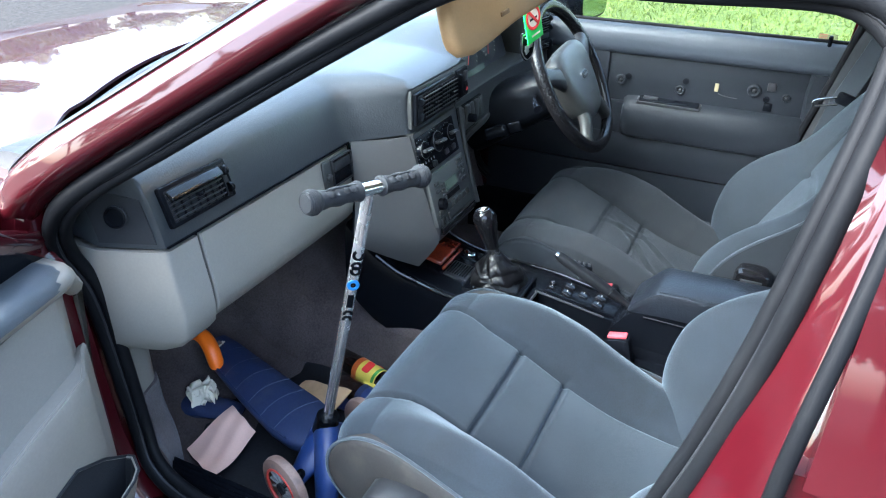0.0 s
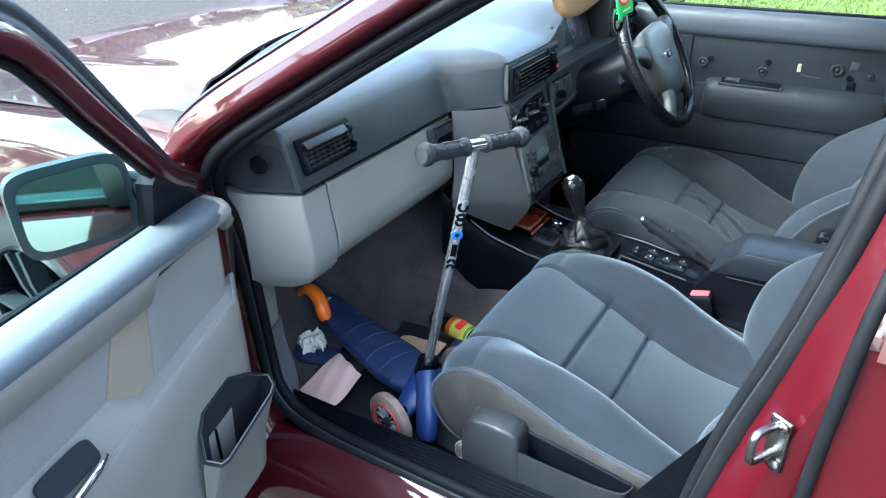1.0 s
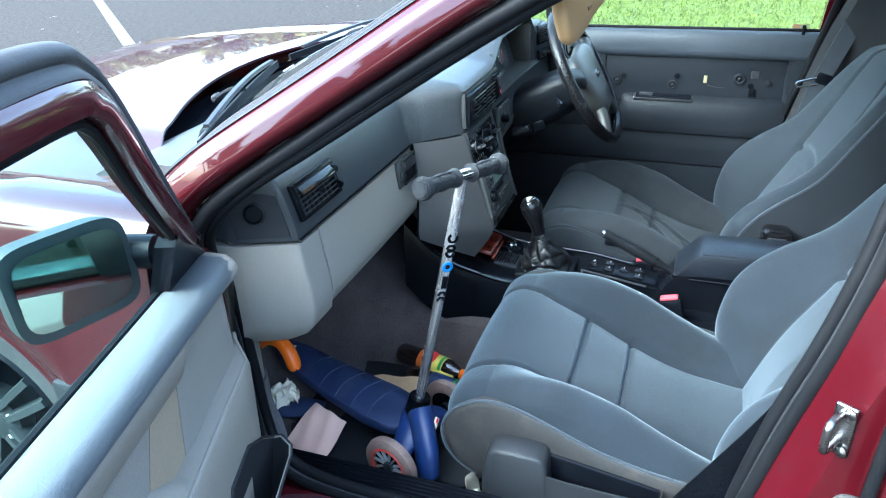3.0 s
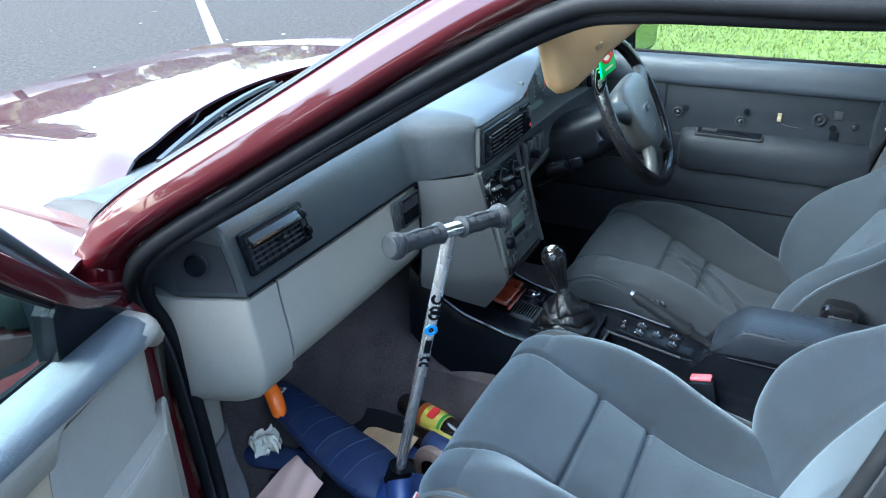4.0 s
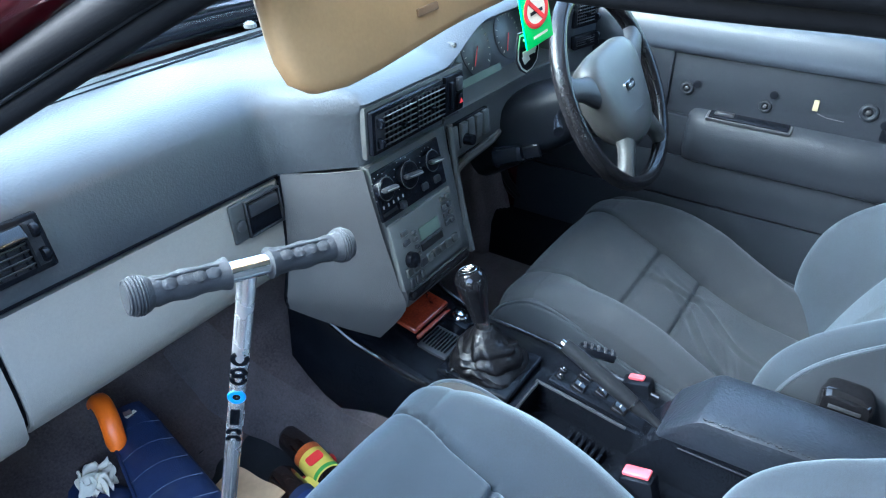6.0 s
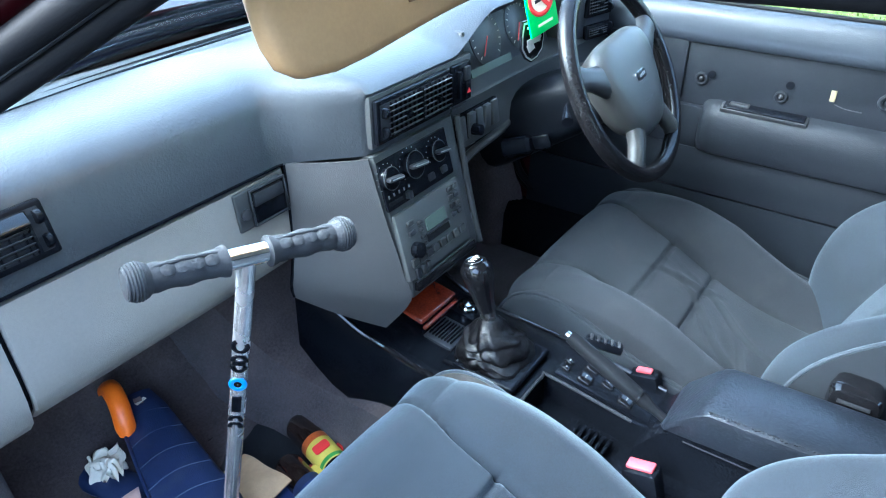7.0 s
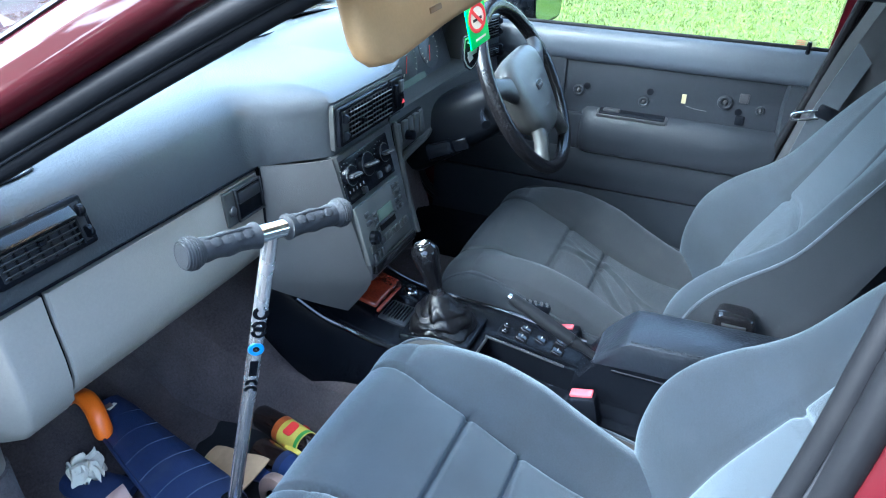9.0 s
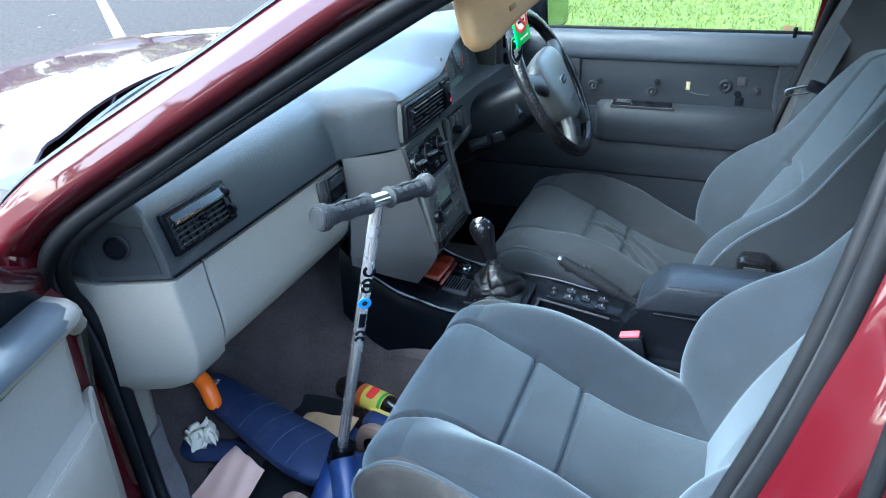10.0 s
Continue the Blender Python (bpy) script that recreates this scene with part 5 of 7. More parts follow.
# handbrake
hb = thing("handbrake", (-0.062, 0.21, 0.50), "worn grey-black handbrake lever with chrome end", "handbrake")
h0, h1 = V(-0.065, 0.200, 0.543), V(-0.058, 0.360, 0.617)
hd = (h1 - h0).normalized()
part("lever", tube(bmesh.new(), [lerp(h0, h1, t / 14) for t in range(15)], lambda t: 0.0070 + 0.0048 * ease(0.10, 0.26, t) - 0.0008 * math.sin(9 * t) - 0.0015 * ease(0.92, 1.0, t), 16), SEAL, hb)
part("grip_joint", tube(bmesh.new(), [lerp(h0, h1, 0.275), lerp(h0, h1, 0.29)], 0.0122, 16), GLOSS, hb)
part("button", tube(bmesh.new(), [h1 - hd * 0.004, h1 + hd * 0.003, h1 + hd * 0.006], 0.0058, 12), CHROME, hb)
part("foot", tube(bmesh.new(), [h0 + hd * 0.004, h0 - hd * 0.02, h0 - hd * 0.05], lambda t: 0.011 - 0.003 * t, 12), STEEL, hb)
part("foot_boot", at_box((0.05, 0.09, 0.06), Matrix.Translation((-0.062, 0.175, 0.505)), 0.015), BLACK, hb)
clip = part("ribbed_clip", at_box((0.016, 0.060, 0.016), frame_m(V(0.030, 0.338, 0.552), (0.35, -0.9, -0.20), (0, 0.3, 1)) @ Matrix.Rotation(radians(90), 4, 'Z'), 0.004), BLACK, hb, "dark ribbed belt clip")
for k in range(5):
    part("clip_rib", at_box((0.017, 0.005, 0.004), frame_m(V(0.030, 0.338, 0.552), (0.35, -0.9, -0.20), (0, 0.3, 1)) @ Matrix.Rotation(radians(90), 4, 'Z') @ Matrix.Translation((0, -0.022 + 0.011 * k, 0.008)), 0.0015, 1), SATIN, clip)
part("grip_seam", tube(bmesh.new(), [lerp(h0, h1, 0.3 + 0.6 * k / 6) + V(0.0105, 0, 0.004) for k in range(7)], 0.0018, 6), GLOSS, hb)

# armrest box
arm = thing("armrest", (-0.012, -0.05, 0.45), "black vinyl centre armrest box with worn edge", "armrest")
part("box_body", loft(bmesh.new(), [[(-0.090, y, 0.40), (-0.088, y, z), (0.019, y, z), (0.021, y, 0.40)] for y, z in ((0.235, 0.490), (0.206, 0.534), (0.19, 0.548), (0.10, 0.556), (-0.30, 0.566))]), BLACK, arm)
lidr = []
for y, z0, z1, g in ((0.204, 0.545, 0.549, 0.012), (0.198, 0.546, 0.560, 0.006), (0.162, 0.552, 0.597, 0.001), (0.154, 0.553, 0.603, 0.0), (0.145, 0.554, 0.607, 0.0), (0.0, 0.558, 0.612, 0), (-0.15, 0.562, 0.616, 0), (-0.30, 0.566, 0.612, 0.004)):
    b = 0.007
    lidr.append([(-0.092 + g, y, z0), (-0.094 + g, y, max(z0 + 0.001, z1 - 1.8 * b)), (-0.091 + g, y, max(z0 + 0.002, z1 - 0.5 * b)), (-0.084 + g, y, z1), (0.014 - g, y, z1), (0.021 - g, y, max(z0 + 0.002, z1 - 0.5 * b)), (0.024 - g, y, max(z0 + 0.001, z1 - 1.8 * b)), (0.023 - g, y, z0)])
lidp = part("armrest_lid", loft(bmesh.new(), lidr), surface("armrest_vinyl", (0.0055, 0.0070, 0.0100), 0.34, 0, 0.2, 10, 0.5, 210, spec=0.28), arm, "creased black vinyl lid", sharp=32)
wear = bmesh.new()
wr = np.random.default_rng(8)
for k in range(70):
    y = 0.145 - 0.30 * (k / 70)
    box(wear, (0.003 + 0.005 * wr.random() ** 2, 0.002 + 0.004 * wr.random(), 0.0014), Matrix.Translation((-0.0865 + 0.004 * wr.random(), y, curve([(-0.3, 0.612), (-0.15, 0.616), (0.0, 0.612), (0.145, 0.607)], y) - 0.0008)) @ Matrix.Rotation(wr.random(), 4, 'Z'))
part("worn_edge", wear, TRAYBLACK, lidp, "row of cracked worn vinyl along the edge")
part("seam", tube(bmesh.new(), [(-0.0915, y, 0.545) for y in np.linspace(0.17, -0.28, 6)], 0.002, 6), BLACK, arm)


# ---- seats ----
def seat(ox, oy, skirt, label, cloth=FAB):
    t = thing("bucket_seat", (ox, 0.25, 0.27), label, "car seat", "front seats")
    base_z = [(-0.02, 0.395), (0.03, 0.400), (0.10, 0.408), (0.18, 0.425), (0.268, 0.461), (0.355, 0.507), (0.44, 0.545), (0.48, 0.553), (0.508, 0.548), (0.530, 0.533), (0.545, 0.508), (0.550, 0.48), (0.548, 0.45), (0.538, 0.42)]
    crest = [(q.x, q.y) for q in smooth_path([(-0.02, 0.42, 0), (0.05, 0.445, 0), (0.12, 0.470, 0), (0.20, 0.505, 0), (0.25, 0.531, 0), (0.30, 0.557, 0), (0.36, 0.576, 0), (0.41, 0.579, 0), (0.455, 0.570, 0), (0.50, 0.548, 0), (0.53, 0.52, 0), (0.56, 0.48, 0)], 5)]
    smooth_cushion = [(q.x, q.y) for q in smooth_path([(a, b, 0) for a, b in base_z], 24)]
    n = len(smooth_cushion)
    creases = () if cloth is FAB else ((-0.02, 0.235, 0.9, 0.10), (0.03, 0.200, 1.15, 0.09), (-0.06, 0.150, 0.6, 0.08), (0.05, 0.300, 2.2, 0.06), (-0.10, 0.305, 1.9, 0.05))
    deep = 0.009 if cloth is FAB else 0.006
    rings = []
    for i, (y, z) in enumerate(smooth_cushion):
        s = i / (n - 1)
        a, b = smooth_cushion[max(0, i - 1)], smooth_cushion[min(n - 1, i + 1)]
        d = V(b[0] - a[0], b[1] - a[1], 0).normalized()
        nrm = (-d.y, d.x)
        front = ease(0.42, 0.52, y) if s < 0.8 else 1.0
        roll = ease(0.55, 1.0, s)
        W = 0.236 - 0.014 * ease(0.70, 1.0, s) - 0.012 * ease(0.15, 0.0, y)
        ring = []
        M = 120
        for k in range(M + 1):
            u = -1 + 2 * k / M
            x = u * W
            ax_ = abs(x)
            bt = curve(crest, y)
            amp = lerp(max(0.006, min(0.085, bt - z)), 0.006, ease(0.60, 0.76, s))
            bol = amp * ease(0.112, 0.192, ax_)
            edge = -0.030 * max(0, (ax_ - 0.190) / 0.046) ** 2.2
            crown = 0.010 * math.cos(math.pi * min(1, ax_ / 0.25) * 0.5)
            seam_x = 0.126 + 0.018 * front
            sv = -0.011 * math.exp(-((ax_ - seam_x) / 0.0042) ** 2) * (1 - ease(0.80, 0.92, s))
            puff = 0.006 * (1 - min(1, ax_ / seam_x) ** 4)
            cross = 0
            if ax_ < seam_x + 0.004:
                for ysm in (0.268, 0.357):
                    cross -= deep * math.exp(-((y - ysm) / 0.0042) ** 2) * (1 if s < 0.8 else 0)
            h = bol + edge + crown * 0.5 + sv + puff * 0.7 + cross
            for cx_, cy_, turn_, reach_ in creases:
                along = (x - cx_) * math.cos(turn_) + (y - cy_) * math.sin(turn_)
                off = (y - cy_) * math.cos(turn_) - (x - cx_) * math.sin(turn_) + 0.010 * math.sin(28 * along)
                h += (0.0035 * math.exp(-(off / 0.007) ** 2) - 0.003 * math.exp(-((off - 0.012) / 0.007) ** 2)) * math.exp(-(along / reach_) ** 2)
            ring.append(V(ox + x, y + nrm[0] * h, z + nrm[1] * h))
        down = 0.43 - 0.03 * ease(0.3, 0.0, y)
        ring += [V(ox + W + 0.004, y, max(down, min(z - 0.04, 0.47))), V(ox + W, min(y, 0.53), down - 0.03), V(ox - W, min(y, 0.53), down - 0.03), V(ox - W - 0.004, y, max(down, min(z - 0.04, 0.47)))]
        rings.append(ring)
    part("cushion", loft(bmesh.new(), rings), cloth, t, "blue-grey velour seat cushion with sewn panels", sharp=75)
    # side panel that follows the bolster and rounds the front, piped all round
    out_line = [(q.x, q.y) for q in smooth_path([(0.0, 0.428, 0), (0.08, 0.446, 0), (0.147, 0.460, 0), (0.217, 0.472, 0), (0.285, 0.490, 0), (0.345, 0.515, 0), (0.40, 0.538, 0), (0.445, 0.550, 0), (0.485, 0.548, 0), (0.520, 0.530, 0), (0.545, 0.500, 0), (0.553, 0.466, 0), (0.545, 0.432, 0), (0.520, 0.402, 0), (0.480, 0.384, 0), (0.40, 0.376, 0), (0.25, 0.368, 0), (0.0, 0.36, 0)], 4)]
    for sg in (-1, 1):
        def outline(x, s):
            return [V(ox + sg * x, 0.30 + (y - 0.30) * s, 0.44 + (z - 0.44) * s) for y, z in out_line]
        sk = part("side_skirt", loft(bmesh.new(), [outline(0.212, 0.97), outline(0.236, 1.0), outline(0.2425, 0.985), outline(0.246, 0.93), outline(0.247, 0.5)]), skirt, t, "grubby grey seat side with a small tear" if sg < 0 else "grey seat side", sharp=60)
        part("piping", tube(bmesh.new(), [q + V(sg * 0.001, 0, 0) for q in outline(0.239, 1.004)[:56]], 0.0030, 8), FABD if cloth is FAB else SIDE_SHADED, sk)
        if sg < 0:
            part("tear", at_box((0.003, 0.020, 0.006), Matrix.Translation(V(ox - 0.2465, 0.235, 0.440)) @ Matrix.Rotation(-0.6, 4, 'X'), 0.001, 1), RIB, sk)
    # front skirt below the cushion
    part("front_skirt", loft(bmesh.new(), [[V(ox + x, 0.538 - 0.03 * (x / 0.22) ** 2, 0.475), V(ox + x, 0.551 - 0.03 * (x / 0.22) ** 2, 0.45), V(ox + x, 0.535 - 0.03 * (x / 0.22) ** 2, 0.405), V(ox + x, 0.50, 0.40), V(ox + x, 0.50, 0.475)] for x in np.linspace(-0.215, 0.215, 12)]), skirt, t)
    # backrest
    o, upv, fwd = V(ox, 0.045, 0.400), V(0, -0.423, 0.906), V(0, 0.906, 0.423)
    wing = [(0.0, 0.060), (0.06, 0.095), (0.12, 0.112), (0.17, 0.116), (0.22, 0.106), (0.27, 0.084), (0.32, 0.055), (0.37, 0.036), (0.47, 0.022), (0.56, 0.006), (0.62, -0.01), (0.66, -0.03)]
    width = [(0.0, 0.225), (0.05, 0.238), (0.15, 0.248), (0.25, 0.248), (0.35, 0.240), (0.5, 0.222), (0.58, 0.20), (0.64, 0.17), (0.66, 0.14)]
    sm_w = [(q.x, q.y) for q in smooth_path([(a, b, 0) for a, b in wing], 5)]
    sm_b = [(q.x, q.y) for q in smooth_path([(a, b, 0) for a, b in width], 5)]
    rings = []
    for s in np.linspace(-0.03, 0.66, 110):
        wg, W = curve(sm_w, s), curve(sm_b, s)
        top = ease(0.58, 0.66, s)
        lumbar = 0.020 * math.exp(-((s - 0.14) / 0.12) ** 2)
        ring = []
        M = 84
        seam = W * 0.56
        for k in range(M + 1):
            u = -1 + 2 * k / M
            x = u * W
            a = abs(u)
            d = lumbar * (1 - a) + wg * ease(0.50, 0.90, a) * (1 - 0.0 * a)
            d -= 0.030 * max(0, (a - 0.90) / 0.10) ** 2
            sv = 0.011 * math.exp(-((abs(x) - seam) / 0.0065) ** 2) * (1 - top)
            if a < 0.58:
                sv += 0.010 * math.exp(-((s - 0.335 + 0.10 * a * a) / 0.008) ** 2)
            d -= sv + 0.05 * top
            ring.append(o + upv * s + fwd * d + V(x, 0, 0))
        bd_ = -0.085 + 0.045 * top
        ring += [o + upv * s + fwd * lerp(wg, bd_, 0.35) + V(W + 0.004, 0, 0), o + upv * s + fwd * lerp(wg, bd_, 0.8) + V(W - 0.002, 0, 0), o + upv * s + fwd * bd_ + V(W * 0.8, 0, 0), o + upv * s + fwd * bd_ - V(W * 0.8, 0, 0), o + upv * s + fwd * lerp(wg, bd_, 0.8) - V(W - 0.002, 0, 0), o + upv * s + fwd * lerp(wg, bd_, 0.35) - V(W + 0.004, 0, 0)]
        rings.append(ring)
    back = part("backrest", loft(bmesh.new(), rings), FAB if cloth is FAB else BACK_SHADED, t, "blue-grey velour backrest with deep side wings", sharp=75)
    for sg in (-1, 1):
        part("wing_piping", tube(bmesh.new(), [o + upv * s + fwd * (lerp(curve(sm_w, s), -0.085, 0.085) - 0.012) + V(sg * (curve(sm_b, s) + 0.003), 0, 0) for s in np.linspace(0.0, 0.60, 30)], 0.003, 6), FABD, back)
        side = [[o + upv * s + fwd * (lerp(curve(sm_w, s), -0.085, f) - 0.012) + V(sg * (curve(sm_b, s) + 0.0055 - 0.010 * (f > 0.9)), 0, 0) for f in (0.10, 0.4, 0.8, 1.0)] for s in np.linspace(0.0, 0.60, 20)]
        part("wing_side", slab(bmesh.new(), lambda u, v: side[round(u * 19)][round(v * 3)], 19, 3, 0.003), FABD if cloth is FAB else SIDE_SHADED, back, "dark grey cloth backrest side")
    for sg in (-1, 1):
        p = o + upv * 0.62 + fwd * -0.035 + V(sg * 0.05, 0, 0)
        part("headrest_post", tube(bmesh.new(), [p, p + upv * 0.10], 0.006, 10), STEEL, t)
    hrings = []
    for s, sc in ((0.685, 0.70), (0.70, 0.9), (0.74, 1.0), (0.79, 1.0), (0.84, 0.92), (0.865, 0.70), (0.872, 0.4)):
        hrings.append([o + upv * s + V(0.132 * sc * c * (abs(c) ** 3 + abs(d) ** 3) ** (-1 / 3), 0, 0) + fwd * (-0.03 + 0.048 * sc * d * (abs(c) ** 3 + abs(d) ** 3) ** (-1 / 3)) for c, d in ((math.cos(2 * math.pi * k / 28), math.sin(2 * math.pi * k / 28)) for k in range(28))])
    part("headrest", loft(bmesh.new(), hrings), FAB, t, "padded velour headrest", sharp=70)
    # slide rail and lever box on the door side
    for sg in (-1, 1):
        part("seat_rail", at_box((0.03, 0.46, 0.03), Matrix.Translation((ox + sg * 0.19, 0.26, 0.285)), 0.006), STEEL, t)
        part("rail_foot", at_box((0.36, 0.04, 0.10), Matrix.Translation((ox, 0.26 + sg * 0.16, 0.345)), 0.01), BLACK, t)
    part("pan", at_box((0.43, 0.46, 0.03), Matrix.Translation((ox, 0.27, 0.392)) @ Matrix.Rotation(0.10, 4, 'X'), 0.01), BLACK, t)
    t.matrix_basis = Matrix.Translation((ox, 0.25 + oy, 0.27))
    return t


seat(-0.385, 0.0, SKIRT, "blue-grey velour passenger seat with grubby side panel")
seat(0.337, 0.015, SIDE_SHADED, "blue-grey velour driver's seat, creased, with shade in its darker colours", FAB_SHADED)

# lever housing on the passenger seat's door side
lev = thing("seat_adjuster", (-0.645, 0.33, 0.30), "black plastic seat adjuster housing with grab pocket", "seat adjuster")
hr = []
for y, zt, zb, th in ((0.470, 0.440, 0.380, 0.016), (0.467, 0.462, 0.362, 0.024), (0.458, 0.482, 0.350, 0.029), (0.443, 0.492, 0.342, 0.031), (0.41, 0.495, 0.338, 0.032), (0.378, 0.493, 0.336, 0.032), (0.366, 0.490, 0.336, 0.032), (0.360, 0.482, 0.336, 0.032), (0.357, 0.466, 0.336, 0.032), (0.355, 0.400, 0.336, 0.032), (0.28, 0.398, 0.338, 0.031), (0.20, 0.396, 0.345, 0.029), (0.180, 0.394, 0.355, 0.024)):
    hr.append([V(-0.630, y, zt), V(-0.638 - th, y, zt - 0.001), V(-0.644 - th, y, zt - 0.007 * (zt > 0.43)), V(-0.647 - th, y, lerp(zt, zb, 0.5)), V(-0.645 - th, y, zb + 0.004), V(-0.638 - th, y, zb), V(-0.630, y, zb)])
part("housing", loft(bmesh.new(), hr), SATIN, lev, sharp=70)
wall_pts = smooth_path([(-0.6765, 0.360, 0), (-0.6765, 0.30, 0), (-0.674, 0.22, 0), (-0.668, 0.186, 0), (-0.655, 0.176, 0), (-0.640, 0.174, 0)], 5)
top_of = lambda y: curve([(0.17, 0.448), (0.22, 0.450), (0.33, 0.457), (0.372, 0.462)], y)
part("pocket_wall", loft(bmesh.new(), [[q + V(0, 0, 0.340), q + V(0, 0, top_of(q.y) - 0.003), q + V(0.001, 0.0005, top_of(q.y)), q + V(0.0045, 0.0015, top_of(q.y)), q + V(0.006, 0.002, top_of(q.y) - 0.003), q + V(0.006, 0.002, 0.340)] for q in wall_pts]), SATIN, lev, sharp=60)
part("pocket_back", loft(bmesh.new(), [[V(-0.630, y, 0.350), V(-0.6365, y, 0.350), V(-0.6365, y, zt - 0.004), V(-0.634, y, zt), V(-0.630, y, zt)] for y, zt in ((0.372, 0.476), (0.33, 0.470), (0.27, 0.460), (0.21, 0.450), (0.18, 0.444))]), BLACK, lev, sharp=60)
part("pocket", at_box((0.036, 0.185, 0.004), Matrix.Translation((-0.652, 0.275, 0.401)), 0.001), BLACK, lev)

# seat belts
def buckle(p, lean, k=1.0):
    b = thing("belt_buckle", p, "black seat belt buckle with pink-red release button", "belt buckle", "seat belt buckles")
    p = Vector(p)
    m = frame_m(p, (1, 0, 0), V(lean, 0.25, 1))
    part("buckle_body", at_box((0.032, 0.050, 0.110), m @ Matrix.Translation((0, 0, -0.056)), 0.008), BLACK, b)
    part("release_button", at_box((0.019 * k, 0.038 * k, 0.006), m @ Matrix.Translation((0, 0, 0.001)), 0.003), PINKRED, b)
    part("stalk", at_box((0.022, 0.03, 0.14), m @ Matrix.Translation((0, 0, -0.16)), 0.006), BLACK, b)


buckle((-0.140, 0.205, 0.520), 0.15)
buckle((0.082, 0.282, 0.489), -0.10, 0.7)
belt = thing("seat_belt", (-0.68, 0.06, 0.40), "black seat belt webbing hanging by the centre pillar", "seat belt")
part("webbing", slab(bmesh.new(), lambda u, v: V(-0.690 + 0.010 * u + 0.003 * math.sin(7 * u), lerp(0.168, 0.005, u) + 0.046 * (v - 0.5), lerp(0.415, 0.715, u) + 0.026 * (v - 0.5)), 20, 4, 0.002), BLACK, belt)
part("anchor", at_box((0.030, 0.075, 0.045), Matrix.Translation((-0.690, 0.168, 0.420)) @ Matrix.Rotation(0.5, 4, 'X'), 0.010), GLOSS, belt)
part("upper_webbing", slab(bmesh.new(), lambda u, v: V(lerp(-0.680, -0.632, u), lerp(0.006, -0.13, u) + 0.042 * (v - 0.5), lerp(0.712, 1.18, u) + 0.02 * (v - 0.5)), 14, 3, 0.002), BLACK, belt)
belt2 = thing("seat_belt", (0.63, -0.06, 0.80), "grey seat belt with metal tongue on the far pillar", "seat belt")
def strap_y(z):
    return curve([(0.42, -0.020), (0.826, -0.104), (1.22, -0.236)], z)


part("webbing", slab(bmesh.new(), lambda u, v: V(lerp(0.606, 0.590, u), strap_y(lerp(0.42, 1.20, u)) + 0.046 * (v - 0.5), lerp(0.42, 1.20, u)), 24, 3, 0.002), FABD, belt2, "grey belt webbing")
tl = smooth_path([(0.597, -0.098, 0.834), (0.590, -0.052, 0.822), (0.588, -0.046, 0.814), (0.592, -0.054, 0.808), (0.597, -0.098, 0.816)], 5)
part("tongue", tube(bmesh.new(), tl, 0.0028, 8), CHROME, belt2, "bright metal belt tongue")
part("tongue_grip", at_box((0.014, 0.040, 0.030), Matrix.Translation((0.597, -0.112, 0.830)) @ Matrix.Rotation(0.3, 4, 'X'), 0.006), BLACK, belt2)


# recliner knob on the tunnel side of the driver's seat
knob_c = V(0.074, -0.004, 0.598)
rk = thing("recliner_knob", knob_c, "glossy black seat recliner knob", "knob")
part("knob_cap", loft(bmesh.new(), [[knob_c + V(x, 0.034 * s * math.cos(a) * (abs(math.cos(a)) ** 4 + abs(math.sin(a)) ** 4) ** -0.25, 0.024 * s * math.sin(a) * (abs(math.cos(a)) ** 4 + abs(math.sin(a)) ** 4) ** -0.25) for a in (2 * math.pi * k / 28 for k in range(28))] for x, s in ((0.03, 0.8), (0.0, 0.9), (-0.012, 1.0), (-0.026, 1.0), (-0.034, 0.86), (-0.036, 0.5))]), GLOSS, rk)
part("knob_slot", at_box((0.004, 0.040, 0.006), Matrix.Translation(knob_c + V(-0.0355, 0, 0.004)), 0.001), SATIN, rk)


# ---- driver's door, closed ----


def card_panel(y0, y1, z0, z1, x, depth, r=0.008):
    return at_box((depth, abs(y1 - y0), abs(z1 - z0)), Matrix.Translation((x + depth / 2, (y0 + y1) / 2, (z0 + z1) / 2)), r)


ddoor = part("door", slab(bmesh.new(), lambda u, v: (0.775 + 0.018 * math.sin(math.pi * v), lerp(0.90, -0.05, u), lerp(0.26, 0.925, v)), 10, 8, 0.02), RED, car, "closed driver's door, its armrest removed")
# upper roll below the glass
roll = [(0.720, 0.928), (0.702, 0.930), (0.690, 0.924), (0.682, 0.908), (0.680, 0.88), (0.684, 0.862), (0.694, 0.852), (0.72, 0.85)]
part("upper_roll", loft(bmesh.new(), [[(x, y, z + 0.012 * (0.5 - y)* 0.4) for x, z in roll] for y in np.linspace(0.80, -0.115, 24)]), LEDGE_SHADED, ddoor, "padded vinyl window ledge, its dark blue-grey colour holding shade")
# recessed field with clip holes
card = part("door_card", card_panel(0.82, -0.04, 0.715, 0.860, 0.698, 0.02, 0.004), CARD_SHADED, ddoor, "bare grey vinyl where the armrest was")
part("rear_border", loft(bmesh.new(), [[(0.698, -0.030 + e, z), (0.684, -0.038 + e, z), (0.682, -0.06, z), (0.684, -0.112, z), (0.72, -0.115, z), (0.72, -0.03, z)] for z, e in ((0.40, 0.0), (0.70, 0.0), (0.716, 0.0), (0.80, 0.004), (0.856, 0.0))]), CARD_SHADED, ddoor)
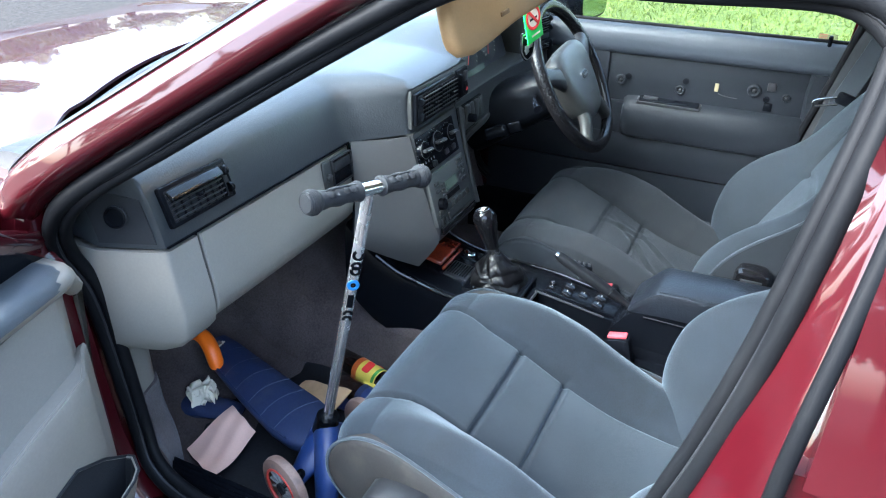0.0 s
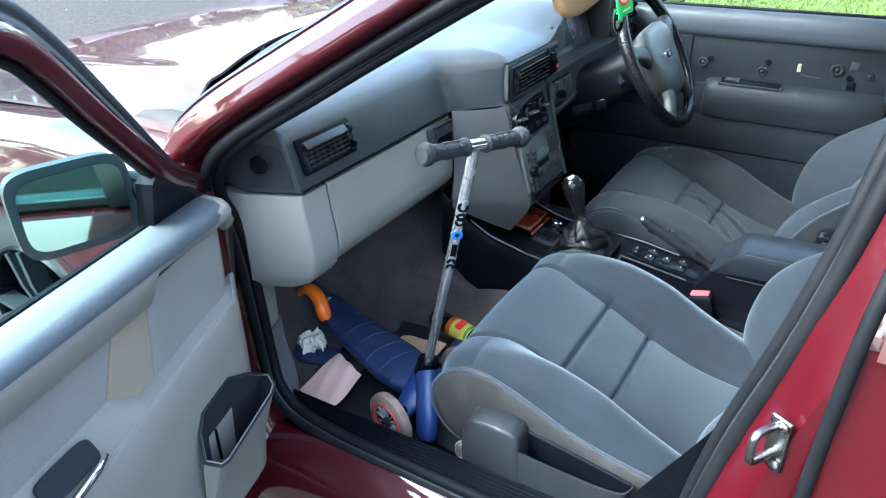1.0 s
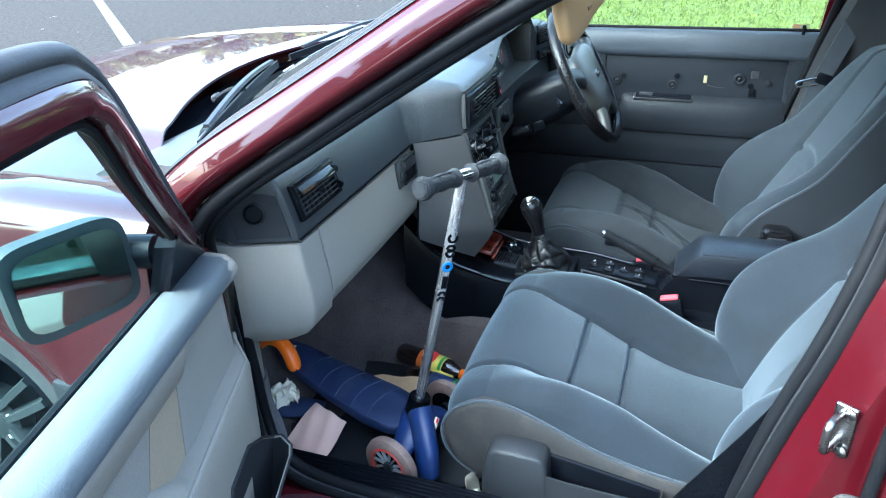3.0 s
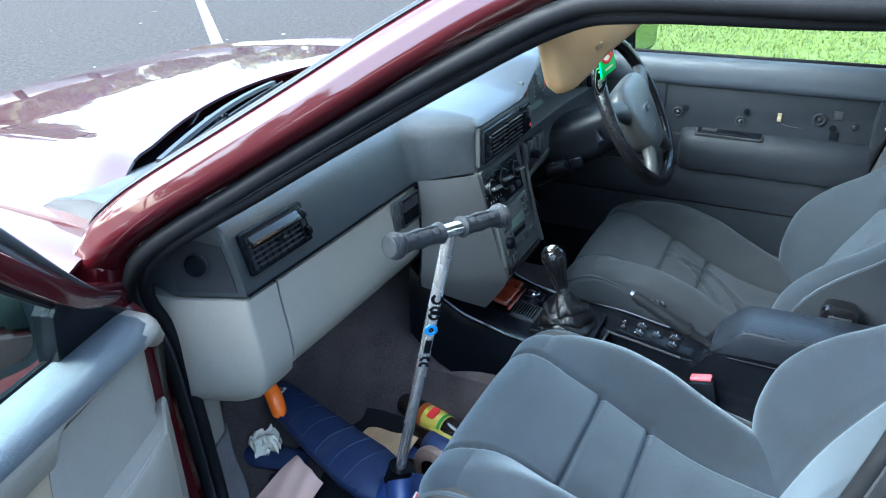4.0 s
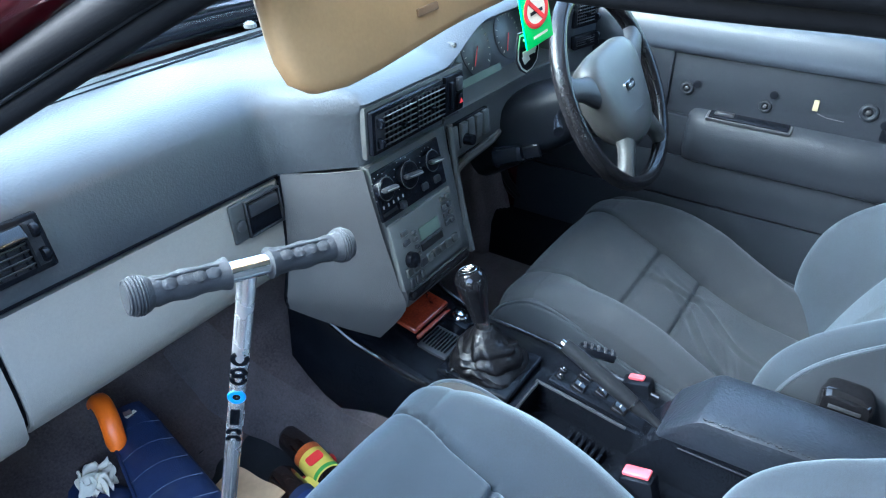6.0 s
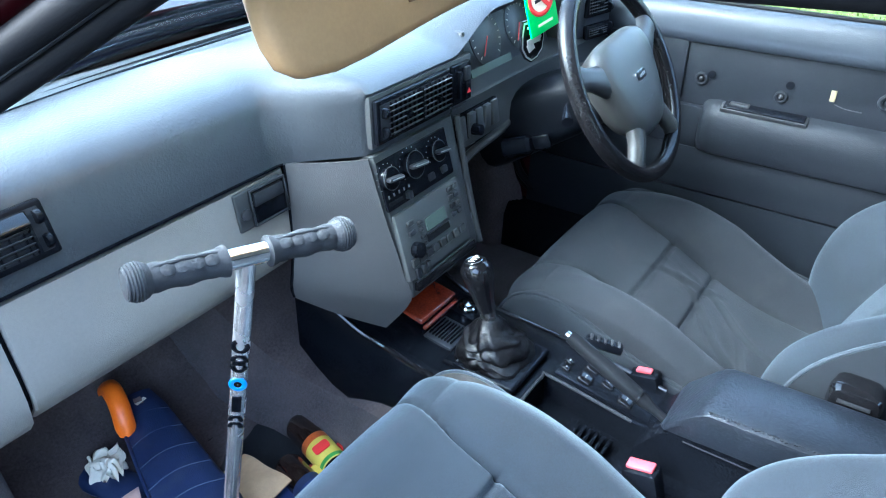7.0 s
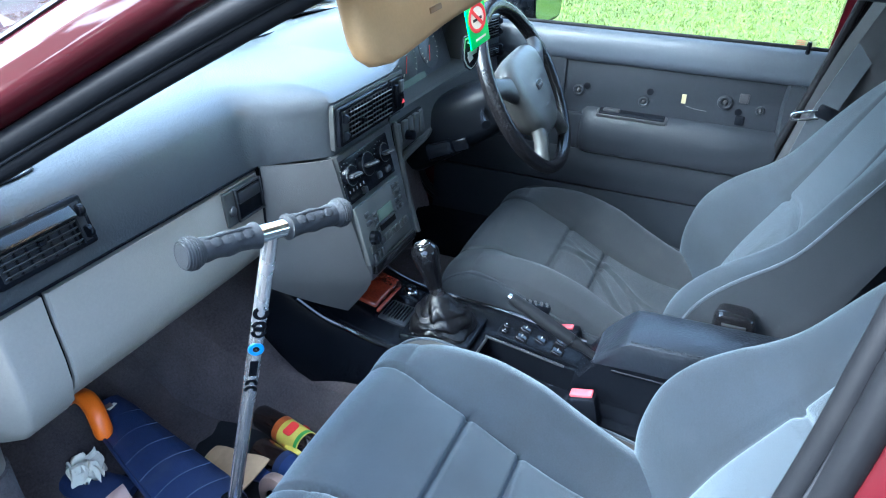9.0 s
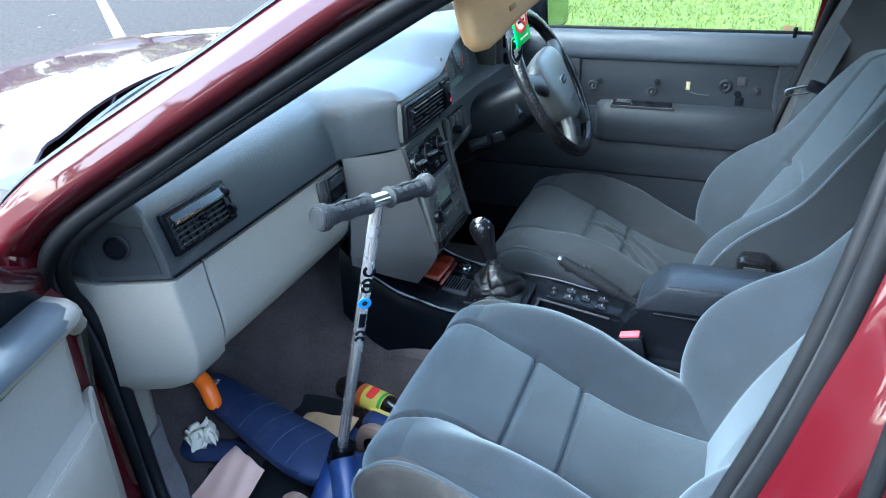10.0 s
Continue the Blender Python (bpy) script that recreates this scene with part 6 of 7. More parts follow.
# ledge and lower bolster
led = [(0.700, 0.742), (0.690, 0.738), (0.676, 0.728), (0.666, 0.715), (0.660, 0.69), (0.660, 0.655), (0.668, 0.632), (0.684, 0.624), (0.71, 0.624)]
bol = part("lower_bolster", loft(bmesh.new(), [[(x + dx, y, z) for x, z in led] for y, dx in ((0.425, 0.02), (0.415, 0.006), (0.395, 0.0), (0.3, 0), (0.1, 0), (-0.03, 0.0), (-0.04, 0.006))]), CARD_SHADED, ddoor, "grey vinyl bolster with grab tray")
part("front_panel", card_panel(0.82, 0.42, 0.625, 0.722, 0.682, 0.02, 0.006), CARD_SHADED, ddoor)
part("speaker_pod", card_panel(0.82, 0.475, 0.725, 0.858, 0.690, 0.02, 0.010), CARD_SHADED, ddoor)
part("lower_panel", slab(bmesh.new(), lambda u, v: (0.688 - 0.006 * math.sin(math.pi * v), lerp(0.82, -0.11, u), lerp(0.535, 0.630, v)), 10, 5, 0.01), CARD_SHADED, ddoor)
part("kick_panel", slab(bmesh.new(), lambda u, v: (0.676 + 0.012 * v, lerp(0.82, -0.11, u), lerp(0.38, 0.528, v)), 10, 5, 0.01), CARD_SHADED, ddoor)
tray = part("grab_tray", at_box((0.026, 0.172, 0.012), Matrix.Translation((0.684, 0.300, 0.7325)) @ Matrix.Rotation(radians(-22), 4, 'Y'), 0.004), SATIN, bol, "dark grab tray")
part("tray_well", at_box((0.022, 0.160, 0.006), Matrix.Translation((0.6825, 0.300, 0.7385)) @ Matrix.Rotation(radians(-22), 4, 'Y'), 0.003), BLACK, tray)
part("tray_grip", at_box((0.016, 0.04, 0.010), Matrix.Translation((0.686, 0.350, 0.7410)), 0.003), SATIN, tray)
for y, z, r in ((0.440, 0.779, 0.014), (0.278, 0.771, 0.013), (0.093, 0.796, 0.017), (0.014, 0.787, 0.010)):
    b = part("clip_boss", torus(bmesh.new(), r * 0.75, r * 0.28, Matrix.Translation((0.697, y, z)) @ Matrix.Rotation(radians(90), 4, 'Y'), 24, 8), CARD_SHADED, card)
    part("clip", lathe(bmesh.new(), [(0.005, 0), (0.005, 0.004), (0.0025, 0.006), (0, 0.006)], 12, Matrix.Translation((0.698, y, z)) @ Matrix.Rotation(radians(-90), 4, 'Y')), SATIN, b)
for y, z in ((0.420, 0.791), (0.266, 0.797), (0.060, 0.777)):
    part("clip_hole", lathe(bmesh.new(), [(0.008, 0), (0.008, 0.0035), (0, 0.0035)], 14, Matrix.Translation((0.6985, y, z)) @ Matrix.Rotation(radians(-90), 4, 'Y')), BLACK, card)
for y, z, mt in ((0.053, 0.810, SATIN), (0.053, 0.757, BLACK)):
    part("square_hole", at_box((0.006, 0.021, 0.022), Matrix.Translation((0.6985, y, z)), 0.002), mt, card)
part("yellowed_label", at_box((0.004, 0.010, 0.022), Matrix.Translation((0.6975, 0.186, 0.791)), 0.001), surface("old_tape", (0.15, 0.13, 0.07), 0.7), card)
part("glue_line", tube(bmesh.new(), smooth_path([(0.6975, 0.18, 0.775), (0.6975, 0.16, 0.770), (0.6975, 0.13, 0.7685)], 4), 0.0010, 6), SLAT, card)
part("lock_pin", lathe(bmesh.new(), [(0.005, 0), (0.004, 0.014), (0.0055, 0.020), (0.004, 0.026), (0, 0.026)], 12, Matrix.Translation((0.694, -0.052, 0.926))), BLACK, ddoor)
part("inner_waist_seal", tube(bmesh.new(), [(0.712, y, 0.932 + 0.005 * (0.5 - y)) for y in np.linspace(0.78, -0.115, 8)], 0.005, 8), SEAL, ddoor)
dg = part("window_glass", slab(bmesh.new(), lambda u, v: (0.728 - 0.135 * v, lerp(lerp(0.80, 0.36, v), -0.10, u), lerp(0.915, 1.24, v)), 6, 6, 0.004), GLASS, ddoor, "clear side window with a small sticker")
dg.visible_shadow = False
gst = frame_m((0.722, -0.045, 0.945), (0, -1, 0), (-1, 0, 0.2))
stk = part("sticker", at_box((0.045, 0.013, 0.0008), gst @ Matrix.Translation((0, 0, 0.004)), 0), surface("sticker_film", (0.15, 0.16, 0.06), 0.5), dg)
for k in range(3):
    part("print_bar", at_box((0.018, 0.0016, 0.0006), gst @ Matrix.Translation((-0.010, -0.004 + 0.004 * k, 0.0048))), surface("print_red", (0.30, 0.06, 0.04), 0.6) if k == 0 else bpy.data.materials["print_red"], stk)
fr = [(0.735, 0.84, 0.93), (0.70, 0.72, 1.02), (0.655, 0.55, 1.14), (0.62, 0.40, 1.23), (0.605, 0.30, 1.258), (0.603, 0.10, 1.265), (0.607, -0.06, 1.26), (0.63, -0.115, 1.19), (0.685, -0.11, 1.05), (0.730, -0.105, 0.93)]
part("window_frame", sweep(bmesh.new(), smooth_path(fr, 6), [(-0.012, -0.016), (0.012, -0.016), (0.012, 0.016), (-0.012, 0.016)], up=(1, 0.01, 0)), RED, ddoor)
# far door mirror
fm = thing("door_mirror", (0.82, 0.72, 0.98), "dark red door mirror outside the driver's window", "mirror", "door mirrors")
mh = frame_m((0.905, 0.605, 0.955), (1, -0.12, 0), (-0.12, -1, 0.05))
def mirror_shell(m, w, h, d):
    rings = []
    for z, s in ((0, 1.0), (0.012, 1.0), (-0.02, 0.98), (-0.05, 0.86), (-d, 0.5), (-d - 0.01, 0.1)):
        rings.append([m @ V(s * w / 2 * c * (abs(c) ** 5 + abs(q) ** 5) ** (-1 / 5), s * h / 2 * q * (abs(c) ** 5 + abs(q) ** 5) ** (-1 / 5), z) for c, q in ((math.cos(2 * math.pi * k / 88), math.sin(2 * math.pi * k / 88)) for k in range(88))])
    rings = [rings[1], rings[0]] + rings[2:]
    return loft(bmesh.new(), rings)


part("housing", mirror_shell(mh, 0.20, 0.125, 0.09), BLACK, fm)
part("mirror_glass", superplate(mh @ Matrix.Translation((0, 0, 0.0125)), 0.184, 0.110, 0.003), MIRROR_DIMMED, fm)
part("mount", at_box((0.08, 0.05, 0.03), Matrix.Translation((0.80, 0.65, 0.93)), 0.01), BLACK, fm)

# ---- passenger door, wide open ----
HINGE = V(-0.79, 0.88, 0)
TH = radians(75)
DA, DN = V(-math.sin(TH), -math.cos(TH), 0), V(math.cos(TH), -math.sin(TH), 0)


def dp(a, n, z):
    """A place on the open door: a along it from the hinge, n towards the cabin side."""
    return HINGE + DA * a + DN * n + V(0, 0, z)


def dm(a, n, z):
    """A pose on the open door: x along it, y up, z towards the cabin side."""
    return Matrix.Translation(dp(a, n, z)) @ Matrix(((DA.x, 0, DN.x, 0), (DA.y, 0, DN.y, 0), (0, 1, 0, 0), (0, 0, 0, 1)))


L = 0.98
rise = lambda a: 0.875 + 0.02 * a
door = part("door", slab(bmesh.new(), lambda u, v: dp(lerp(0.012, L, u), -0.035 - 0.018 * math.sin(math.pi * v) + 0.050 * v ** 6, lerp(0.22, rise(lerp(0, L, u)) - 0.012, v)), 14, 12, 0.012), RED, car, "wide open red passenger door")
# pressed shell edge round the card
part("door_shell", loft(bmesh.new(), [[dp(a, n, z) for n, z in ((-0.02, 0.24), (0.048, 0.26), (0.048, rise(a) - 0.02), (0.032, rise(a) - 0.004), (0.018, rise(a) - 0.014), (-0.02, 0.70))] for a in (0.01, 0.05, 0.3, 0.7, L)]), RED, door)
# card: padded ledge, face, lower bin
rings = []
for a in [0.014, 0.017, 0.022, 0.030, 0.042, 0.06, 0.08, 0.15, 0.222, 0.228, 0.234, 0.240, 0.246, 0.30] + list(np.linspace(0.36, L - 0.02, 10)):
    sh = 0.026 * (1 - ease(0.012, 0.06, a))
    drop = 0.035 * (1 - ease(0.012, 0.06, a)) ** 2
    low = 0.040 * ease(0.224, 0.244, a)
    prof_n = [(0.034, 0.002), (0.042, 0.008), (0.082, 0.004), (0.092, -0.003), (0.096, -0.012), (0.092, -0.022 - 0.3 * low), (0.082, -0.032 - 0.8 * low), (0.0665, -0.038 - low), (0.0645, -0.048 - low), (0.062, -0.16), (0.060, -0.30), (0.058, -0.48), (0.045, -0.50), (0.040, -0.3)]
    rings.append([dp(a, max(0.036, n - sh * (n > 0.045)), rise(a) + z - (drop if z > -0.09 else 0)) for n, z in prof_n])
dcard = part("door_card", loft(bmesh.new(), rings), CARD, door, "light grey vinyl door card", sharp=50)
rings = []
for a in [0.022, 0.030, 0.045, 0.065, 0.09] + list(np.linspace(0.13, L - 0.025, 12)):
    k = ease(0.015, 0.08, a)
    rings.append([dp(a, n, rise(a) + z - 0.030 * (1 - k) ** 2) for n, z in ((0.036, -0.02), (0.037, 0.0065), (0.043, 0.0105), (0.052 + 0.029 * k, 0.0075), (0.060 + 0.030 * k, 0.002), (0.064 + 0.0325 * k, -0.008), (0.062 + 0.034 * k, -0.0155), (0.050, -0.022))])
part("window_ledge", loft(bmesh.new(), rings), LEDGE_SKY, dcard, "padded vinyl window ledge, its blue-grey colour holding the sky's tint", sharp=60)
# cloth field and tan strip
part("front_panel", slab(bmesh.new(), lambda u, v: dp(lerp(lerp(0.264, 0.237, v), lerp(0.066, 0.074, v), u), 0.0690 - 0.003 * (abs(u - 0.5) > 0.47), lerp(0.685, lerp(0.836, 0.844, u), v)), 16, 10, 0.006), GREY, dcard, "smooth grey raised door panel")
part("tan_cloth", slab(bmesh.new(), lambda u, v: dp(lerp(lerp(0.348, 0.312, v), lerp(0.264, 0.240, v), u), 0.0665, lerp(lerp(0.735, 0.682, u), 0.812, v)), 8, 6, 0.004), TANCLOTH, dcard, "tan ribbed cloth inset")
part("cloth_field", slab(bmesh.new(), lambda u, v: dp(lerp(0.95, lerp(0.350, 0.314, v), u), 0.0665, lerp(lerp(0.70, 0.735, u), 0.812, v)), 10, 6, 0.004), RIB, dcard, "grey ribbed cloth panel")
part("card_crease", tube(bmesh.new(), smooth_path([dp(0.088, 0.0715, 0.8455), dp(0.16, 0.0715, 0.8415), dp(0.232, 0.0715, 0.8365)], 4), 0.0022, 6), SATIN, dcard)
# lower panel, its crisp ridge falling towards the rear
ridge = lambda a: curve([(0.0, 0.740), (0.05, 0.735), (0.18, 0.722), (0.354, 0.694), (0.60, 0.655), (1.0, 0.60)], a)
rings = []
for a in [0.030, 0.040, 0.06, 0.09] + list(np.linspace(0.13, L - 0.03, 16)):
    k = ease(0.025, 0.10, a)
    zr = ridge(a)
    rings.append([dp(a, n, z) for n, z in ((0.050, zr - 0.004), (0.058 + 0.036 * k, zr + 0.002), (0.062 + 0.039 * k, zr - 0.001), (0.062 + 0.041 * k, zr - 0.006), (0.062 + 0.040 * k, zr - 0.06), (0.062 + 0.037 * k, zr - 0.16), (0.060 + 0.034 * k, zr - 0.24), (0.058 + 0.02 * k, 0.375), (0.045, 0.37))])
bolster = part("lower_panel", loft(bmesh.new(), rings), CARD, dcard, "light grey vinyl lower panel", sharp=40)
part("ridge_bead", tube(bmesh.new(), [dp(a, 0.058 + 0.040 * ease(0.025, 0.10, a), ridge(a) + 0.0005) for a in np.linspace(0.05, 0.95, 22)], 0.0022, 8), CARD, bolster)
# sloping arm shelf with dark cup and pull
shelf_z = lambda a: curve([(0.255, 0.676), (0.264, 0.684), (0.348, 0.738), (0.60, 0.735), (0.95, 0.70)], a)
part("arm_shelf", loft(bmesh.new(), [[dp(a, 0.060, shelf_z(a) + 0.002), dp(a, 0.068, shelf_z(a)), dp(a, 0.084, lerp(shelf_z(a), ridge(a), 0.52)), dp(a, 0.098, ridge(a) + 0.001), dp(a, 0.098, ridge(a) - 0.02), dp(a, 0.060, ridge(a) - 0.02)] for a in (0.285, 0.30, 0.32, 0.348, 0.40, 0.50, 0.60, 0.75, 0.93)]), CARD, dcard, "grey vinyl arm shelf")
cup = part("pull_cup", superplate(dm(0.445, 0.0865, 0.714) @ Matrix.Rotation(radians(-32), 4, 'X'), 0.085, 0.034, 0.005), TRAYBLACK, dcard, "dark door pull cup")
part("pull_handle", tube(bmesh.new(), smooth_path([dp(0.40, 0.098, 0.700), dp(0.43, 0.110, 0.704), dp(0.50, 0.112, 0.694), dp(0.53, 0.100, 0.682)], 5), 0.0055, 10), CHROME, cup)
# map pocket at the front foot of the card
pocket_ring = [dp(0.062, 0.106, 0.566), dp(0.100, 0.1025, 0.596), dp(0.150, 0.1015, 0.624), dp(0.222, 0.1015, 0.616), dp(0.240, 0.103, 0.590), dp(0.258, 0.116, 0.556), dp(0.254, 0.140, 0.552), dp(0.240, 0.144, 0.551), dp(0.104, 0.144, 0.567), dp(0.086, 0.140, 0.571), dp(0.066, 0.120, 0.572), dp(0.062, 0.106, 0.566)]
pm = sum(pocket_ring[:-1], V(0, 0, 0)) / (len(pocket_ring) - 1)
rim = [lerp(p, q, k / 4) for p, q in zip(pocket_ring, pocket_ring[1:]) for k in range(4)]


def sunk(t, grow):
    """The pocket's rim, drawn inwards and sunk towards the foot of the door."""
    out_ = []
    for q in rim:
        c = lerp(pm, q, grow)
        a_, n_ = (c - HINGE).dot(DA), (c - HINGE).dot(DN)
        out_.append(dp(lerp(a_, 0.18, 0.10 * t), lerp(n_, 0.085, 0.75 * t), lerp(c.z, 0.43, t)))
    return out_


# Shade inside the pocket is put into its dark lining and rib colours.
pk = part("map_pocket", loft(bmesh.new(), [sunk(0.0, 0.99), sunk(0.03, 0.95), sunk(0.35, 0.92), sunk(0.75, 0.85), sunk(0.8, 0.3)], True, False), TRAYBLACK, dcard, "map pocket with the recess's shade in its dark lining", sharp=30)
part("pocket_shell", loft(bmesh.new(), [sunk(0.0, 1.03), sunk(0.3, 1.03), sunk(0.7, 1.02), [V(q.x, q.y, 0.385) for q in sunk(1.0, 1.0)]], True, False), CARD, dcard, "scuffed light grey bin wall")
part("pocket_rim", tube(bmesh.new(), [q + DN * 0.001 for q in rim + rim[:1]], 0.0022, 8), SATIN, pk)
part("rim_edge", tube(bmesh.new(), [lerp(pm, q, 0.965) + V(0, 0, 0.0005) for q in rim + rim[:1]], 0.0014, 6), CARD, pk)
part("pocket_rib", at_box((0.004, 0.06, 0.004), dm(0.20, 0.100, 0.535), 0.001), BLACK, pk)
# waist seal, window frame, glass
part("waist_seal", tube(bmesh.new(), [dp(a, 0.030, rise(a) + 0.003) for a in np.linspace(0.10, L, 8)], 0.007, 8), SEAL, door)
FRM = [(0.025, 0.015, 0.880), (0.09, 0.045, 0.918), (0.165, 0.072, 0.965), (0.295, 0.110, 1.082), (0.375, 0.138, 1.155), (0.415, 0.150, 1.186), (0.46, 0.158, 1.199), (0.60, 0.163, 1.203), (0.80, 0.163, 1.205), (0.93, 0.155, 1.19), (0.98, 0.11, 1.08), (L, 0.03, 0.90)]
path = smooth_path([dp(*q) for q in FRM], 7)
part("window_frame", sweep(bmesh.new(), path, [(-0.008, -0.014), (0.000, -0.018), (0.020, -0.014), (0.024, 0.008), (0.012, 0.016), (-0.004, 0.013)], up=tuple(DN)), RED, door, "glossy red window frame", sharp=70)
cen = dp(0.5, 0, 1.0)
rub = [(0.018, -0.012), (0.018, 0.006), (0.022, 0.010), (0.027, 0.008), (0.030, 0.002), (0.0325, 0.001), (0.035, 0.003), (0.041, 0.003), (0.046, -0.003), (0.048, -0.010), (0.044, -0.018), (0.03, -0.022)]
part("frame_rubber", loft(bmesh.new(), [[q + ((q - cen) - DN * (q - cen).dot(DN)).normalized() * a + DN * b for a, b in rub] for q in path[6:]]), RUBBER, door, "ridged grey-black rubber round the window frame", sharp=60)
inn = [q - ((q - cen) - DN * (q - cen).dot(DN)).normalized() * 0.010 for q in path]
part("glass_channel", tube(bmesh.new(), inn[4:], 0.005, 8), SEAL, door)
og = part("window_glass", slab(bmesh.new(), lambda u, v: dp(lerp(lerp(0.06, 0.42, v), 0.965, u), 0.020 + 0.135 * v, lerp(0.86, 1.195, v)), 6, 6, 0.004), DOORGLASS, door, "clear side window glass")
og.visible_shadow = False
part("mirror_triangle", loft(bmesh.new(), [[dp(a, 0.024 + 0.40 * (z - 0.86) + n, z) for a, z in ((0.030, 0.872), (0.165, 0.876), (0.188, 0.960), (0.182, 0.972), (0.165, 0.965), (0.08, 0.908))] for n in (-0.012, 0.014)]), BLACK, door, "black plastic mirror triangle")
om = thing("door_mirror", dp(0.10, -0.10, 0.90), "red door mirror with dark surround on the open door", "mirror", "door mirrors")
omf = frame_m(V(-0.974, 0.909, 0.908), V(-0.95, 0.31, 0.0), V(-0.31, -0.95, 0.12))
part("housing", mirror_shell(omf, 0.160, 0.126, 0.080), surface("mirror_shell", (0.019, 0.026, 0.026), 0.5, 0, 0.1), om)
part("mirror_glass", superplate(omf @ Matrix.Translation((0, 0, 0.0135)) @ Matrix.Rotation(radians(-5), 4, 'X'), 0.138, 0.104, 0.003), MIRROR_DIMMED, om)
part("mount", tube(bmesh.new(), [dp(0.09, 0.0, 0.905), dp(0.09, -0.05, 0.905), V(-0.93, 0.93, 0.90)], 0.024, 10), BLACK, om)


# ---- sun visor ----
vis = thing("sun_visor", (-0.33, 0.39, 1.23), "tan vinyl sun visor folded down", "sun visor")


def visor_outline(n=48):
    pts = []
    w, h = 0.40, 0.150
    for k in range(n):
        a = 2 * math.pi * k / n
        c, s = math.cos(a), math.sin(a)
        e = (abs(c) ** 6 + abs(s) ** 6) ** (-1 / 6)
        pts.append((w / 2 * e * c, h / 2 * e * s - (0.012 * ease(0.02, -0.2, w / 2 * e * c) if s < 0 else 0)))
    return pts


vm = frame_m((-0.345, 0.392, 1.209), (0.985, -0.02, 0.055), (0.02, -0.98, 0.20))
rings = []
for z, s in ((-0.011, 0.90), (-0.009, 0.965), (-0.004, 1.0), (0.004, 1.0), (0.009, 0.965), (0.011, 0.90)):
    rings.append([vm @ V(x * (1 - (1 - s) * 0.4), y * s, z) for x, y in visor_outline()])
part("visor_body", loft(bmesh.new(), rings), TAN, vis, "tan padded vinyl", sharp=60)
mc = vm @ Matrix.Translation((0.05, 0.012, 0.0115))
part("mirror_lid", at_box((0.15, 0.085, 0.004), mc, 0.002), TAN, vis)
part("lid_notch", at_box((0.026, 0.006, 0.003), mc @ Matrix.Translation((-0.105, -0.066, 0.000)), 0.001), surface("brown_notch", (0.16, 0.09, 0.04), 0.6), vis)
part("pivot_rod", tube(bmesh.new(), [vm @ V(-0.17, 0.07, 0), vm @ V(0.19, 0.072, 0), vm @ V(0.21, 0.09, 0)], 0.006, 8), SATIN, vis)
part("visor_clip", at_box((0.03, 0.02, 0.05), vm @ Matrix.Translation((0.18, 0.092, 0)), 0.005), HEAD, vis)

# ---- things hanging from the mirror ----
hang = V(-0.032, 0.458, 1.068)
tag = thing("no_smoking_card", hang, "bright green card with red no-smoking sign, hanging", "air freshener")
tm = frame_m(hang, V(0.90, -0.25, -0.10), V(-0.30, -0.94, 0.10)) @ Matrix.Rotation(radians(20), 4, 'Z')
part("card", at_box((0.050, 0.070, 0.003), tm, 0.001), GREEN, tag)
part("sign_disc", lathe(bmesh.new(), [(0.020, 0), (0.020, 0.0006), (0, 0.0006)], 28, tm @ Matrix.Translation((0, 0.008, 0.0016))), WHITE, tag)
part("sign_ring", torus(bmesh.new(), 0.0195, 0.0030, tm @ Matrix.Translation((0, 0.008, 0.0025)), 40, 8, flat=0.3), SIGNRED, tag)
part("sign_bar", at_box((0.038, 0.005, 0.0012), tm @ Matrix.Translation((0, 0.008, 0.0029)) @ Matrix.Rotation(radians(-50), 4, 'Z'), 0), SIGNRED, tag)
part("sign_cigarette", at_box((0.022, 0.004, 0.0008), tm @ Matrix.Translation((0, 0.006, 0.0024)), 0), SATIN, tag)
part("print_bar", at_box((0.026, 0.003, 0.0006), tm @ Matrix.Translation((0.002, -0.024, 0.0018)), 0), WHITE, tag)
part("string", tube(bmesh.new(), [tm @ V(0, 0.034, 0), V(-0.05, 0.44, 1.20), V(-0.045, 0.43, 1.305)], 0.001, 6), BLACK, tag)
bh = V(-0.036, 0.464, 1.018)
badge = thing("shield_pendant", bh, "black and silver shield pendant hanging under the card", "pendant")
bm_ = frame_m(bh, V(0.94, -0.28, -0.12), V(-0.30, -0.94, 0.10))


def shield(s, z0, z1):
    pts = [(-0.026, 0.030), (-0.012, 0.033), (0.0, 0.031), (0.012, 0.033), (0.026, 0.030), (0.028, 0.008), (0.026, -0.012), (0.014, -0.026), (0.0, -0.032), (-0.014, -0.026), (-0.026, -0.012), (-0.028, 0.008)]
    return loft(bmesh.new(), [[bm_ @ V(x * s * 0.74, y * s * 0.80 + 0.004, z) for x, y in pts] for z in (z0, z1)])


part("shield", shield(1.0, -0.002, 0.001), BLACK, badge)
part("rim", shield(0.93, 0.001, 0.0016), surface("pewter", (0.45, 0.45, 0.43), 0.35, 0.8), badge)
part("field", shield(0.84, 0.0016, 0.0022), BLACK, badge)
em = bmesh.new()
for x, y, w, h, a in ((0, 0.002, 0.032, 0.010, 0.3), (-0.006, -0.008, 0.016, 0.014, 0.6), (0.008, 0.008, 0.018, 0.011, -0.4), (0, 0.021, 0.036, 0.004, 0)):
    box(em, (w * 0.72, h * 0.75, 0.0010), bm_ @ Matrix.Translation((x * 0.72, y * 0.78 + 0.004, 0.0028)) @ Matrix.Rotation(a, 4, 'Z'), 0.0004, 1)
part("emblem", em, bpy.data.materials["pewter"], badge)
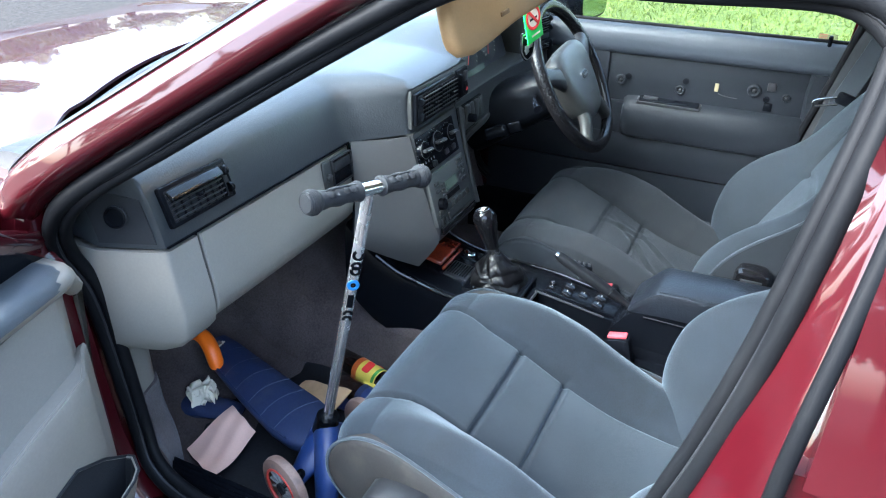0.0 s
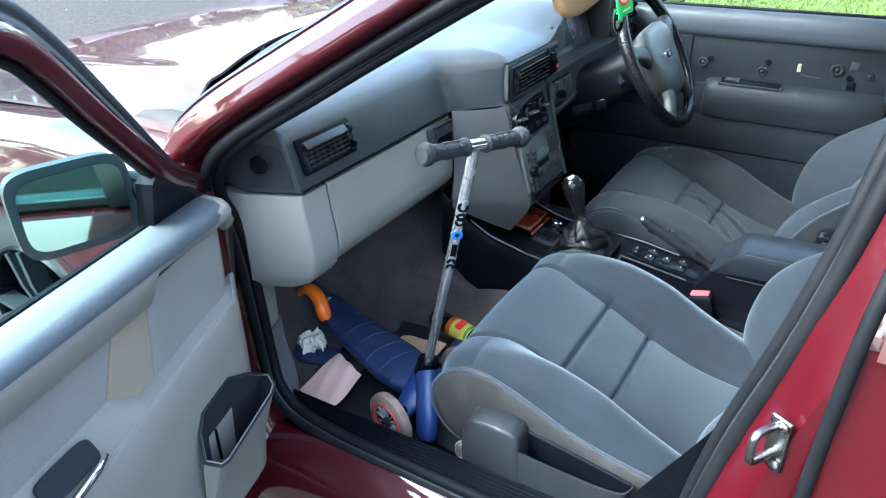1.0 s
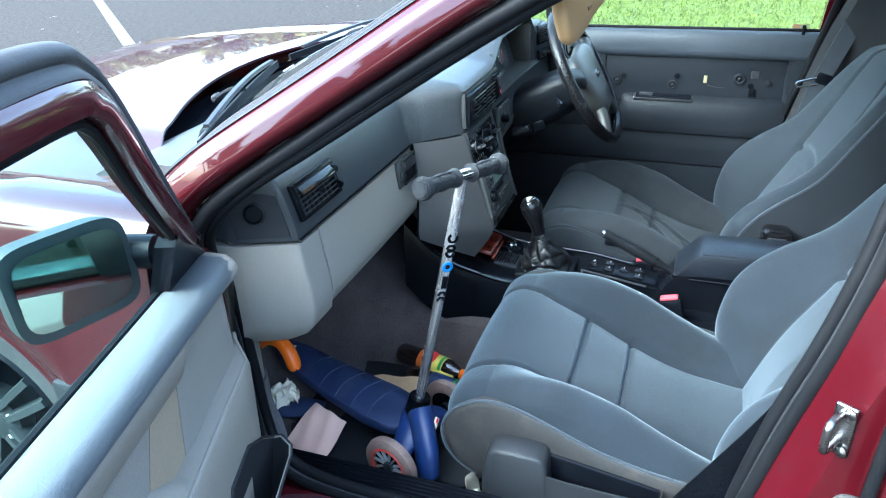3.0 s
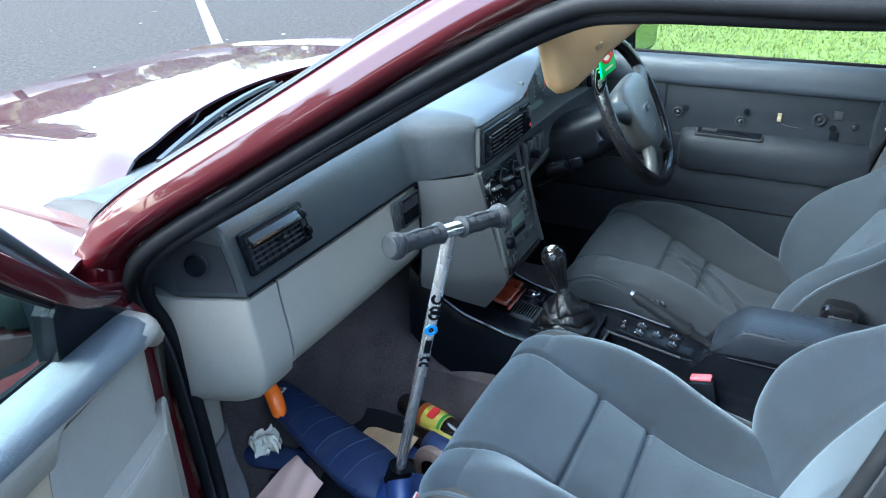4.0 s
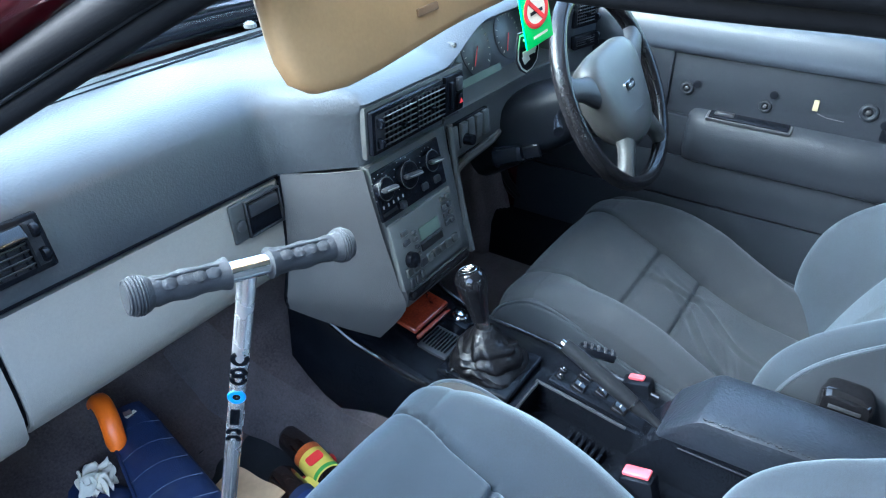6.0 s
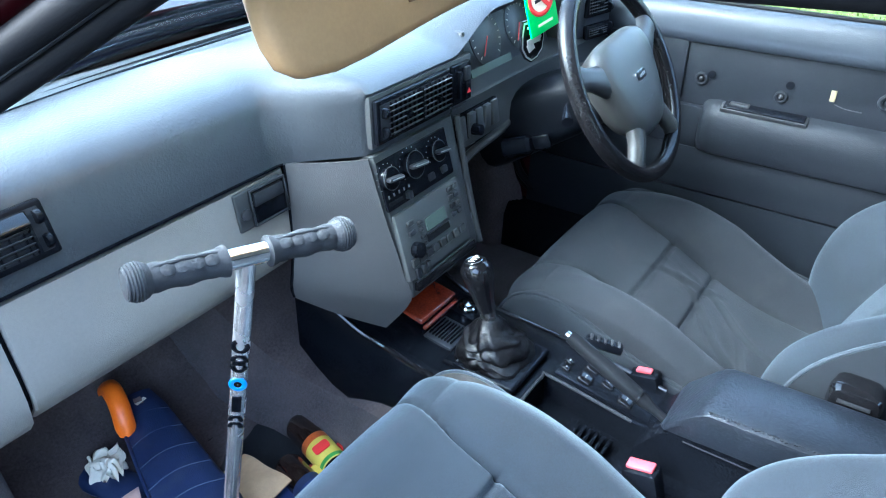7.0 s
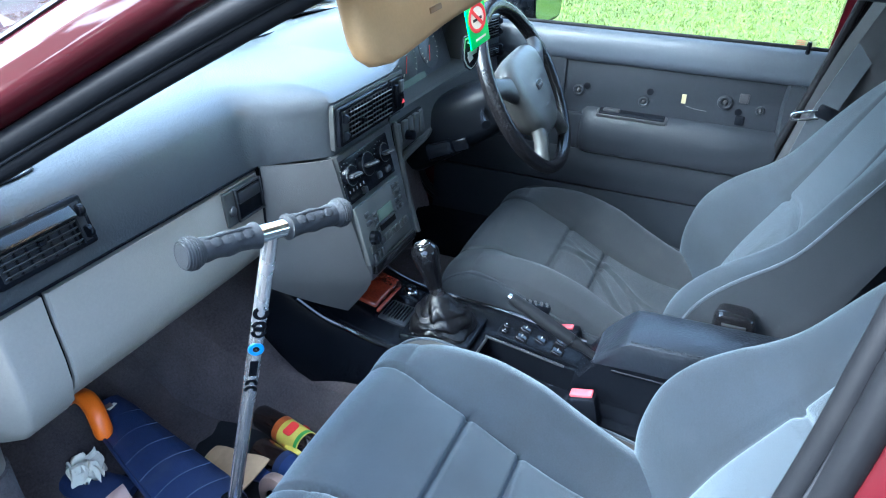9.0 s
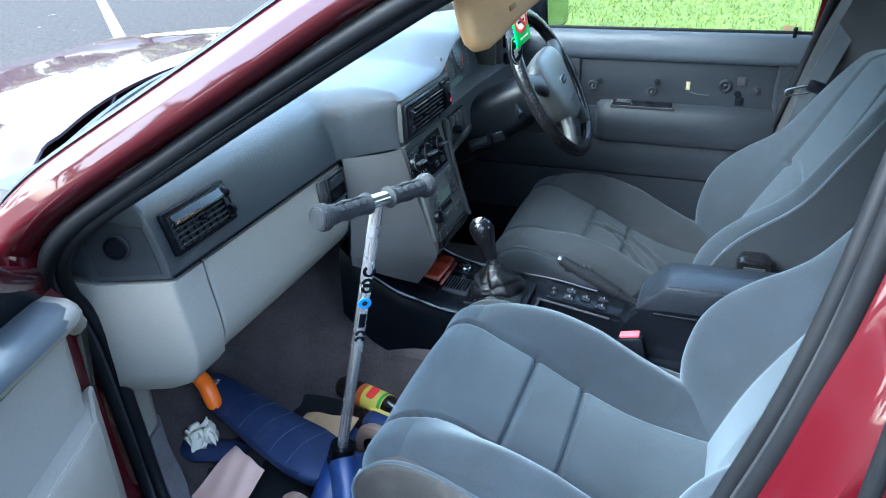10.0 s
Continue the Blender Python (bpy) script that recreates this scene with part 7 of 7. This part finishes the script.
part("string", tube(bmesh.new(), [bm_ @ V(0, 0.028, 0), hang + V(0.006, 0.008, -0.01), V(-0.05, 0.445, 1.20), V(-0.045, 0.435, 1.305)], 0.001, 6), BLACK, badge)

# ---- scooter lying in the footwell ----
sc = thing("kick_scooter", (-0.48, 0.68, 0.27), "blue three-wheel child's scooter with aluminium T-bar", "scooter")
S0, S1 = V(-0.482, 0.659, 0.385), V(-0.440, 0.567, 0.874)
sd = (S1 - S0).normalized()
part("stem", tube(bmesh.new(), [S0 - sd * 0.03, lerp(S0, S1, 0.5), S1], 0.0099, 20), ALU, sc, "scratched aluminium stem")
hv = V(0.129, -0.042, -0.016).normalized()
HC = S1 + sd * 0.004
part("crossbar", tube(bmesh.new(), [HC - hv * 0.05, HC, HC + hv * 0.05], 0.0115, 18), CHROME, sc, "bare metal crossbar")
for sg in (-1, 1):
    pth = [HC + hv * sg * d for d in np.linspace(0.023, 0.1225, 22)]
    def gr(t):
        r = 0.0146 + 0.0010 * math.sin(t * math.pi * 6) * (0.15 < t < 0.75)
        r += 0.004 * math.exp(-((t - 0.02) / 0.03) ** 2)
        if t > 0.78:
            k = (t - 0.78) / 0.22
            r = 0.0146 + 0.0046 * math.sin(math.pi * min(1, k * 0.72 + 0.16))
            r = r if k < 0.98 else 0.014
        return r
    g = part("grip", tube(bmesh.new(), pth, gr, 20), GRIP, sc, "dark grey rubber grip")
    for k in range(7):
        part("grip_groove", torus(bmesh.new(), curve([(0, 0.0168), (2, 0.0191), (4, 0.0189), (6, 0.0162)], k), 0.0011, frame_m(HC + hv * sg * (0.1035 + 0.0029 * k), hv.orthogonal(), hv), 24, 6), GRIP, g)
    for k in range(4):
        part("grip_relief", lathe(bmesh.new(), [(0.0105, -0.002), (0.0105, 0.0010), (0.0085, 0.0022), (0, 0.0026)], 18, frame_m(HC + hv * sg * (0.040 + 0.0145 * k), hv, V(0, -0.72, 0.69)) @ Matrix.Translation((0, 0, 0.0128)) @ Matrix.Diagonal((0.8, 0.62, 1, 1))), GRIP, g)
    part("grip_ridge", tube(bmesh.new(), smooth_path([HC + hv * sg * q + V(0, -0.25, 0.97) * h for q, h in ((0.032, 0.0135), (0.048, 0.0150), (0.074, 0.0150), (0.095, 0.0135))], 5), 0.0020, 8), GRIP, g)
# lettering replaced by plain marks
def stem_mark(t, w, h, ang=0.0):
    q = lerp(S0, S1, t)
    out = V(-0.72, -0.62, 0.1)
    out = (out - sd * out.dot(sd)).normalized()
    m = frame_m(q + out * 0.0098, sd, out)
    return at_box((h, w, 0.0012), m @ Matrix.Rotation(ang, 4, 'Z'), 0.0005, 1)




def stem_arc(t, R, r, a0, a1):
    q = lerp(S0, S1, t)
    out = V(-0.72, -0.62, 0.1)
    out = (out - sd * out.dot(sd)).normalized()
    return torus(bmesh.new(), R * 1.1, r * 1.15, frame_m(q + out * 0.0089, sd, out), 20, 8, (a0, a1), 0.55)


for t, R, a0, a1 in ((0.772, 0.0070, 0.6, 5.2), (0.728, 0.0065, -1.57, 1.57), (0.712, 0.0065, 1.4, 4.7), (0.535, 0.0055, -1.7, 1.7), (0.512, 0.0055, -1.7, 1.7)):
    part("stem_mark", stem_arc(t, R, 0.0026, a0, a1), BLACK, sc)
part("stem_mark", stem_mark(0.590, 0.0110, 0.026), BLACK, sc)
part("stem_mark", stem_mark(0.722, 0.015, 0.007), BLACK, sc)
part("stem_dot", stem_arc(0.655, 0.0068, 0.0030, 0, 2 * math.pi), LBLUE, sc)
part("stem_mark", stem_arc(0.655, 0.0024, 0.0022, 0, 2 * math.pi), BLACK, sc)
part("stem_clamp", tube(bmesh.new(), [S0 - sd * 0.01, S0 + sd * 0.008, S0 + sd * 0.026], lambda t: 0.0255 - 0.004 * t, 18), BLACK, sc)
fwdv = V(0.105, 0.345, 0.020).normalized()
side = V(fwdv.y, -fwdv.x, 0).normalized()
# front body: arched yoke reaching down to the wheels
rings = []
for i in range(25):
    s = -1 + 2 * i / 24
    c = S0 + V(0, 0, -0.032) + side * s * 0.088 + V(0, 0, -0.042 * abs(s) ** 1.5) - fwdv * 0.008 * abs(s)
    hgt_, wd = 0.028 - 0.016 * abs(s), 0.042 - 0.025 * abs(s)
    rings.append([c + fwdv * wd * math.cos(a) + V(0, 0, 1) * hgt_ * math.sin(a) for a in (2 * math.pi * k / 16 for k in range(16))])
yoke = part("front_body", loft(bmesh.new(), rings), BLUE, sc, "scuffed blue plastic front body", sharp=70)
nose = [S0 + V(0, 0, -0.010), S0 + V(-0.030, -0.020, -0.024), S0 + V(-0.060, -0.038, -0.050), S0 + V(-0.080, -0.048, -0.085), S0 + V(-0.084, -0.050, -0.098)]
part("nose", sweep(bmesh.new(), smooth_path(nose, 6), lambda t: ring_of(0.033 - 0.011 * t - 0.012 * max(0, (t - 0.85) / 0.15) ** 2, 18, 0.026 - 0.009 * t - 0.010 * max(0, (t - 0.85) / 0.15) ** 2), up=tuple(side)), BLUE, yoke, sharp=70)
part("logo_patch", at_box((0.024, 0.010, 0.002), frame_m(V(-0.504, 0.613, 0.371), side, V(-0.3, -0.75, 0.55)) @ Matrix.Rotation(0.5, 4, 'Z'), 0.001), WHITE, yoke)
part("logo_stroke", at_box((0.010, 0.004, 0.002), frame_m(V(-0.504, 0.613, 0.371), side, V(-0.3, -0.75, 0.55)) @ Matrix.Rotation(0.5, 4, 'Z') @ Matrix.Translation((0.005, 0, 0.001))), SIGNRED, yoke)
# deck
rings = []
for i in range(33):
    t = i / 32
    c = S0 + V(0, 0, -0.045) + fwdv * (0.01 + 0.380 * t) + V(0, 0, 0.012 * t - 0.008 * math.sin(math.pi * t))
    w = curve([(0, 0.040), (0.10, 0.058), (0.25, 0.063), (0.6, 0.052), (0.9, 0.040), (1, 0.030)], t)
    th = 0.013
    top_n = [(-0.9, th), (-0.5, th + 0.003), (0, th + 0.004), (0.5, th + 0.003), (0.9, th)]
    rings.append([c + side * w * u + V(0, 0, z) for u, z in [(-1, 0.004)] + top_n + [(1, 0.004), (0.9, -th), (-0.9, -th)]])
deck = part("deck", loft(bmesh.new(), rings), NAVY, sc, "navy grip deck with fine cross grooves", sharp=60)
part("deck_edge", tube(bmesh.new(), [r[1] + side * -0.003 for r in rings[4:]], 0.003, 6), NAVY, deck)
for i in (7, 11, 15, 19, 23, 27):
    mid_ = [lerp(rings[i][1], rings[i][5], k / 10) + V(0, 0, 0.0034 * math.sin(math.pi * k / 10) + 0.0006) + fwdv * 0.010 * math.sin(math.pi * k / 10) for k in range(11)]
    part("deck_line", tube(bmesh.new(), mid_, 0.0009, 5), DECKLINE, deck)
part("deck_mark", at_box((0.020, 0.007, 0.001), frame_m(lerp(rings[30][1], rings[30][5], 0.55) + V(0, 0, 0.004), side, (0, 0, 1)) @ Matrix.Rotation(0.4, 4, 'Z'), 0), WHITE, deck)
# rear mudguard brake and wheel
RW = S0 + fwdv * 0.375 + V(0, 0, -0.045)
part("rear_wheel", lathe(bmesh.new(), [(0.012, -0.012), (0.034, -0.012), (0.040, -0.006), (0.040, 0.006), (0.034, 0.012), (0.012, 0.012)], 28, frame_m(RW + V(0, 0, -0.012), fwdv, side)), TYRE_PU, sc)
brk = smooth_path([(-0.428, 0.974, 0.372), (-0.423, 0.981, 0.398), (-0.415, 0.997, 0.418), (-0.407, 1.020, 0.428), (-0.400, 1.046, 0.422), (-0.396, 1.066, 0.404)], 4)
part("brake", sweep(bmesh.new(), brk, lambda t: [(u * 0.0165 * (1 - 0.25 * max(0, 1 - t / 0.12) ** 2), v * 0.010) for u, v in ((-1, -0.7), (-0.95, 0.1), (-0.7, 0.7), (-0.3, 1), (0.3, 1), (0.7, 0.7), (0.95, 0.1), (1, -0.7))], up=lambda t: (0, 0.05, 1)), ORANGE, sc, "bright orange plastic rear brake")
for sg in (-1, 1):
    wc = V(-0.599, 0.672, 0.332) if sg < 0 else V(-0.398, 0.624, 0.332)
    m = frame_m(wc, fwdv, side * sg)
    w = part("front_wheel", lathe(bmesh.new(), [(0.036, -0.011), (0.050, -0.012), (0.058, -0.008), (0.060, 0.0), (0.058, 0.008), (0.050, 0.012), (0.036, 0.011)], 40, m, False), TYRE_PU, sc, "worn pinkish polyurethane wheel")
    part("wheel_ring", torus(bmesh.new(), 0.0395, 0.003, m @ Matrix.Translation((0, 0, 0.0105)), 36, 8), RIMRED, w)
    sp = bmesh.new()
    for k in range(12):
        box(sp, (0.026, 0.0035, 0.006), m @ Matrix.Rotation(2 * math.pi * k / 12, 4, 'Z') @ Matrix.Translation((0.024, 0, 0.006)), 0.001, 1)
    part("wheel_spokes", sp, surface("wheel_grey", (0.25, 0.26, 0.26), 0.4), w)
    part("wheel_disc", lathe(bmesh.new(), [(0.038, -0.006), (0.038, 0.002), (0, 0.002)], 30, m), BLACK, w)
    part("wheel_hub", lathe(bmesh.new(), [(0.011, -0.012), (0.011, 0.012), (0.006, 0.014), (0, 0.014)], 16, m), GRIP, w)
    part("axle", tube(bmesh.new(), [wc, lerp(wc, S0 + V(0, 0, -0.07), 0.6)], 0.010, 10), BLACK, sc)


# ---- litter in the footwell ----
def bottle(p0, p1, r, label, film=(YELLOW, RUSSET)):
    p0, p1 = Vector(p0), Vector(p1)
    d = p1 - p0
    Lb = d.length
    m = frame_m(p0, d.orthogonal(), d)
    b = thing("drink_bottle", p0, label, "bottle", "drink bottles")
    f = Lb
    body = part("bottle_body", lathe(bmesh.new(), [(0.0, 0.006), (r * 0.8, 0.0), (r, 0.010), (r * 0.96, 0.05 * f / 0.22), (r, 0.06 * f / 0.22), (r * 0.95, 0.075 * f / 0.22), (r, 0.085 * f / 0.22), (r, 0.14 * f / 0.22), (r * 0.9, 0.165 * f / 0.22), (r * 0.45, 0.195 * f / 0.22), (r * 0.42, 0.20 * f / 0.22)], 28, m), TEA, b, "clear plastic with dark drink")
    part("cap", lathe(bmesh.new(), [(r * 0.50, 0.200 * f / 0.22), (r * 0.50, 0.217 * f / 0.22), (0, 0.22 * f / 0.22)], 20, m), ORANGE, b)
    z0, z1 = 0.072 * f / 0.22, 0.152 * f / 0.22
    lab = part("label_band", lathe(bmesh.new(), [(r * 1.01, z0), (r * 1.012, z0 + 0.001), (r * 1.012, z1), (r * 1.0, z1 + 0.0005)], 28, m), film[0], body)
    part("label_orange", lathe(bmesh.new(), [(r * 1.014, z0), (r * 1.016, z0 + 0.001), (r * 1.016, lerp(z0, z1, 0.20)), (r * 1.012, lerp(z0, z1, 0.21))], 28, m), film[1], lab)
    part("label_green", lathe(bmesh.new(), [(r * 1.015, lerp(z0, z1, 0.86)), (r * 1.017, lerp(z0, z1, 0.87)), (r * 1.017, lerp(z0, z1, 0.97)), (r * 1.012, lerp(z0, z1, 0.975))], 28, m), surface("leaf_green_film", (0.05, 0.26, 0.04), 0.4), lab)
    for a in (0, 2.1, 4.2) if film[0] is YELLOW else ():
        q = m @ Matrix.Rotation(a, 4, 'Z')
        mm = Matrix.Translation(q @ V(r * 1.02, 0, lerp(z0, z1, 0.54))) @ q.to_3x3().to_4x4() @ Matrix.Rotation(radians(90), 4, 'Y')
        part("label_patch", superplate(mm @ Matrix.Rotation(radians(90), 4, 'Z'), 0.030, 0.020, 0.002), SIGNRED, lab)
    return b


bottle((-0.198, 0.816, 0.298), (-0.252, 0.628, 0.301), 0.026, "iced tea bottle with yellow and orange label, lying")
bottle((-0.278, 0.765, 0.296), (-0.318, 0.575, 0.296), 0.026, "second dark drink bottle with a blue label, lying", (BLUE, NAVY))
solo("snack_packet", slab(bmesh.new(), lambda u, v: (lerp(-0.275, -0.225, u), lerp(0.66, 0.72, v), 0.300 + 0.010 * math.sin(3 * u) * math.sin(3 * v)), 8, 8, 0.012), YELLOW, (-0.25, 0.69, 0.30), "crumpled yellow snack packet", "packet")
solo("blue_packet", slab(bmesh.new(), lambda u, v: (lerp(-0.335, -0.262, u), lerp(0.68, 0.76, v), 0.284 + 0.012 * math.sin(3.1 * u) * math.sin(3.1 * v)), 8, 8, 0.010), BLUE, (-0.3, 0.70, 0.28), "dark blue plastic wrapper on the carpet", "packet")
solo("floor_mat", slab(bmesh.new(), lambda u, v: (lerp(-0.668, -0.215, u), lerp(0.42, 0.985, v), 0.270 + 0.02 * ease(0.85, 1.0, v) + 0.001 * math.sin(40 * u)), 30, 20, 0.005), TRAYBLACK, (-0.44, 0.7, 0.27), "black rubber mat on the footwell floor", "floor mat")
solo("cardboard_piece", slab(bmesh.new(), lambda u, v: lerp(lerp(V(-0.300, 0.845, 0.292), V(-0.310, 0.715, 0.318), u), lerp(V(-0.345, 0.850, 0.286), V(-0.392, 0.730, 0.300), u), v) + V(0, 0, 0.004 * math.sin(3 * u) + 0.003 * math.sin(9 * u + 4 * v)), 10, 8, 0.003), CARDBOARD, (-0.33, 0.78, 0.27), "torn piece of brown cardboard", "cardboard")
solo("pink_paper", slab(bmesh.new(), lambda u, v: lerp(lerp(V(-0.464, 0.910, 0.322), V(-0.510, 0.812, 0.322), u), lerp(V(-0.578, 0.935, 0.292), V(-0.622, 0.830, 0.296), u), v) + V(0, 0, 0.006 * math.sin(5 * v + 2 * u) + 0.002 * math.sin(14 * u - 5 * v)), 12, 16, 0.0015), PINK, (-0.52, 0.9, 0.27), "pale pink sheet of paper on the carpet", "paper")
tis = bmesh.new()


def tissue(u, v):
    """A folded, crushed square of paper."""
    p, q = 2 * u - 1, 2 * v - 1
    fold = noise.noise(V(1.6 * p, 1.6 * q, 0.3)) + 0.35 * noise.noise(V(3.4 * p, 3.4 * q, 5.1))
    return V(-0.470, 0.985, 0.318) + V(0.030 * p * (1 - 0.35 * abs(q)) + 0.018 * noise.noise(V(3 * q, 2 * p, 2)), 0.034 * q * (1 - 0.3 * abs(p)) + 0.018 * noise.noise(V(3 * p, 2 * q, 7)), 0.020 * (1 - p * p) * (1 - q * q) + 0.040 * abs(fold))


sheet(tis, tissue, 30, 30)
sheet(tis, lambda u, v: tissue(u, v) - V(0, 0, 0.0015), 30, 30)
solo("crumpled_tissue", tis, WHITE, (-0.462, 1.00, 0.29), "crumpled white paper tissue", "tissue", sharp=120)
sneak = bmesh.new()
sneak_c = V(-0.480, 0.985, 0.305)
rings = []
for i in range(11):
    t = i / 10
    c = sneak_c + V(0.02, -0.09, 0) * (t - 0.5) * 2
    w, h = 0.022 + 0.010 * math.sin(math.pi * t), 0.012 + 0.012 * (1 - t) + 0.004 * math.sin(17 * t)
    rings.append([c + V(w * math.cos(a), 0.2 * w * math.cos(a), h * math.sin(a)) for a in (2 * math.pi * k / 14 for k in range(14))])
solo("blue_wrapper", loft(sneak, rings), NAVY, sneak_c, "dark blue crumpled wrapper under the tissue", "packet")
for p, s in (((-0.585, 0.515, 0.300), 0.028), ((-0.60, 0.50, 0.298), 0.016)):
    scrap = bmesh.new()
    slab(scrap, lambda u, v: V(*p) + V(s * (u - 0.5) * 1.4, 0.3 * s * (v - 0.5), s * 1.6 * (v - 0.2)) + V(0.004 * math.sin(6 * v), 0.005 * math.sin(5 * u), 0), 6, 6, 0.001)
    solo("paper_scrap", scrap, WHITE, p, "small white paper scrap by the seat rail", "paper scrap")
cable = smooth_path([(-0.605, 0.56, 0.295), (-0.625, 0.60, 0.275), (-0.60, 0.615, 0.275), (-0.565, 0.59, 0.275), (-0.57, 0.54, 0.28), (-0.55, 0.50, 0.30)], 6)
solo("black_cable", tube(bmesh.new(), cable, 0.004, 8), BLACK, (-0.59, 0.57, 0.27), "loop of black cable by the seat", "cable")
